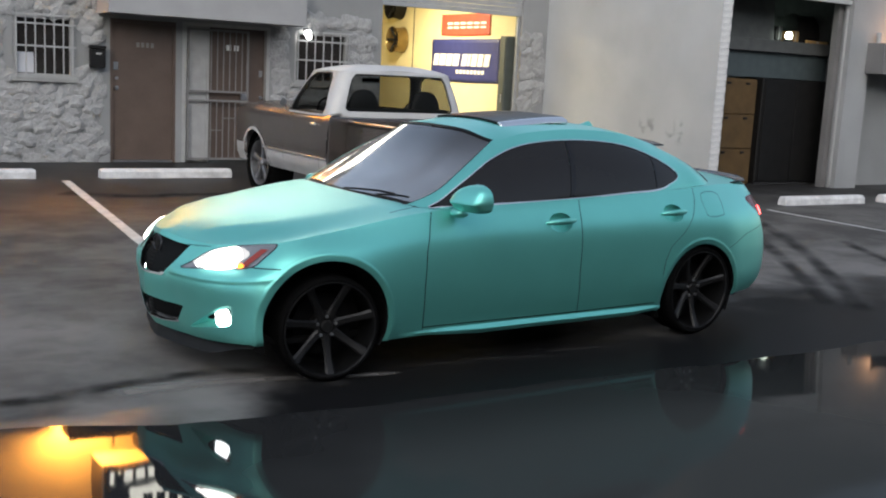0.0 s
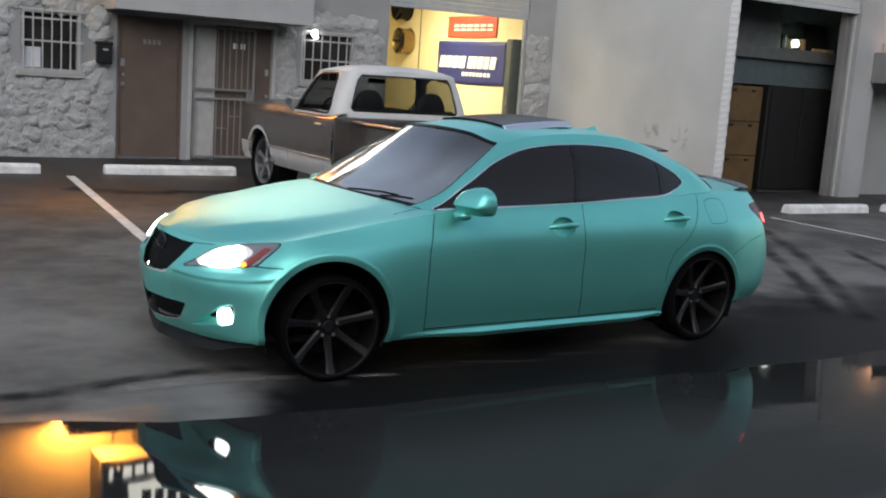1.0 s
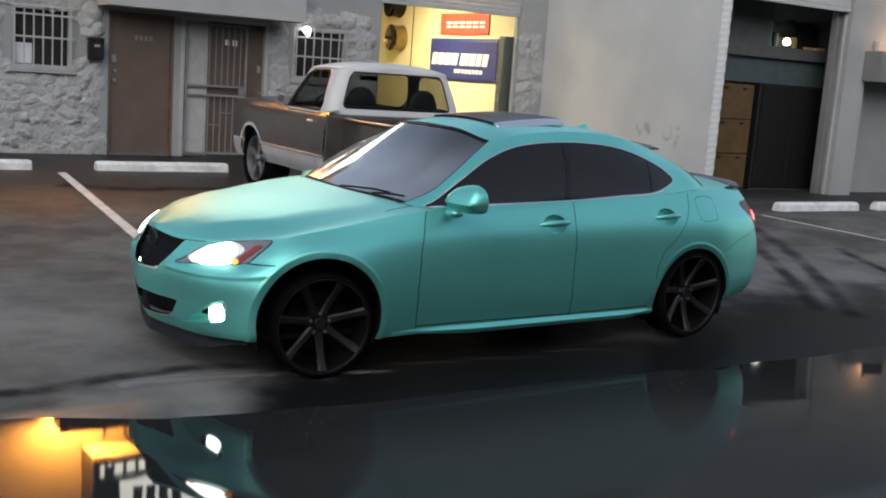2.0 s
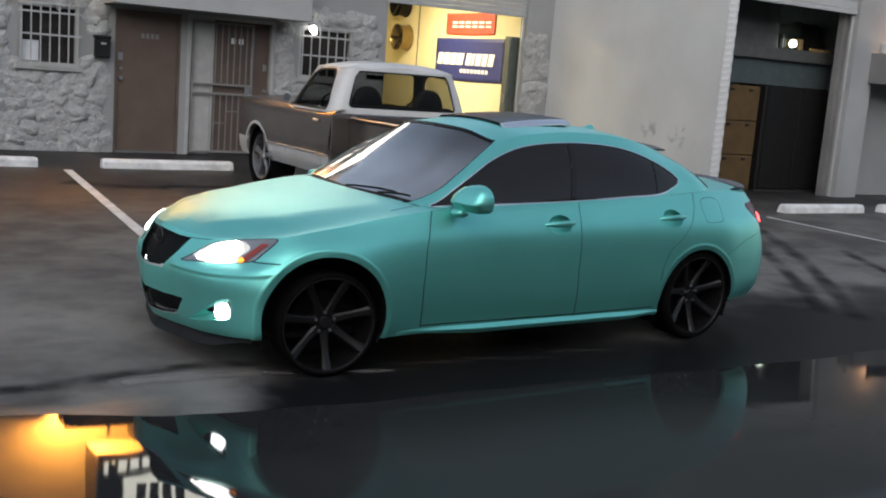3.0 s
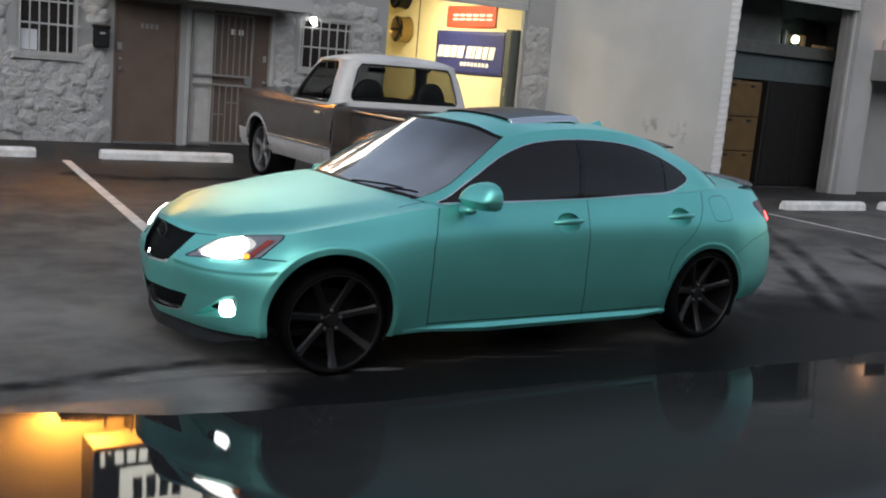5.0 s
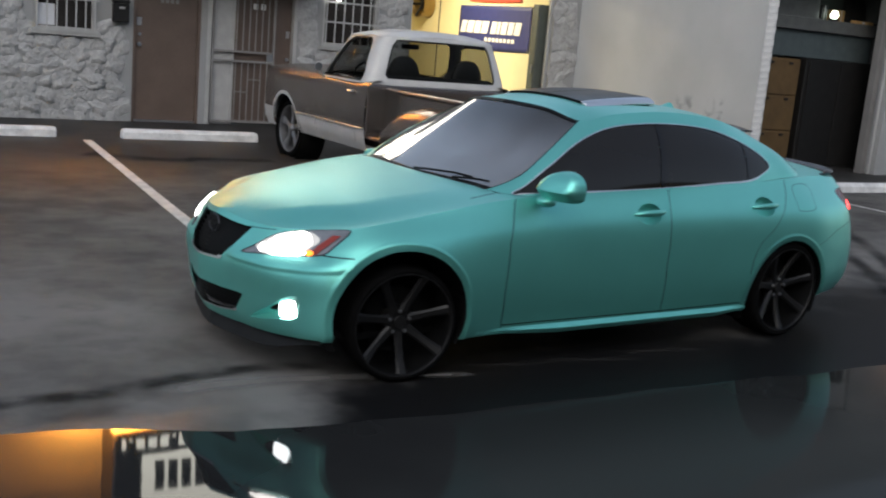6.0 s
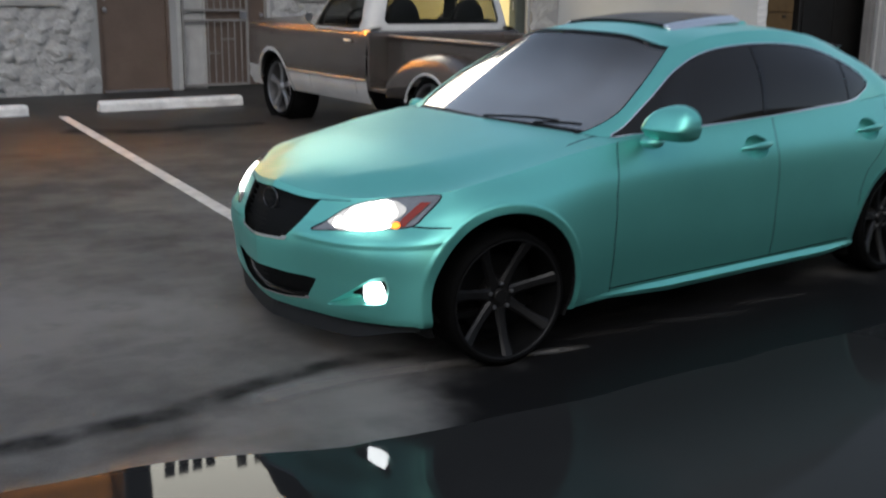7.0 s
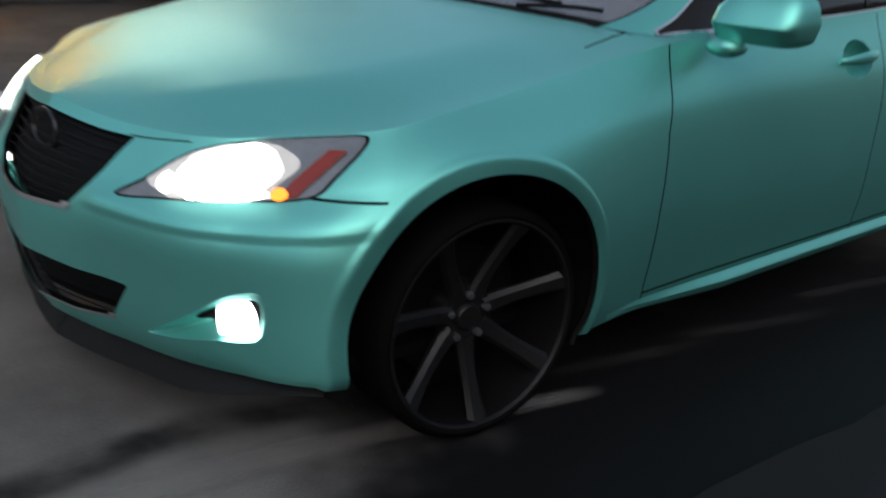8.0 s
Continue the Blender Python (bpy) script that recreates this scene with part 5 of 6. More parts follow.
def handle(x, z, y):
    """A pull handle across its dished recess."""
    bm = bmesh.new()
    n = 16
    rings = []
    for k in range(n + 1):
        f = k / n
        a = math.sin(math.pi * f)
        px, py, pz = x - 0.115 + 0.23 * f, y - 0.008 - 0.030 * a**0.7, z + 0.012 * f + 0.004 * a
        h, d = 0.007 + 0.012 * a, 0.004 + 0.006 * a
        rings.append([bm.verts.new((px, py - d * math.cos(t), pz + h * math.sin(t))) for t in np.linspace(0, 2 * math.pi, 8, endpoint=False)])
    for a, b in zip(rings, rings[1:]):
        for j in range(8):
            bm.faces.new((a[j], b[j], b[(j + 1) % 8], a[(j + 1) % 8]))
    bm.faces.new(rings[0])
    bm.faces.new(rings[-1][::-1])
    bmesh.ops.recalc_face_normals(bm, faces=bm.faces[:])
    ob = part("door_handle", bm, PAINT, car_root, smooth=True)
    return ob


for hx, hz in HANDLES:
    handle(hx, hz, -0.862)


MIRROR_Z = (-0.060, -0.052, -0.043, -0.032, -0.020, -0.012, -0.002, 0.010, 0.025, 0.04, 0.058, 0.073, 0.083, 0.090)


def mirror_housing(flip, folded=False):
    """A painted mirror shell: a sloping face above a crease and a flat underside that runs back; the folded one lies along the door."""
    bm = bmesh.new()
    rows = []
    for z in MIRROR_Z:
        inner = np.interp(z, (-0.060, -0.050, 0.025, 0.060, 0.080, 0.090), (0.070, 0.004, 0.016, 0.048, 0.085, 0.125))
        outer = np.interp(z, (-0.060, -0.045, 0.0, 0.050, 0.078, 0.090), (0.205, 0.238, 0.250, 0.238, 0.208, 0.165))
        over, below = np.clip((z + 0.012) / 0.102, 0, 1), np.clip((-0.012 - z) / 0.048, 0, 1)
        d = 0.122 * (1 - 0.52 * over**1.3) * (1 - over**7) ** 0.5 * (1 - 0.42 * below)
        row = []
        for u in 0.5 - 0.5 * np.cos(np.linspace(0, np.pi, 17)):
            y = inner + (outer - inner) * u
            front = d * (1 - abs(2 * u - 1) ** 9) ** 0.5 * (1.06 - 0.24 * u)
            if folded:
                row.append(bm.verts.new((0.86 + y, (-0.835 - 0.4 * front) * flip, 0.905 + 0.9 * z)))
            else:
                row.append(bm.verts.new((0.822 - front + 0.16 * max(0.0, y - 0.10), (-0.832 - y) * flip, 0.958 + z)))
        rows.append(row)
    for p, q in zip(rows, rows[1:]):
        for j in range(16):
            bm.faces.new((p[j], p[j + 1], q[j + 1], q[j]))
    bm.faces.new(rows[0] + [r[-1] for r in rows[1:-1]] + rows[-1][::-1] + [r[0] for r in rows[-2:0:-1]])
    bmesh.ops.recalc_face_normals(bm, faces=bm.faces[:])
    ob = part("door_mirror", bm, PAINT, car_root, smooth=True)
    bm = bmesh.new()
    bmesh.ops.create_uvsphere(bm, u_segments=16, v_segments=10, radius=1)
    for v in bm.verts:
        v.co = (0.765 + 0.050 * v.co.x, (-0.880 - 0.055 * v.co.y) * flip, 0.884 + 0.030 * v.co.z)
    bmesh.ops.recalc_face_normals(bm, faces=bm.faces[:])
    part("mirror_stalk", bm, PAINT, ob, smooth=True)
    return ob


mirror_housing(1)
mirror_housing(-1, folded=True)


def wiper(pts):
    wire(pts, 0.006, TRIM, "wiper", car_root, "black wiper on the windscreen")


def on_screen(s, v, up=0.012):
    p = cabin_skin(np.array([s]), np.array([v]))[0]
    return (p[0] - up * 0.55, p[1], p[2] + up * 0.85)


wiper([on_screen(a, b, 0.02) for a, b in ((0.15, 0.015), (0.45, 0.035), (0.8, 0.055), (1.15, 0.055))])
wiper([on_screen(a, b, 0.02) for a, b in ((0.85, 0.01), (1.1, 0.035), (1.3, 0.05), (1.48, 0.055))])
cowl = grid(lambda s, v: cabin_skin(s, np.zeros_like(s)) + np.stack([-0.05 + 0.05 * v, 0 * v, 0.006 - 0.012 * (1 - v)], -1), 0, 1.50, 41, 0, 1, 5)
to_mesh("cowl_panel", cowl, TRIM, car_root, both=True)

# spoilers and aerial
spoiler = grid(lambda s, v: deck_skin(8.6 + 2.4 * s, np.full_like(s, 0.02)) + np.stack([-0.06 + 0.08 * v, 0.0 * v, 0.006 + 0.018 * v**1.5], -1), 0, 1, 41, 0, 1, 7)
to_mesh("boot_spoiler", spoiler, CARBON, car_root, "black carbon lip spoiler on the boot", both=True).modifiers.new("thick", "SOLIDIFY").thickness = 0.012
rspoil = grid(lambda s, v: roof_skin(6.75 + 2.25 * s, np.full_like(s, 0.04)) + np.stack([-0.03 + 0.10 * v, 0 * v, 0.010 + 0.002 * v], -1), 0, 1, 31, 0, 1, 5)
to_mesh("roof_spoiler", rspoil, CARBON, car_root, "black visor above the rear window", both=True).modifiers.new("thick", "SOLIDIFY").thickness = 0.008


def fin():
    bm = bmesh.new()
    bmesh.ops.create_cone(bm, cap_ends=True, segments=20, radius1=1, radius2=0.25, depth=1)
    for v in bm.verts:
        v.co = (2.42 + v.co.x * (0.075 if v.co.z < 0 else 0.05) + (0.03 if v.co.z > 0 else 0), v.co.y * 0.028, 1.325 + 0.032 * (v.co.z + 0.5))
    part("aerial_fin", bm, PAINT, car_root, smooth=True)


fin()


def wheel(x, R, yface, flip, rim_scale=1.0, steer=0.0, name="wheel"):
    """A seven-spoke concave rim with its tyre, brake and nuts; built facing -y."""
    root = new(name)
    root.parent = car_root
    turn = (0 if flip > 0 else math.pi) + steer
    root.location = (x - 0.11 * -math.sin(turn), (yface + 0.11) * flip - 0.11 * math.cos(turn), R + 0.004)
    root.rotation_euler = (0, 0, turn)
    k_ = rim_scale
    tyre = lathe(((0.258 * k_, 0.010), (0.264 * k_, -0.002), (R - 0.021, -0.006), (R - 0.010, 0.000), (R - 0.002, 0.014), (R, 0.035), (R, 0.19), (R - 0.006, 0.215), (R - 0.030, 0.225), (0.25, 0.21)), 72)
    part("tyre", tyre, RUBBER, root, smooth=True)
    rim = lathe([(a * k_, b) for a, b in ((0.264, 0.004), (0.262, -0.003), (0.256, -0.003), (0.251, 0.006), (0.247, 0.05), (0.241, 0.10), (0.239, 0.20))], 72)
    part("rim_barrel", rim, DARKRIM, root, smooth=True)
    part("rim_flange", lathe([(a * k_, b) for a, b in ((0.2655, 0.003), (0.2645, -0.005), (0.258, -0.0055), (0.2535, 0.001))], 72), GUNMETAL, root, smooth=True)
    for k in range(7):
        t = -math.pi / 2 + 0.05 + 2 * math.pi * k / 7
        bm = bmesh.new()
        rings = []
        for f in np.linspace(0, 1, 9):
            r = 0.050 + (0.253 * k_ - 0.050) * f
            w = 0.027 - 0.008 * math.sin(math.pi * f * 0.9) + 0.004 * f
            y = 0.060 - 0.058 * f**1.6
            d = 0.032 - 0.012 * f
            ring = []
            for a, b in ((-1, 0.010), (-0.55, 0.0), (0.55, 0.0), (1, 0.010), (0.8, d), (-0.8, d)):
                px, pz = r, a * w
                ring.append(bm.verts.new((px * math.cos(t) - pz * math.sin(t), y + b, px * math.sin(t) + pz * math.cos(t))))
            rings.append(ring)
        for a, b in zip(rings, rings[1:]):
            for j in range(6):
                bm.faces.new((a[j], a[(j + 1) % 6], b[(j + 1) % 6], b[j]))
        bm.faces.new(rings[0])
        bm.faces.new(rings[-1])
        bmesh.ops.recalc_face_normals(bm, faces=bm.faces[:])
        part("spoke", bm, GUNMETAL, root)
    hub = lathe(((0.0, 0.056), (0.028, 0.056), (0.032, 0.060), (0.034, 0.070), (0.070, 0.066), (0.076, 0.080), (0.078, 0.12)), 40)
    part("hub", hub, GUNMETAL, root, smooth=True)
    for k in range(5):
        t = math.pi / 2 + 2 * math.pi * k / 5
        part("wheel_nut", lathe(((0, 0.052), (0.009, 0.054), (0.010, 0.075)), 6, m=Matrix.Translation((0.054 * math.cos(t), 0, 0.054 * math.sin(t)))), METAL, root)
    part("brake_disc", lathe(((0.06, 0.13), (0.165, 0.13), (0.165, 0.15), (0.06, 0.15)), 40), TRIM, root)
    part("wheel_back", lathe(((0.0, 0.19), (0.245, 0.19)), 40), TRIM, root)
    return root


for flip in (1, -1):
    wheel(0.024, 0.283, -0.842, flip, 0.965, radians(-7))
    wheel(2.756, 0.298, -0.878, flip, 0.985)


# ---------------------------------------------------------------- the old pickup truck
TRUCK = Matrix.Translation((3.76, 5.22, 0)) @ Matrix.Rotation(radians(91.0), 4, "Z")
truck = holder("pickup_truck", "old bronze and off-white step-side pickup truck, parked nose in", "truck", at=TRUCK)
AXLE = 2.14

SEC_Y = (-0.90, -0.955, -0.975, -0.965, -0.93, -0.83, -0.45, 0.0)
SEC_Z = (0.36, 0.50, 0.74, 0.94, 1.075, 1.125, 1.165, 1.18)


def truck_body(s, v):
    """Doors, wings and bonnet: s 0 .. 3.1 m ahead of the cab's back, v 0 .. 7 from the sill to the middle of the bonnet."""
    y, z = spline(SEC_Y, v), spline(SEC_Z, v)
    t = np.clip((s - 2.1) / 1.0, 0, 1)
    bulge = 0.012 * np.exp(-((s - AXLE) / 0.45) ** 2) * np.sin(np.pi * np.clip(v / 5, 0, 1))
    return np.stack([s - 0.10 * t * (np.abs(y) / 0.95) ** 4, y * (1 - 0.05 * t**2) - bulge, z + 0.03 * t * np.clip(v - 4, 0, 3) / 3 * 0 - 0.02 * t * (v > 4)], -1)


tb = grid(truck_body, -0.02, 2.95, 150, 0, 7, 99)
t_arch = lambda rad: (lambda r: np.where(r[:, 1] < -0.5, np.hypot(r[:, 0] - AXLE, (r[:, 2] - 0.37) * 0.96) - rad, 1.0))
tb = clip(tb, t_arch(0.405))[1]
arch_band, tb = clip(tb, t_arch(0.445))
low_line = lambda r: r[:, 2] - 0.60
t_low, t_up = clip(tb, low_line)
door_gaps = (((1.20, 1.30), (1.22, 0.45)), ((0.22, 1.30), (0.20, 0.45)))
for gap in door_gaps:
    t_low = clip(t_low, near_line(gap, 0, 2, 0.005))[1]
    t_up = clip(t_up, near_line(gap, 0, 2, 0.005))[1]
t_side, t_bonnet = clip(t_up, lambda r: r[:, 4] - 5.2)
cut = lambda x: (lambda r: r[:, 0] - x)
for flip in (False, True):
    for piece, colour, names in ((t_side, TRUCKBROWN, ("cab_corner", "truck_door", "front_wing")), (t_low, TRUCKWHITE, ("lower_corner", "lower_door", "lower_wing"))):
        a, b = clip(piece, cut(0.21))
        b, c = clip(b, cut(1.21))
        pieces = list(zip((a, b, c), names))
        if colour is TRUCKWHITE:
            c, tip = clip(c, cut(AXLE))
            pieces = [(a, names[0]), (b, names[1]), (c, names[2]), (tip, "wing_tip")]
        for q, nm in pieces:
            to_mesh(nm, q, colour, truck, mirror=flip)
    to_mesh("arch_trim", arch_band, TRUCKWHITE, truck, "pale wheel-arch lip", mirror=flip, push=0.006)
to_mesh("truck_bonnet", clip(t_bonnet, cut(1.30))[1], TRUCKBROWN, truck, both=True)
part("chassis", box(-2.2, 2.75, -0.70, 0.70, 0.38, 0.48), TRIM, truck)
part("cab_floor", box(-0.01, 1.9, -0.88, 0.88, 0.50, 0.56), TRIM, truck)
part("firewall", box(1.55, 1.60, -0.86, 0.86, 0.50, 1.08), TRIM, truck)
part("nose_panel", box(2.80, 2.87, -0.80, 0.80, 0.45, 1.08, 0.02), TRUCKWHITE, truck)
part("front_bumper", box(2.94, 3.03, -0.86, 0.86, 0.42, 0.56, 0.03, seg=2), CHROME, truck)
for flip in (1, -1):
    wire([(x, -0.979 * flip, 0.602) for x in (0.0, 0.9, 1.80)], 0.010, CHROME, "side_trim", truck)
    part("wheel_well", lathe(((0.425, 0.03 * flip), (0.43, 0.35 * flip), (0.0, 0.36 * flip)), 40, m=Matrix.Translation((AXLE, -0.93 * flip, 0.37))), TRIM, truck)

# cab above the belt
TB_X = (1.44, 1.40, 1.22, 0.80, 0.30, 0.06, -0.02, -0.02)
TB_Y = (0, -0.52, -0.90, -0.94, -0.94, -0.87, -0.50, 0)
TB_Z = (1.13, 1.12, 1.09, 1.085, 1.085, 1.085, 1.085, 1.085)
TT_X = (1.02, 1.00, 0.93, 0.70, 0.35, 0.14, 0.07, 0.07)
TT_Y = (0, -0.46, -0.70, -0.74, -0.75, -0.70, -0.44, 0)
TT_Z = (1.625, 1.620, 1.600, 1.615, 1.625, 1.615, 1.62, 1.622)


def cab_skin(s, v):
    base = np.stack([spline(c, s) for c in (TB_X, TB_Y, TB_Z)], -1)
    top = np.stack([spline(c, s) for c in (TT_X, TT_Y, TT_Z)], -1)
    p = base + (top - base) * v[..., None]
    p[..., 1] *= 1 + 0.02 * np.sin(np.pi * np.clip(v, 0, 1))
    return p


def cab_roof(s, w):
    edge = cab_skin(s, np.ones_like(s))
    cx = spline((1.02, 1.0, 0.92, 0.70, 0.36, 0.16, 0.08, 0.07), s)
    rise = 1 - (1 - w) ** 3
    return np.stack([edge[..., 0] + (cx - edge[..., 0]) * w, edge[..., 1] * (1 - w), edge[..., 2] + 0.075 * rise * np.clip((cx - 0.05) * 8, 0.25, 1)], -1)


cab = grid(cab_skin, 0, 7, 211, 0, 1, 51)
FRONT_WIN = outline(((-1.6, 0.10), (1.55, 0.10), (1.75, 0.3), (1.72, 0.88), (1.4, 0.93), (-1.6, 0.93)), False)
SIDE_WIN = outline(((2.15, 0.08), (4.30, 0.08), (4.45, 0.2), (4.32, 0.80), (4.15, 0.90), (2.85, 0.90), (2.45, 0.80)), False)
BACK_WIN = outline(((5.46, 0.22), (5.50, 0.80), (5.60, 0.90), (9.0, 0.90), (9.0, 0.17), (5.54, 0.17)), False)
for poly, nm in ((FRONT_WIN, "front_glass"), (SIDE_WIN, "door_glass"), (BACK_WIN, "back_glass")):
    sd = inside(poly, 3, 4)
    pane, cab = clip(cab, sd)
    seal, cab = clip(cab, lambda r, sd=sd: sd(r) - 0.035)
    if nm == "door_glass":
        for flip in (False, True):
            to_mesh(nm, pane, DOORPANE, truck, mirror=flip)
            to_mesh("glass_seal", seal, TRIM, truck, mirror=flip, push=-0.002)
    else:
        to_mesh(nm, pane, CLEAR, truck, both=True)
        to_mesh("glass_seal", seal, TRIM, truck, both=True, push=-0.002)
cab_ob = to_mesh("cab_frame", cab, TRUCKWHITE, truck, both=True)
cab_ob.modifiers.new("thick", "SOLIDIFY").thickness = -0.03
roof_ob = to_mesh("cab_roof", grid(cab_roof, 0, 7, 141, 0, 1, 31), TRUCKWHITE, truck, both=True)
part("headliner", box(0.12, 0.95, -0.62, 0.62, 1.585, 1.60), TRIM, truck)
rail_skin = grid(lambda s, v: cab_skin(s, np.full_like(s, 0.985)) * (1, 1, 1) + np.stack([0 * v, -0.018 * np.sin(np.pi * v), -0.012 * v], -1), 1.6, 5.0, 61, 0, 1, 5)
for flip in (False, True):
    to_mesh("drip_rail", rail_skin, TRUCKWHITE, truck, mirror=flip)

# inside the cab
part("bench_seat", box(0.12, 0.62, -0.75, 0.75, 0.62, 0.80, 0.05, seg=2), SEAT, truck, smooth=True)
part("bench_back", box(0.10, 0.24, -0.75, 0.75, 0.75, 1.20, 0.05, seg=2), SEAT, truck, smooth=True)
for y in (-0.42, 0.42):
    bm = bmesh.new()
    bmesh.ops.create_uvsphere(bm, u_segments=28, v_segments=16, radius=1)
    for v in bm.verts:
        p = [math.copysign(abs(c) ** 0.75, c) for c in v.co]
        v.co = (0.17 + 0.055 * p[0], y + 0.21 * p[1] * (1 - 0.18 * p[2]), 1.18 + 0.23 * p[2])
    part("seat_top", bm, SEAT, truck, "rounded black seat top", smooth=True)
part("dashboard", box(1.18, 1.42, -0.84, 0.84, 0.90, 1.10, 0.04, seg=2), TRIM, truck, smooth=True)
wire([(0.98 + 0.06 * math.sin(t), 0.42 + 0.20 * math.cos(t), 1.10 + 0.18 * math.sin(t)) for t in np.linspace(0, 2 * math.pi, 28, endpoint=False)], 0.013, TRIM, "steering_wheel", truck, closed=True)
wire([(0.98, 0.42, 1.10), (1.25, 0.42, 0.98)], 0.02, TRIM, "steering_column", truck)
wire([(0.86, 0.0, 1.585), (0.80, 0.0, 1.53)], 0.006, TRIM, "mirror_arm", truck)
part("inside_mirror", box(0.78, 0.80, -0.12, 0.12, 1.48, 1.54, 0.008), TRIM, truck)


def door_mirror(flip):
    ob = part("wing_mirror", lathe(((0, 0.025), (0.035, 0.02), (0.045, 0.008), (0.047, 0.0), (0.0, 0.0)), 28, "X", m=Matrix.Translation((1.02, 1.06 * flip, 1.20))), METAL, truck, "round dull chrome mirror", smooth=True)
    arm = wire([(1.03, 1.06 * flip, 1.19), (1.05, 1.02 * flip, 1.12), (1.05, 0.955 * flip, 1.08)], 0.009, CHROME, "mirror_arm", ob)
    return ob


door_mirror(1)
door_mirror(-1)
for flip in (1, -1):
    part("door_handle", box(0.27, 0.40, 0.972 * flip, 1.0 * flip, 0.975, 1.000, 0.008), CHROME, truck)

# step-side box: narrow bed between round rear wings, with a step ahead of them
part("cab_back", box(-0.050, -0.018, -0.962, 0.962, 0.50, 1.083, 0.012), TRUCKBROWN, truck)
BED0, BED1 = -0.055, -2.05
for flip in (1, -1):
    part("bed_side", box(BED1, BED0, 0.70 * flip, 0.74 * flip, 0.58, 1.02, 0.006), TRUCKBROWN, truck)
    wire([(BED0, 0.74 * flip, 1.035), (BED1, 0.74 * flip, 1.035)], 0.028, TRUCKBROWN, "bed_rail", truck)
    part("side_step", box(-0.37, -0.10, 0.745 * flip, 0.95 * flip, 0.50, 0.54, 0.008), TRUCKBROWN, truck)
part("bed_front", box(BED0 - 0.03, BED0, -0.70, 0.70, 0.58, 1.06, 0.006), TRUCKBROWN, truck)
part("tailgate", box(BED1 - 0.04, BED1, -0.74, 0.74, 0.58, 1.04, 0.01), TRUCKBROWN, truck)
part("bed_floor", box(BED1, BED0 - 0.03, -0.70, 0.70, 0.60, 0.63), PLY, truck, "bare wooden bed floor")


def rear_wing(s, v):
    """A round pontoon wing: s 0 .. 1 along, v 0 .. 1 over its crown."""
    x = -0.38 - 1.42 * s
    h = 0.41 * np.sin(np.pi * np.clip(s, 0.02, 0.98)) ** 0.30
    a = np.pi / 2 * v
    return np.stack([x, -0.745 - 0.215 * np.sin(a) ** 0.8, 0.52 + h * (0.12 + 0.88 * np.cos(a) ** 0.7) - 0.08 * (v > 0.98)], -1)


rw = grid(rear_wing, 0, 1, 61, 0, 1, 25)
rw = clip(rw, lambda r: np.where(r[:, 4] > 0.5, np.hypot(r[:, 0] + 1.10, r[:, 2] - 0.36) - 0.37, 1.0))[1]
for flip in (False, True):
    ob_w = to_mesh("rear_wing", rw, TRUCKBROWN, truck, mirror=flip)
    ob_w.modifiers.new("thick", "SOLIDIFY").thickness = 0.012
    wire([(-1.10 + 0.38 * math.cos(t), (0.955 if flip else -0.955), 0.36 + 0.38 * math.sin(t)) for t in np.linspace(0.25, math.pi - 0.25, 24)], 0.014, TRUCKWHITE, "wing_bead", truck)


def truck_wheel(x, y, flip):
    root = new("truck_wheel")
    root.parent = truck
    root.location = (x, y * flip, 0.36)
    root.rotation_euler = (0, 0, 0 if flip < 0 else math.pi)
    part("tyre", lathe(((0.288, 0.0), (0.296, -0.010), (0.325, -0.016), (0.348, -0.004), (0.36, 0.03), (0.36, 0.20), (0.345, 0.225), (0.29, 0.23)), 60), RUBBER, root, smooth=True)
    part("rim_lip", lathe(((0.296, -0.010), (0.291, -0.018), (0.278, -0.010), (0.268, 0.05), (0.262, 0.20)), 60), RIMGREY, root, smooth=True)
    for k in range(5):
        t = 2 * math.pi * k / 5 + 0.3
        bm = bmesh.new()
        quad = []
        for r, w, yy in ((0.050, 0.034, 0.010), (0.15, 0.030, 0.020), (0.275, 0.050, 0.006)):
            quad.append([bm.verts.new((r * math.cos(t) - a * w * math.sin(t), yy + b, r * math.sin(t) + a * w * math.cos(t))) for a, b in ((-1, 0.010), (-0.5, 0), (0.5, 0), (1, 0.010), (1, 0.035), (-1, 0.035))])
        for a, b in zip(quad, quad[1:]):
            for j in range(6):
                bm.faces.new((a[j], a[(j + 1) % 6], b[(j + 1) % 6], b[j]))
        bmesh.ops.recalc_face_normals(bm, faces=bm.faces[:])
        part("spoke", bm, RIMGREY, root)
    part("hub_cap", lathe(((0, -0.012), (0.035, -0.010), (0.055, 0.0), (0.07, 0.03)), 30), RIMGREY, root, smooth=True)
    part("wheel_back", lathe(((0.0, 0.12), (0.268, 0.12)), 30), TRIM, root)


RIMGREY = mat("cast_rim", (0.30, 0.30, 0.31), 0.35, 0.8)
for flip in (1, -1):
    truck_wheel(AXLE, 0.88, flip)
    truck_wheel(-1.10, 0.90, flip)


# ---------------------------------------------------------------- on the facade
def mailbox():
    ob = holder("mailbox", "black metal wall mailbox with a pale tag", "mailbox")
    part("body", box(1.47, 1.70, FY - 0.15, FY - 0.055, 1.46, 1.73, 0.012), BLACK, ob)
    part("lid", box(1.46, 1.71, FY - 0.165, FY - 0.05, 1.733, 1.79, 0.014), BLACK, ob)
    part("tag", box(1.555, 1.635, FY - 0.154, FY - 0.1503, 1.655, 1.685), FRAME, ob)
    return ob


mailbox()


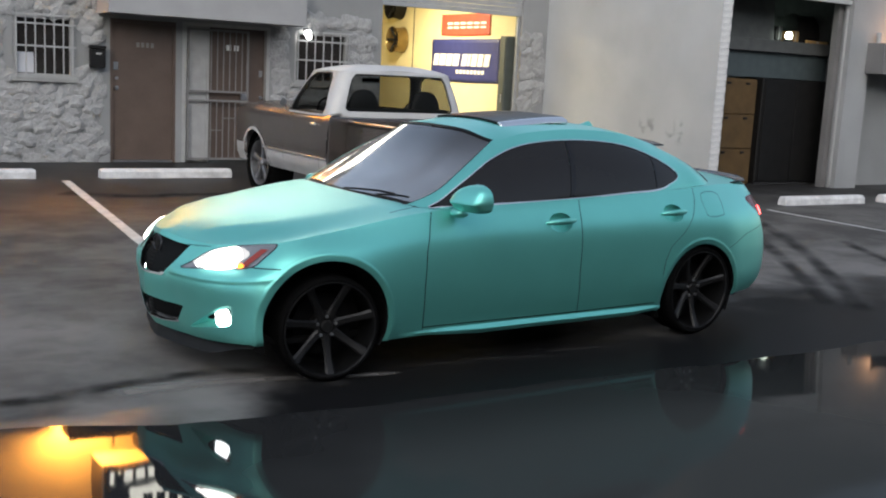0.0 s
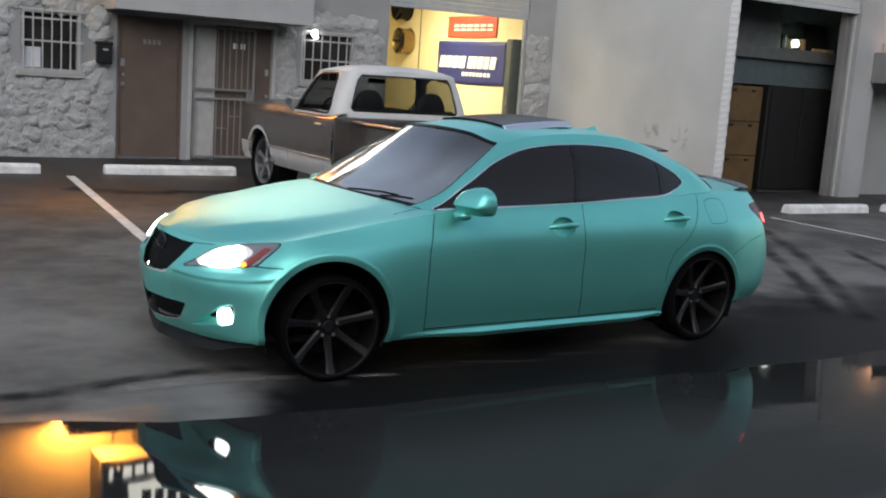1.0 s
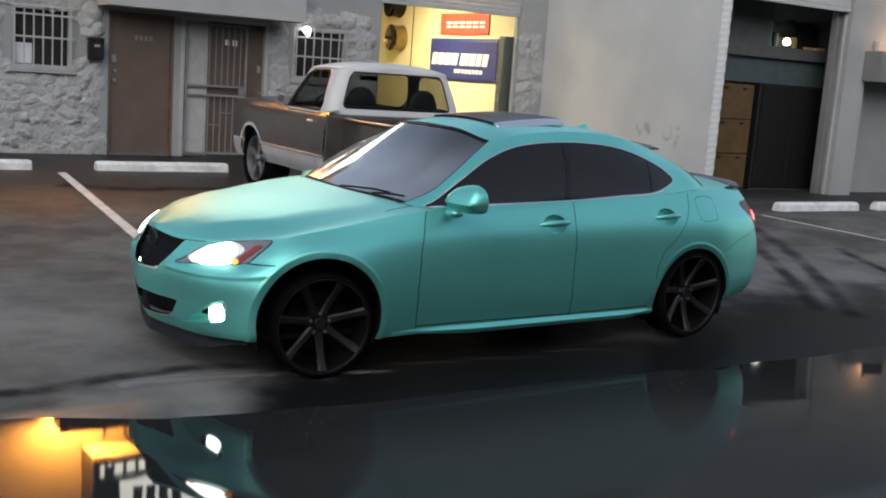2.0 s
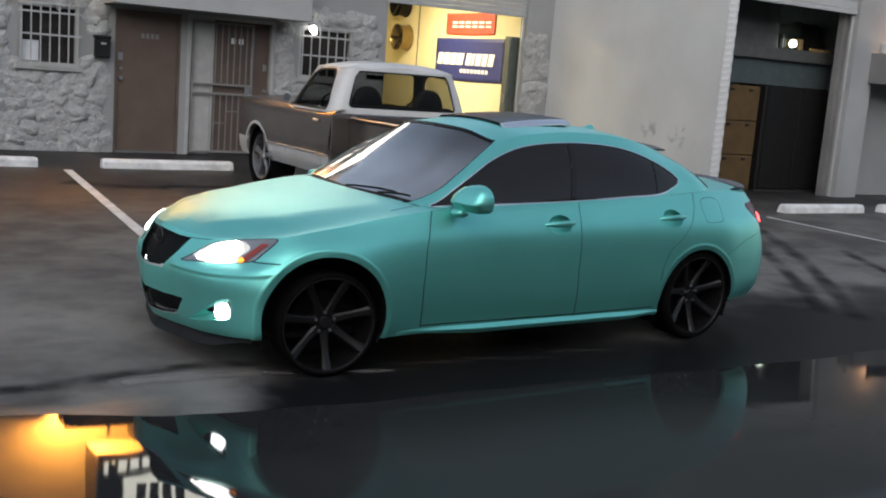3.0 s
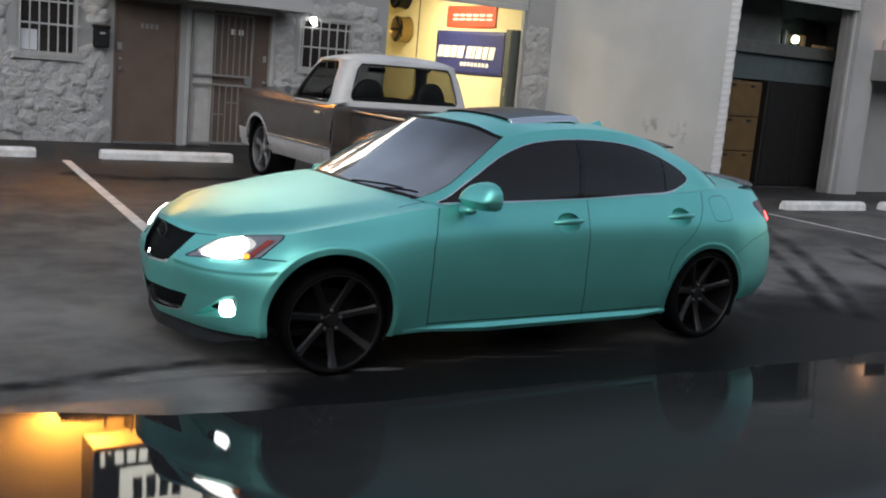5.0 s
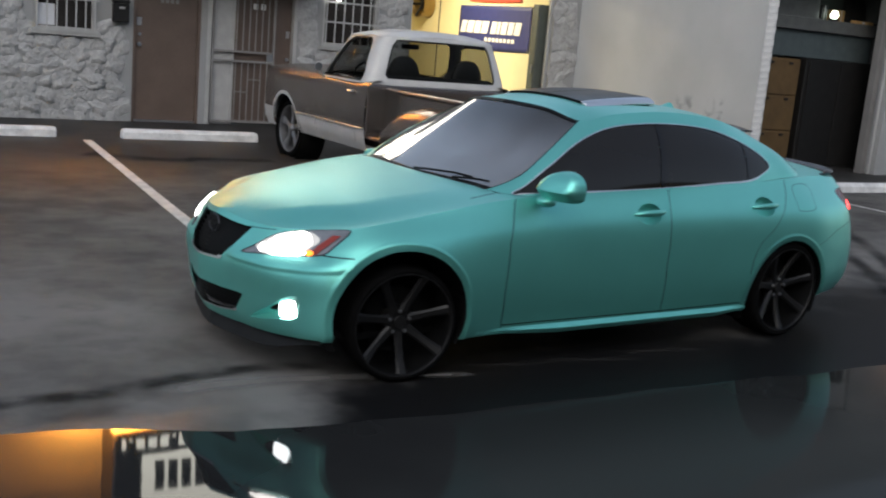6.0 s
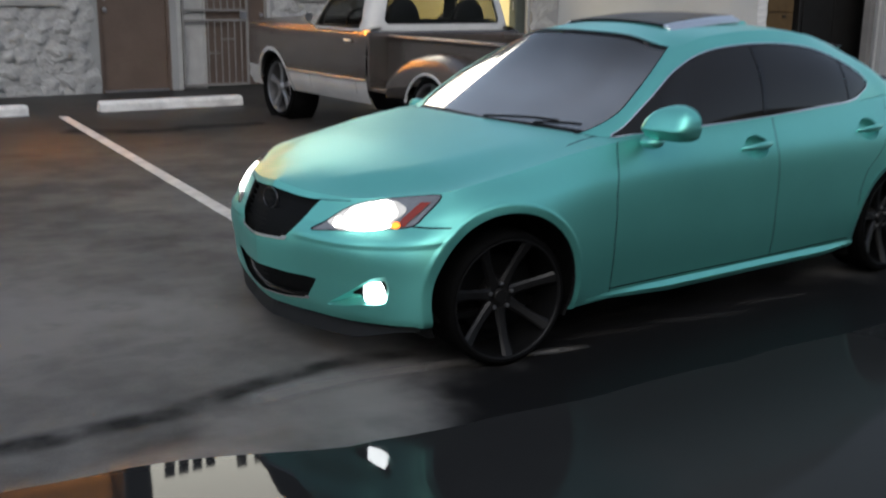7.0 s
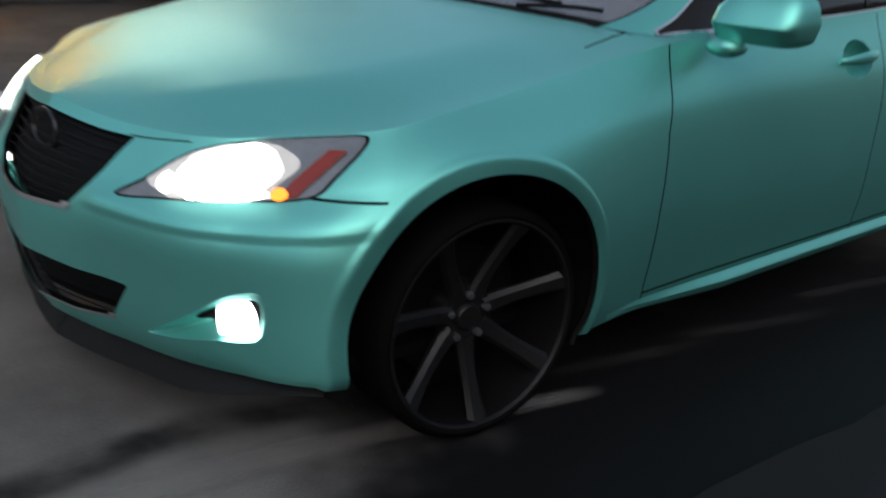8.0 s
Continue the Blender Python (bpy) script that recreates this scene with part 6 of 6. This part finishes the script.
def ledge_lamp(x, z):
    """A small up-light that stands on the ledge and washes the wall."""
    ob = holder("ledge_lamp", "small orange up-light standing on the grey ledge", "lamp")
    part("housing", box(x - 0.12, x + 0.12, GY - 0.29, GY - 0.13, z + 0.002, z + 0.10, 0.012), BLACK, ob)
    part("lens", box(x - 0.10, x + 0.10, GY - 0.27, GY - 0.15, z + 0.102, z + 0.115, 0.004), DIMLENS, ob, "glowing orange lens")
    # visor added to keep the bare light out of the water's reflection
    part("visor", box(x - 0.45, x + 0.16, GY - 0.305, GY - 0.292, z + 0.002, z + 0.28, 0.003), BLACK, ob)
    return ob


def wash_lamp(x, z):
    """A sodium tube lamp on top of the canopy that washes the wall behind; its unseen shield and cheeks are added to
    block spill.
    """
    ob = holder("wall_lamp", "shielded sodium lamp on the canopy washing the wall in orange light", "lamp")
    part("base", box(x - 0.55, x + 0.55, FY - 0.70, FY - 0.20, z, z + 0.02, 0.004), BLACK, ob)
    part("front_shield", box(x - 0.55, x + 0.55, FY - 0.70, FY - 0.685, z + 0.021, z + 0.33, 0.004), BLACK, ob)
    part("cheek", box(x - 0.55, x - 0.535, FY - 0.684, FY - 0.20, z + 0.021, z + 0.265), BLACK, ob)
    part("cheek", box(x + 0.535, x + 0.55, FY - 0.684, FY - 0.20, z + 0.021, z + 0.62), BLACK, ob)
    part("tube", tube((x - 0.50, FY - 0.45, z + 0.12), (x + 0.20, FY - 0.45, z + 0.12), 0.020, 12), SODIUM_LENS, ob, "glowing sodium tube")
    return ob


wash_lamp(1.50, 3.082)


# unseen fixture, added to house the orange fill beside the canopy
def canopy_fill_lamp():
    ob = holder("canopy_fill_lamp", "small added orange lamp, out of view, that tints the canopy's end", "lamp")
    part("housing", box(1.17, 1.37, FY - 0.16, FY - 0.003, 3.26, 3.40, 0.02), BLACK, ob)
    part("lens", box(1.19, 1.35, FY - 0.15, FY - 0.02, 3.235, 3.258, 0.006), DIMLENS, ob, "glowing orange lens")
    return ob


canopy_fill_lamp()


def wall_conduit():
    ob = holder("conduit", "thin cable running up the wall to the sign", "cable")
    part("cable", tube((1.77, FY - 0.02, 3.09), (1.77, FY - 0.02, 3.775), 0.010, 8), BLACK, ob)
    return ob


wall_conduit()
ledge_lamp(14.6, 2.55)


def lit_bulb():
    ob = holder("eaves_lamp", "small white flood lamp switched on under the canopy", "lamp")
    part("bracket", box(4.95, 5.01, FY - 0.20, FY - 0.10, 2.24, 2.27, 0.006), FRAME, ob)
    bm = lathe(((0.0, 0.0), (0.05, 0.01), (0.062, 0.05), (0.03, 0.15), (0.0, 0.16)), 20, "Z", m=Matrix.Translation((5.00, FY - 0.16, 2.235)) @ Matrix.Rotation(radians(155), 4, "Y"))
    part("bulb", bm, BULB, ob, smooth=True)
    return ob


lit_bulb()


def sign_box():
    """A lit projecting sign above the canopy; its writing is plain bars."""
    ob = holder("wall_sign", "black box sign with a lit white face high on the facade", "sign")
    x0, x1, y0, y1, z0, z1 = 1.42, 5.00, FY - 0.75, FY - 0.003, 3.86, 5.90
    part("cabinet", box(x0, x1, y0, y1, z0, z1, 0.015), SIGNBLACK, ob)
    part("face", box(x0 + 0.42, x1 - 0.12, y0 - 0.012, y0 - 0.003, z0 + 0.36, z1 - 0.15), SIGNLIT, ob, "glowing white face")
    x = x0 + 0.12
    for w in (0.06, 0.0, 0.13, 0.13, 0.13, 0.0, 0.13, 0.13, 0.13, 0.0, 0.13, 0.13):
        if w:
            part("text_bar", box(x, x + w, y0 - 0.012, y0 - 0.003, z0 + 0.08, z0 + 0.27, 0.003), SIGNLIT, ob)
            x += w + 0.055
        else:
            part("text_dot", box(x, x + 0.045, y0 - 0.012, y0 - 0.003, z0 + 0.08, z0 + 0.125, 0.003), SIGNLIT, ob)
            x += 0.10
    for k in range(4):
        x = x0 + 0.62 + 0.21 * k
        part("text_bar", box(x, x + 0.15, y0 - 0.018, y0 - 0.0125, z0 + 0.50, z0 + 0.95), SIGNBLACK, ob)
    for k in range(5):
        x = x0 + 1.75 + 0.28 * k
        part("text_bar", box(x, x + 0.16, y0 - 0.018, y0 - 0.0125, z0 + 0.50, z0 + 1.05), SIGNBLACK, ob)
    part("bottom_panel", box(x0 + 0.02, x1 - 0.02, y0 + 0.02, y1 - 0.01, z0 - 0.012, z0 - 0.001), WHITE, ob, "pale panel closing the underside")
    part("edge_trim", box(x0 - 0.004, x0 + 0.03, y0 - 0.008, y0 - 0.002, z0, z1), FRAME, ob)
    return ob


sign_box()


# ---------------------------------------------------------------- in the lit bay
def banner(name, y0, y1, z0, z1, material, label):
    """A vinyl banner on the bay's right wall, with soft waves; y0 is the deep end."""
    ob = holder(name, label, "banner")
    bm = bmesh.new()
    nx, nz = 28, 10
    vs = [[None] * (nz + 1) for _ in range(nx + 1)]
    for i in range(nx + 1):
        for j in range(nz + 1):
            f, g = i / nx, j / nz
            y = y0 + (y1 - y0) * f
            z = z0 + (z1 - z0) * g + 0.03 * (f - 0.5) * 0 - 0.02 * math.sin(math.pi * f) * (1 - g)
            vs[i][j] = bm.verts.new((BX - 0.012 - 0.006 * noise.noise((f * 6, g * 3, z0)), y, z))
    for i in range(nx):
        for j in range(nz):
            bm.faces.new((vs[i][j], vs[i][j + 1], vs[i + 1][j + 1], vs[i + 1][j]))
    cloth = part("cloth", bm, material, ob, smooth=True)
    cloth.modifiers.new("thick", "SOLIDIFY").thickness = 0.004
    for y in (y0, y1):
        for z in (z0, z1):
            part("eyelet", lathe(((0.0, 0), (0.014, 0.0), (0.016, 0.006)), 10, "X", m=Matrix.Translation((BX - 0.028, y + (0.04 if y == y1 else -0.04), z + (-0.04 if z == z1 else 0.04)))), METAL, ob)
    return ob


tb_banner = banner("tyre_banner", 14.58, 11.92, 1.50, 2.38, BANNER_BLUE, "dark blue vinyl banner with white lettering on the cream wall")
for k, (a, w) in enumerate(((14.46, 0.20), (14.22, 0.25), (13.93, 0.23), (13.66, 0.25), (13.30, 0.20), (13.07, 0.10), (12.93, 0.21), (12.68, 0.19), (12.45, 0.21))):
    bar = box(BX - 0.030, BX - 0.022, a - w, a, 1.82, 2.07, 0.003)
    for v in bar.verts:
        v.co.y -= 0.25 * (v.co.z - 1.945)
    part("slanted_bar", bar, WHITE, tb_banner, "bold white slanted block")
for k in range(8):
    part("text_bar", box(BX - 0.026, BX - 0.022, 13.42 - 0.14 * k, 13.52 - 0.14 * k, 1.66, 1.74), WHITE, tb_banner)
red_banner = banner("red_banner", 14.22, 12.30, 2.46, 2.90, BANNER_RED, "red vinyl banner with pale lettering above the blue one")
for k in range(6):
    a = 13.95 - 0.26 * k
    part("text_bar", box(BX - 0.026, BX - 0.022, a - 0.20, a, 2.68, 2.73), WHITE, red_banner)
    part("text_bar", box(BX - 0.026, BX - 0.022, a - 0.20, a, 2.60, 2.64), WHITE, red_banner)


def display_wheel(y, z, r, label, finish):
    """A bare rim hung on the bay's wall, face out."""
    ob = holder("display_rim", label, "wheel rim", "rims on the wall")
    m = Matrix.Translation((BX, y, z))
    part("barrel", lathe(((r, -0.30), (r * 0.985, -0.30), (r * 0.93, -0.27), (r * 0.90, -0.15), (r * 0.93, -0.04), (r, -0.02)), 40, "X", m=m), finish, ob, smooth=True)
    for k in range(5):
        t = 2 * math.pi * k / 5
        c, s = math.cos(t), math.sin(t)
        bm = tube((BX - 0.20, y + 0.05 * c, z + 0.05 * s), (BX - 0.285, y + r * 0.93 * c, z + r * 0.93 * s), 0.028, 6)
        part("spoke", bm, BLACK, ob)
    part("hub", lathe(((0.0, -0.22), (0.06, -0.22), (0.07, -0.18), (0.07, -0.02)), 20, "X", m=m), BLACK, ob, smooth=True)
    return ob


GOLD = mat("bronze_rim", (0.34, 0.24, 0.10), 0.35, 0.8)
display_wheel(15.95, 2.36, 0.30, "bronze alloy rim hung on the cream wall", GOLD)
display_wheel(16.1, 3.12, 0.30, "dark alloy rim hung high on the cream wall", BLACK)
part_joint = tagged(mesh_ob("wall_joint", box(BX - 0.008, BX - 0.001, 15.45, 15.48, 0.02, 3.58), DARK), "dark vertical joint in the cream wall", "trim", kind="structure")


def locker():
    ob = holder("locker", "tall dark green metal locker just inside the bay", "locker")
    part("body", box(9.36, 9.62, 11.30, 11.52, 0.03, 2.42, 0.01), LOCKER, ob)
    part("door", box(9.345, 9.3585, 11.32, 11.50, 0.10, 2.38, 0.004), LOCKER, ob)
    part("handle", box(9.325, 9.3445, 11.36, 11.38, 1.15, 1.30, 0.004), METAL, ob)
    return ob


LOCKER = mat("locker_paint", (0.075, 0.085, 0.075), 0.5)
locker()


def ceiling_fixture():
    ob = holder("ceiling_light", "long warm strip light on the bay's ceiling", "lamp")
    part("tray", box(7.77, 8.03, 13.0, 14.2, 3.50, 3.60, 0.01), FRAME, ob)
    part("diffuser", box(7.80, 8.00, 13.04, 14.16, 3.46, 3.497, 0.008), STRIP, ob)
    return ob


STRIP = mat("lit_strip", (0.9, 0.85, 0.7), 0.4, vary=0, bump=0, emit=(1.0, 0.86, 0.55), power=6)
ceiling_fixture()

# ---------------------------------------------------------------- in the dark store
def mezzanine():
    ob = holder("mezzanine", "dark grey mezzanine platform across the store", "platform")
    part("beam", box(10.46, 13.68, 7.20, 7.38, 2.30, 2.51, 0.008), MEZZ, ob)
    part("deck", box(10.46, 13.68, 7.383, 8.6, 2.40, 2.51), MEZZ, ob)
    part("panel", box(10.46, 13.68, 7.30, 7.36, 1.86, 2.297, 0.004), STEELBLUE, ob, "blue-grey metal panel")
    return ob


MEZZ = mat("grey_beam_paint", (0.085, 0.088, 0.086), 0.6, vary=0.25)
mezzanine()


def drawer_stack():
    ob = holder("drawer_cabinet", "worn ochre wooden drawer cabinet", "cabinet")
    part("carcass", box(10.80, 11.86, 7.22, 7.8, 0.0, 1.82, 0.008), OCHRE, ob)
    for k in range(3):
        d = part("drawer", box(10.82, 11.84, 7.195, 7.218, 0.04 + 0.59 * k, 0.61 + 0.59 * k, 0.008), OCHRE, ob)
        for x in (11.10, 11.56):
            part("pull", box(x, x + 0.09, 7.170, 7.194, 0.54 + 0.59 * k, 0.58 + 0.59 * k, 0.006), BLACK, d)
    return ob


drawer_stack()


def tall_box():
    ob = holder("crate", "tall black crate standing in the store", "crate")
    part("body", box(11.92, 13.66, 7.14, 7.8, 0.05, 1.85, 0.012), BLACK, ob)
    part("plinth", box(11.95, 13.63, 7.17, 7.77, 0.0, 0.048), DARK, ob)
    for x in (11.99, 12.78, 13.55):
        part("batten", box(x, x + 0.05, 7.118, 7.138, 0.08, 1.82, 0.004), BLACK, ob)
    return ob


tall_box()


def covered_load(x0, x1, y0, y1, z0, z1, label, seed, material):
    """A sagging covered heap."""
    bm = bmesh.new()
    bmesh.ops.create_grid(bm, x_segments=24, y_segments=16, size=0.5)
    for v in bm.verts:
        f, g = v.co.x + 0.5, v.co.y + 0.5
        edge = min(1, 6 * min(f, 1 - f, g, 1 - g))
        h = edge**0.35 * (0.92 + 0.10 * noise.noise((f * 3, g * 3, seed)))
        v.co = (x0 + (x1 - x0) * f, y0 + (y1 - y0) * g, z0 + (z1 - z0) * max(0, h))
    return tagged(mesh_ob("covered_load", bm, material, smooth=True), label, "load", "goods on the mezzanine")


covered_load(10.9, 12.42, 7.40, 8.3, 2.511, 3.75, "grey tarpaulin-covered goods on the mezzanine", 1.3, MEZZ)
covered_load(13.02, 13.66, 7.46, 8.2, 2.511, 3.05, "black plastic-covered goods on the mezzanine", 4.1, BLACK)


def carton(x, y, z, w, d, h, material, label):
    ob = holder("carton", label, "box", "cartons on the mezzanine")
    part("body", box(x, x + w, y, y + d, z, z + h, 0.006), material, ob)
    part("tape", box(x + w * 0.45, x + w * 0.55, y - 0.003, y - 0.001, z + 0.01, z + h - 0.01), FRAME, ob)
    return ob


carton(12.42, 7.42, 2.512, 0.16, 0.3, 0.26, BLACK, "small black carton on the mezzanine")
carton(12.82, 7.40, 2.512, 0.18, 0.3, 0.20, PLY, "brown cardboard carton on the mezzanine")
carton(13.06, 7.26, 2.512, 0.55, 0.05, 0.05, PLY, "flat pale timber offcut on the mezzanine")


def store_lamp():
    ob = holder("work_lamp", "small greenish work lamp glowing on the mezzanine", "lamp")
    part("bulb", lathe(((0, 0.0), (0.05, 0.01), (0.07, 0.06), (0.05, 0.12), (0, 0.14)), 18, "Z", m=Matrix.Translation((12.66, 7.34, 2.55))), GREENLIT, ob, smooth=True)
    part("base", box(12.60, 12.72, 7.28, 7.40, 2.512, 2.549, 0.006), BLACK, ob)
    return ob


GREENLIT = mat("lit_work_lamp", (0.8, 0.9, 0.8), 0.4, vary=0, bump=0, emit=(0.85, 1.0, 0.85), power=5)
store_lamp()


def conduit():
    ob = holder("pipe_stub", "short grey pipe stub on the ledge", "pipe")
    part("pipe", tube((13.86, GY - 0.10, 2.555), (13.86, GY - 0.10, 2.68), 0.05, 14), FRAME, ob, smooth=True)
    part("cap", lathe(((0, 0.06), (0.05, 0.05), (0.062, 0.0), (0.0, 0.0)), 16, "Z", m=Matrix.Translation((13.86, GY - 0.10, 2.683))), FRAME, ob, smooth=True)
    return ob


conduit()


# ---------------------------------------------------------------- stones of the cladding and bricks of the corner
def rock_mesh(seed, w, h, d):
    """A split-faced stone, its back flat: about fifty triangles."""
    bm = bmesh.new()
    n, m = 5, 5
    rows = []
    for i in range(n + 1):
        row = []
        for j in range(m + 1):
            f, g = i / n * 2 - 1, j / m * 2 - 1
            edge = max(abs(f), abs(g))
            x = f * w / 2 * (1 - 0.12 * abs(g) ** 3) + 0.030 * noise.noise((f * 2.2, g * 2.2, seed))
            z = g * h / 2 * (1 - 0.16 * abs(f) ** 3) + 0.024 * noise.noise((f * 2.2, g * 2.2, seed + 9))
            rough = 0.5 + 0.7 * noise.noise((f * 1.3, g * 1.3, seed + 3)) + 0.35 * noise.noise((f * 3.7, g * 3.7, seed + 6))
            y = 0.0 if edge > 0.99 else -d * max(0.12, rough)
            row.append(bm.verts.new((x, min(y, 0.0), z)))
        rows.append(row)
    for i in range(n):
        for j in range(m):
            bm.faces.new((rows[i][j], rows[i + 1][j], rows[i + 1][j + 1], rows[i][j + 1]))
    me = bpy.data.meshes.new("stone")
    bm.normal_update()
    bm.to_mesh(me)
    bm.free()
    me.materials.append(STONE)
    for p in me.polygons:
        p.use_smooth = True
    return me


ROCKS = [rock_mesh(k * 3.7, 0.25 + 0.03 * (k % 5), 0.18 + 0.025 * (k % 3), 0.052 + 0.008 * (k % 4)) for k in range(14)]
rng = random.Random(5)


def clad(x0, x1, z0, z1, holes, wall):
    """Random courses of stone between x0, x1, z0, z1, leaving the holes free."""
    z, course = z0 + 0.06, 0
    while z < z1 - 0.04:
        x = x0 + 0.15 + rng.uniform(-0.05, 0.05)
        while x < x1 - 0.14:
            k = rng.randrange(14)
            w = 0.25 + 0.03 * (k % 5)
            zz = z + rng.uniform(-0.04, 0.04)
            if not any(a - 0.09 < x < b + 0.09 and c - 0.11 < zz < d + 0.07 for a, b, c, d in holes):
                ob = new("stone", ROCKS[k])
                ob.parent = wall
                ob.location = (x, FY - 0.001 - rng.uniform(0, 0.012), zz)
                ob.rotation_euler = (0, rng.uniform(-0.7, 0.7) + (math.pi if rng.random() < 0.5 else 0), 0)
                ob.scale = (rng.uniform(0.95, 1.18), rng.uniform(0.6, 1.25), rng.uniform(1.0, 1.3))
            x += w * 0.80 + rng.uniform(0.0, 0.03)
        z += 0.150
        course += 1


clad(-0.55, 1.80, 0.0, 2.75, (WIN1, (1.44, 1.73, 1.50, 1.76)), facade)
clad(4.44, 6.50, 0.55, 2.50, (WIN2,), facade)
clad(9.52, 10.14, 0.55, 2.52, (), facade)


def brick_mesh(w):
    me = bpy.data.meshes.new("brick")
    bm = box(-w / 2, w / 2, -0.009, 0.0, -0.0465, 0.0465, 0.005)
    bm.to_mesh(me)
    bm.free()
    me.materials.append(KERB)
    return me


BRICKS = [brick_mesh(0.215), brick_mesh(0.19)]
for k in range(40):
    ob = new("brick", BRICKS[k % 2])
    ob.parent = front
    ob.location = (WX + 0.108 - 0.005 * (k % 2), GY - 0.001, 0.05 + 0.098 * k)
    ob.rotation_euler = (0, rng.uniform(-0.01, 0.01), 0)
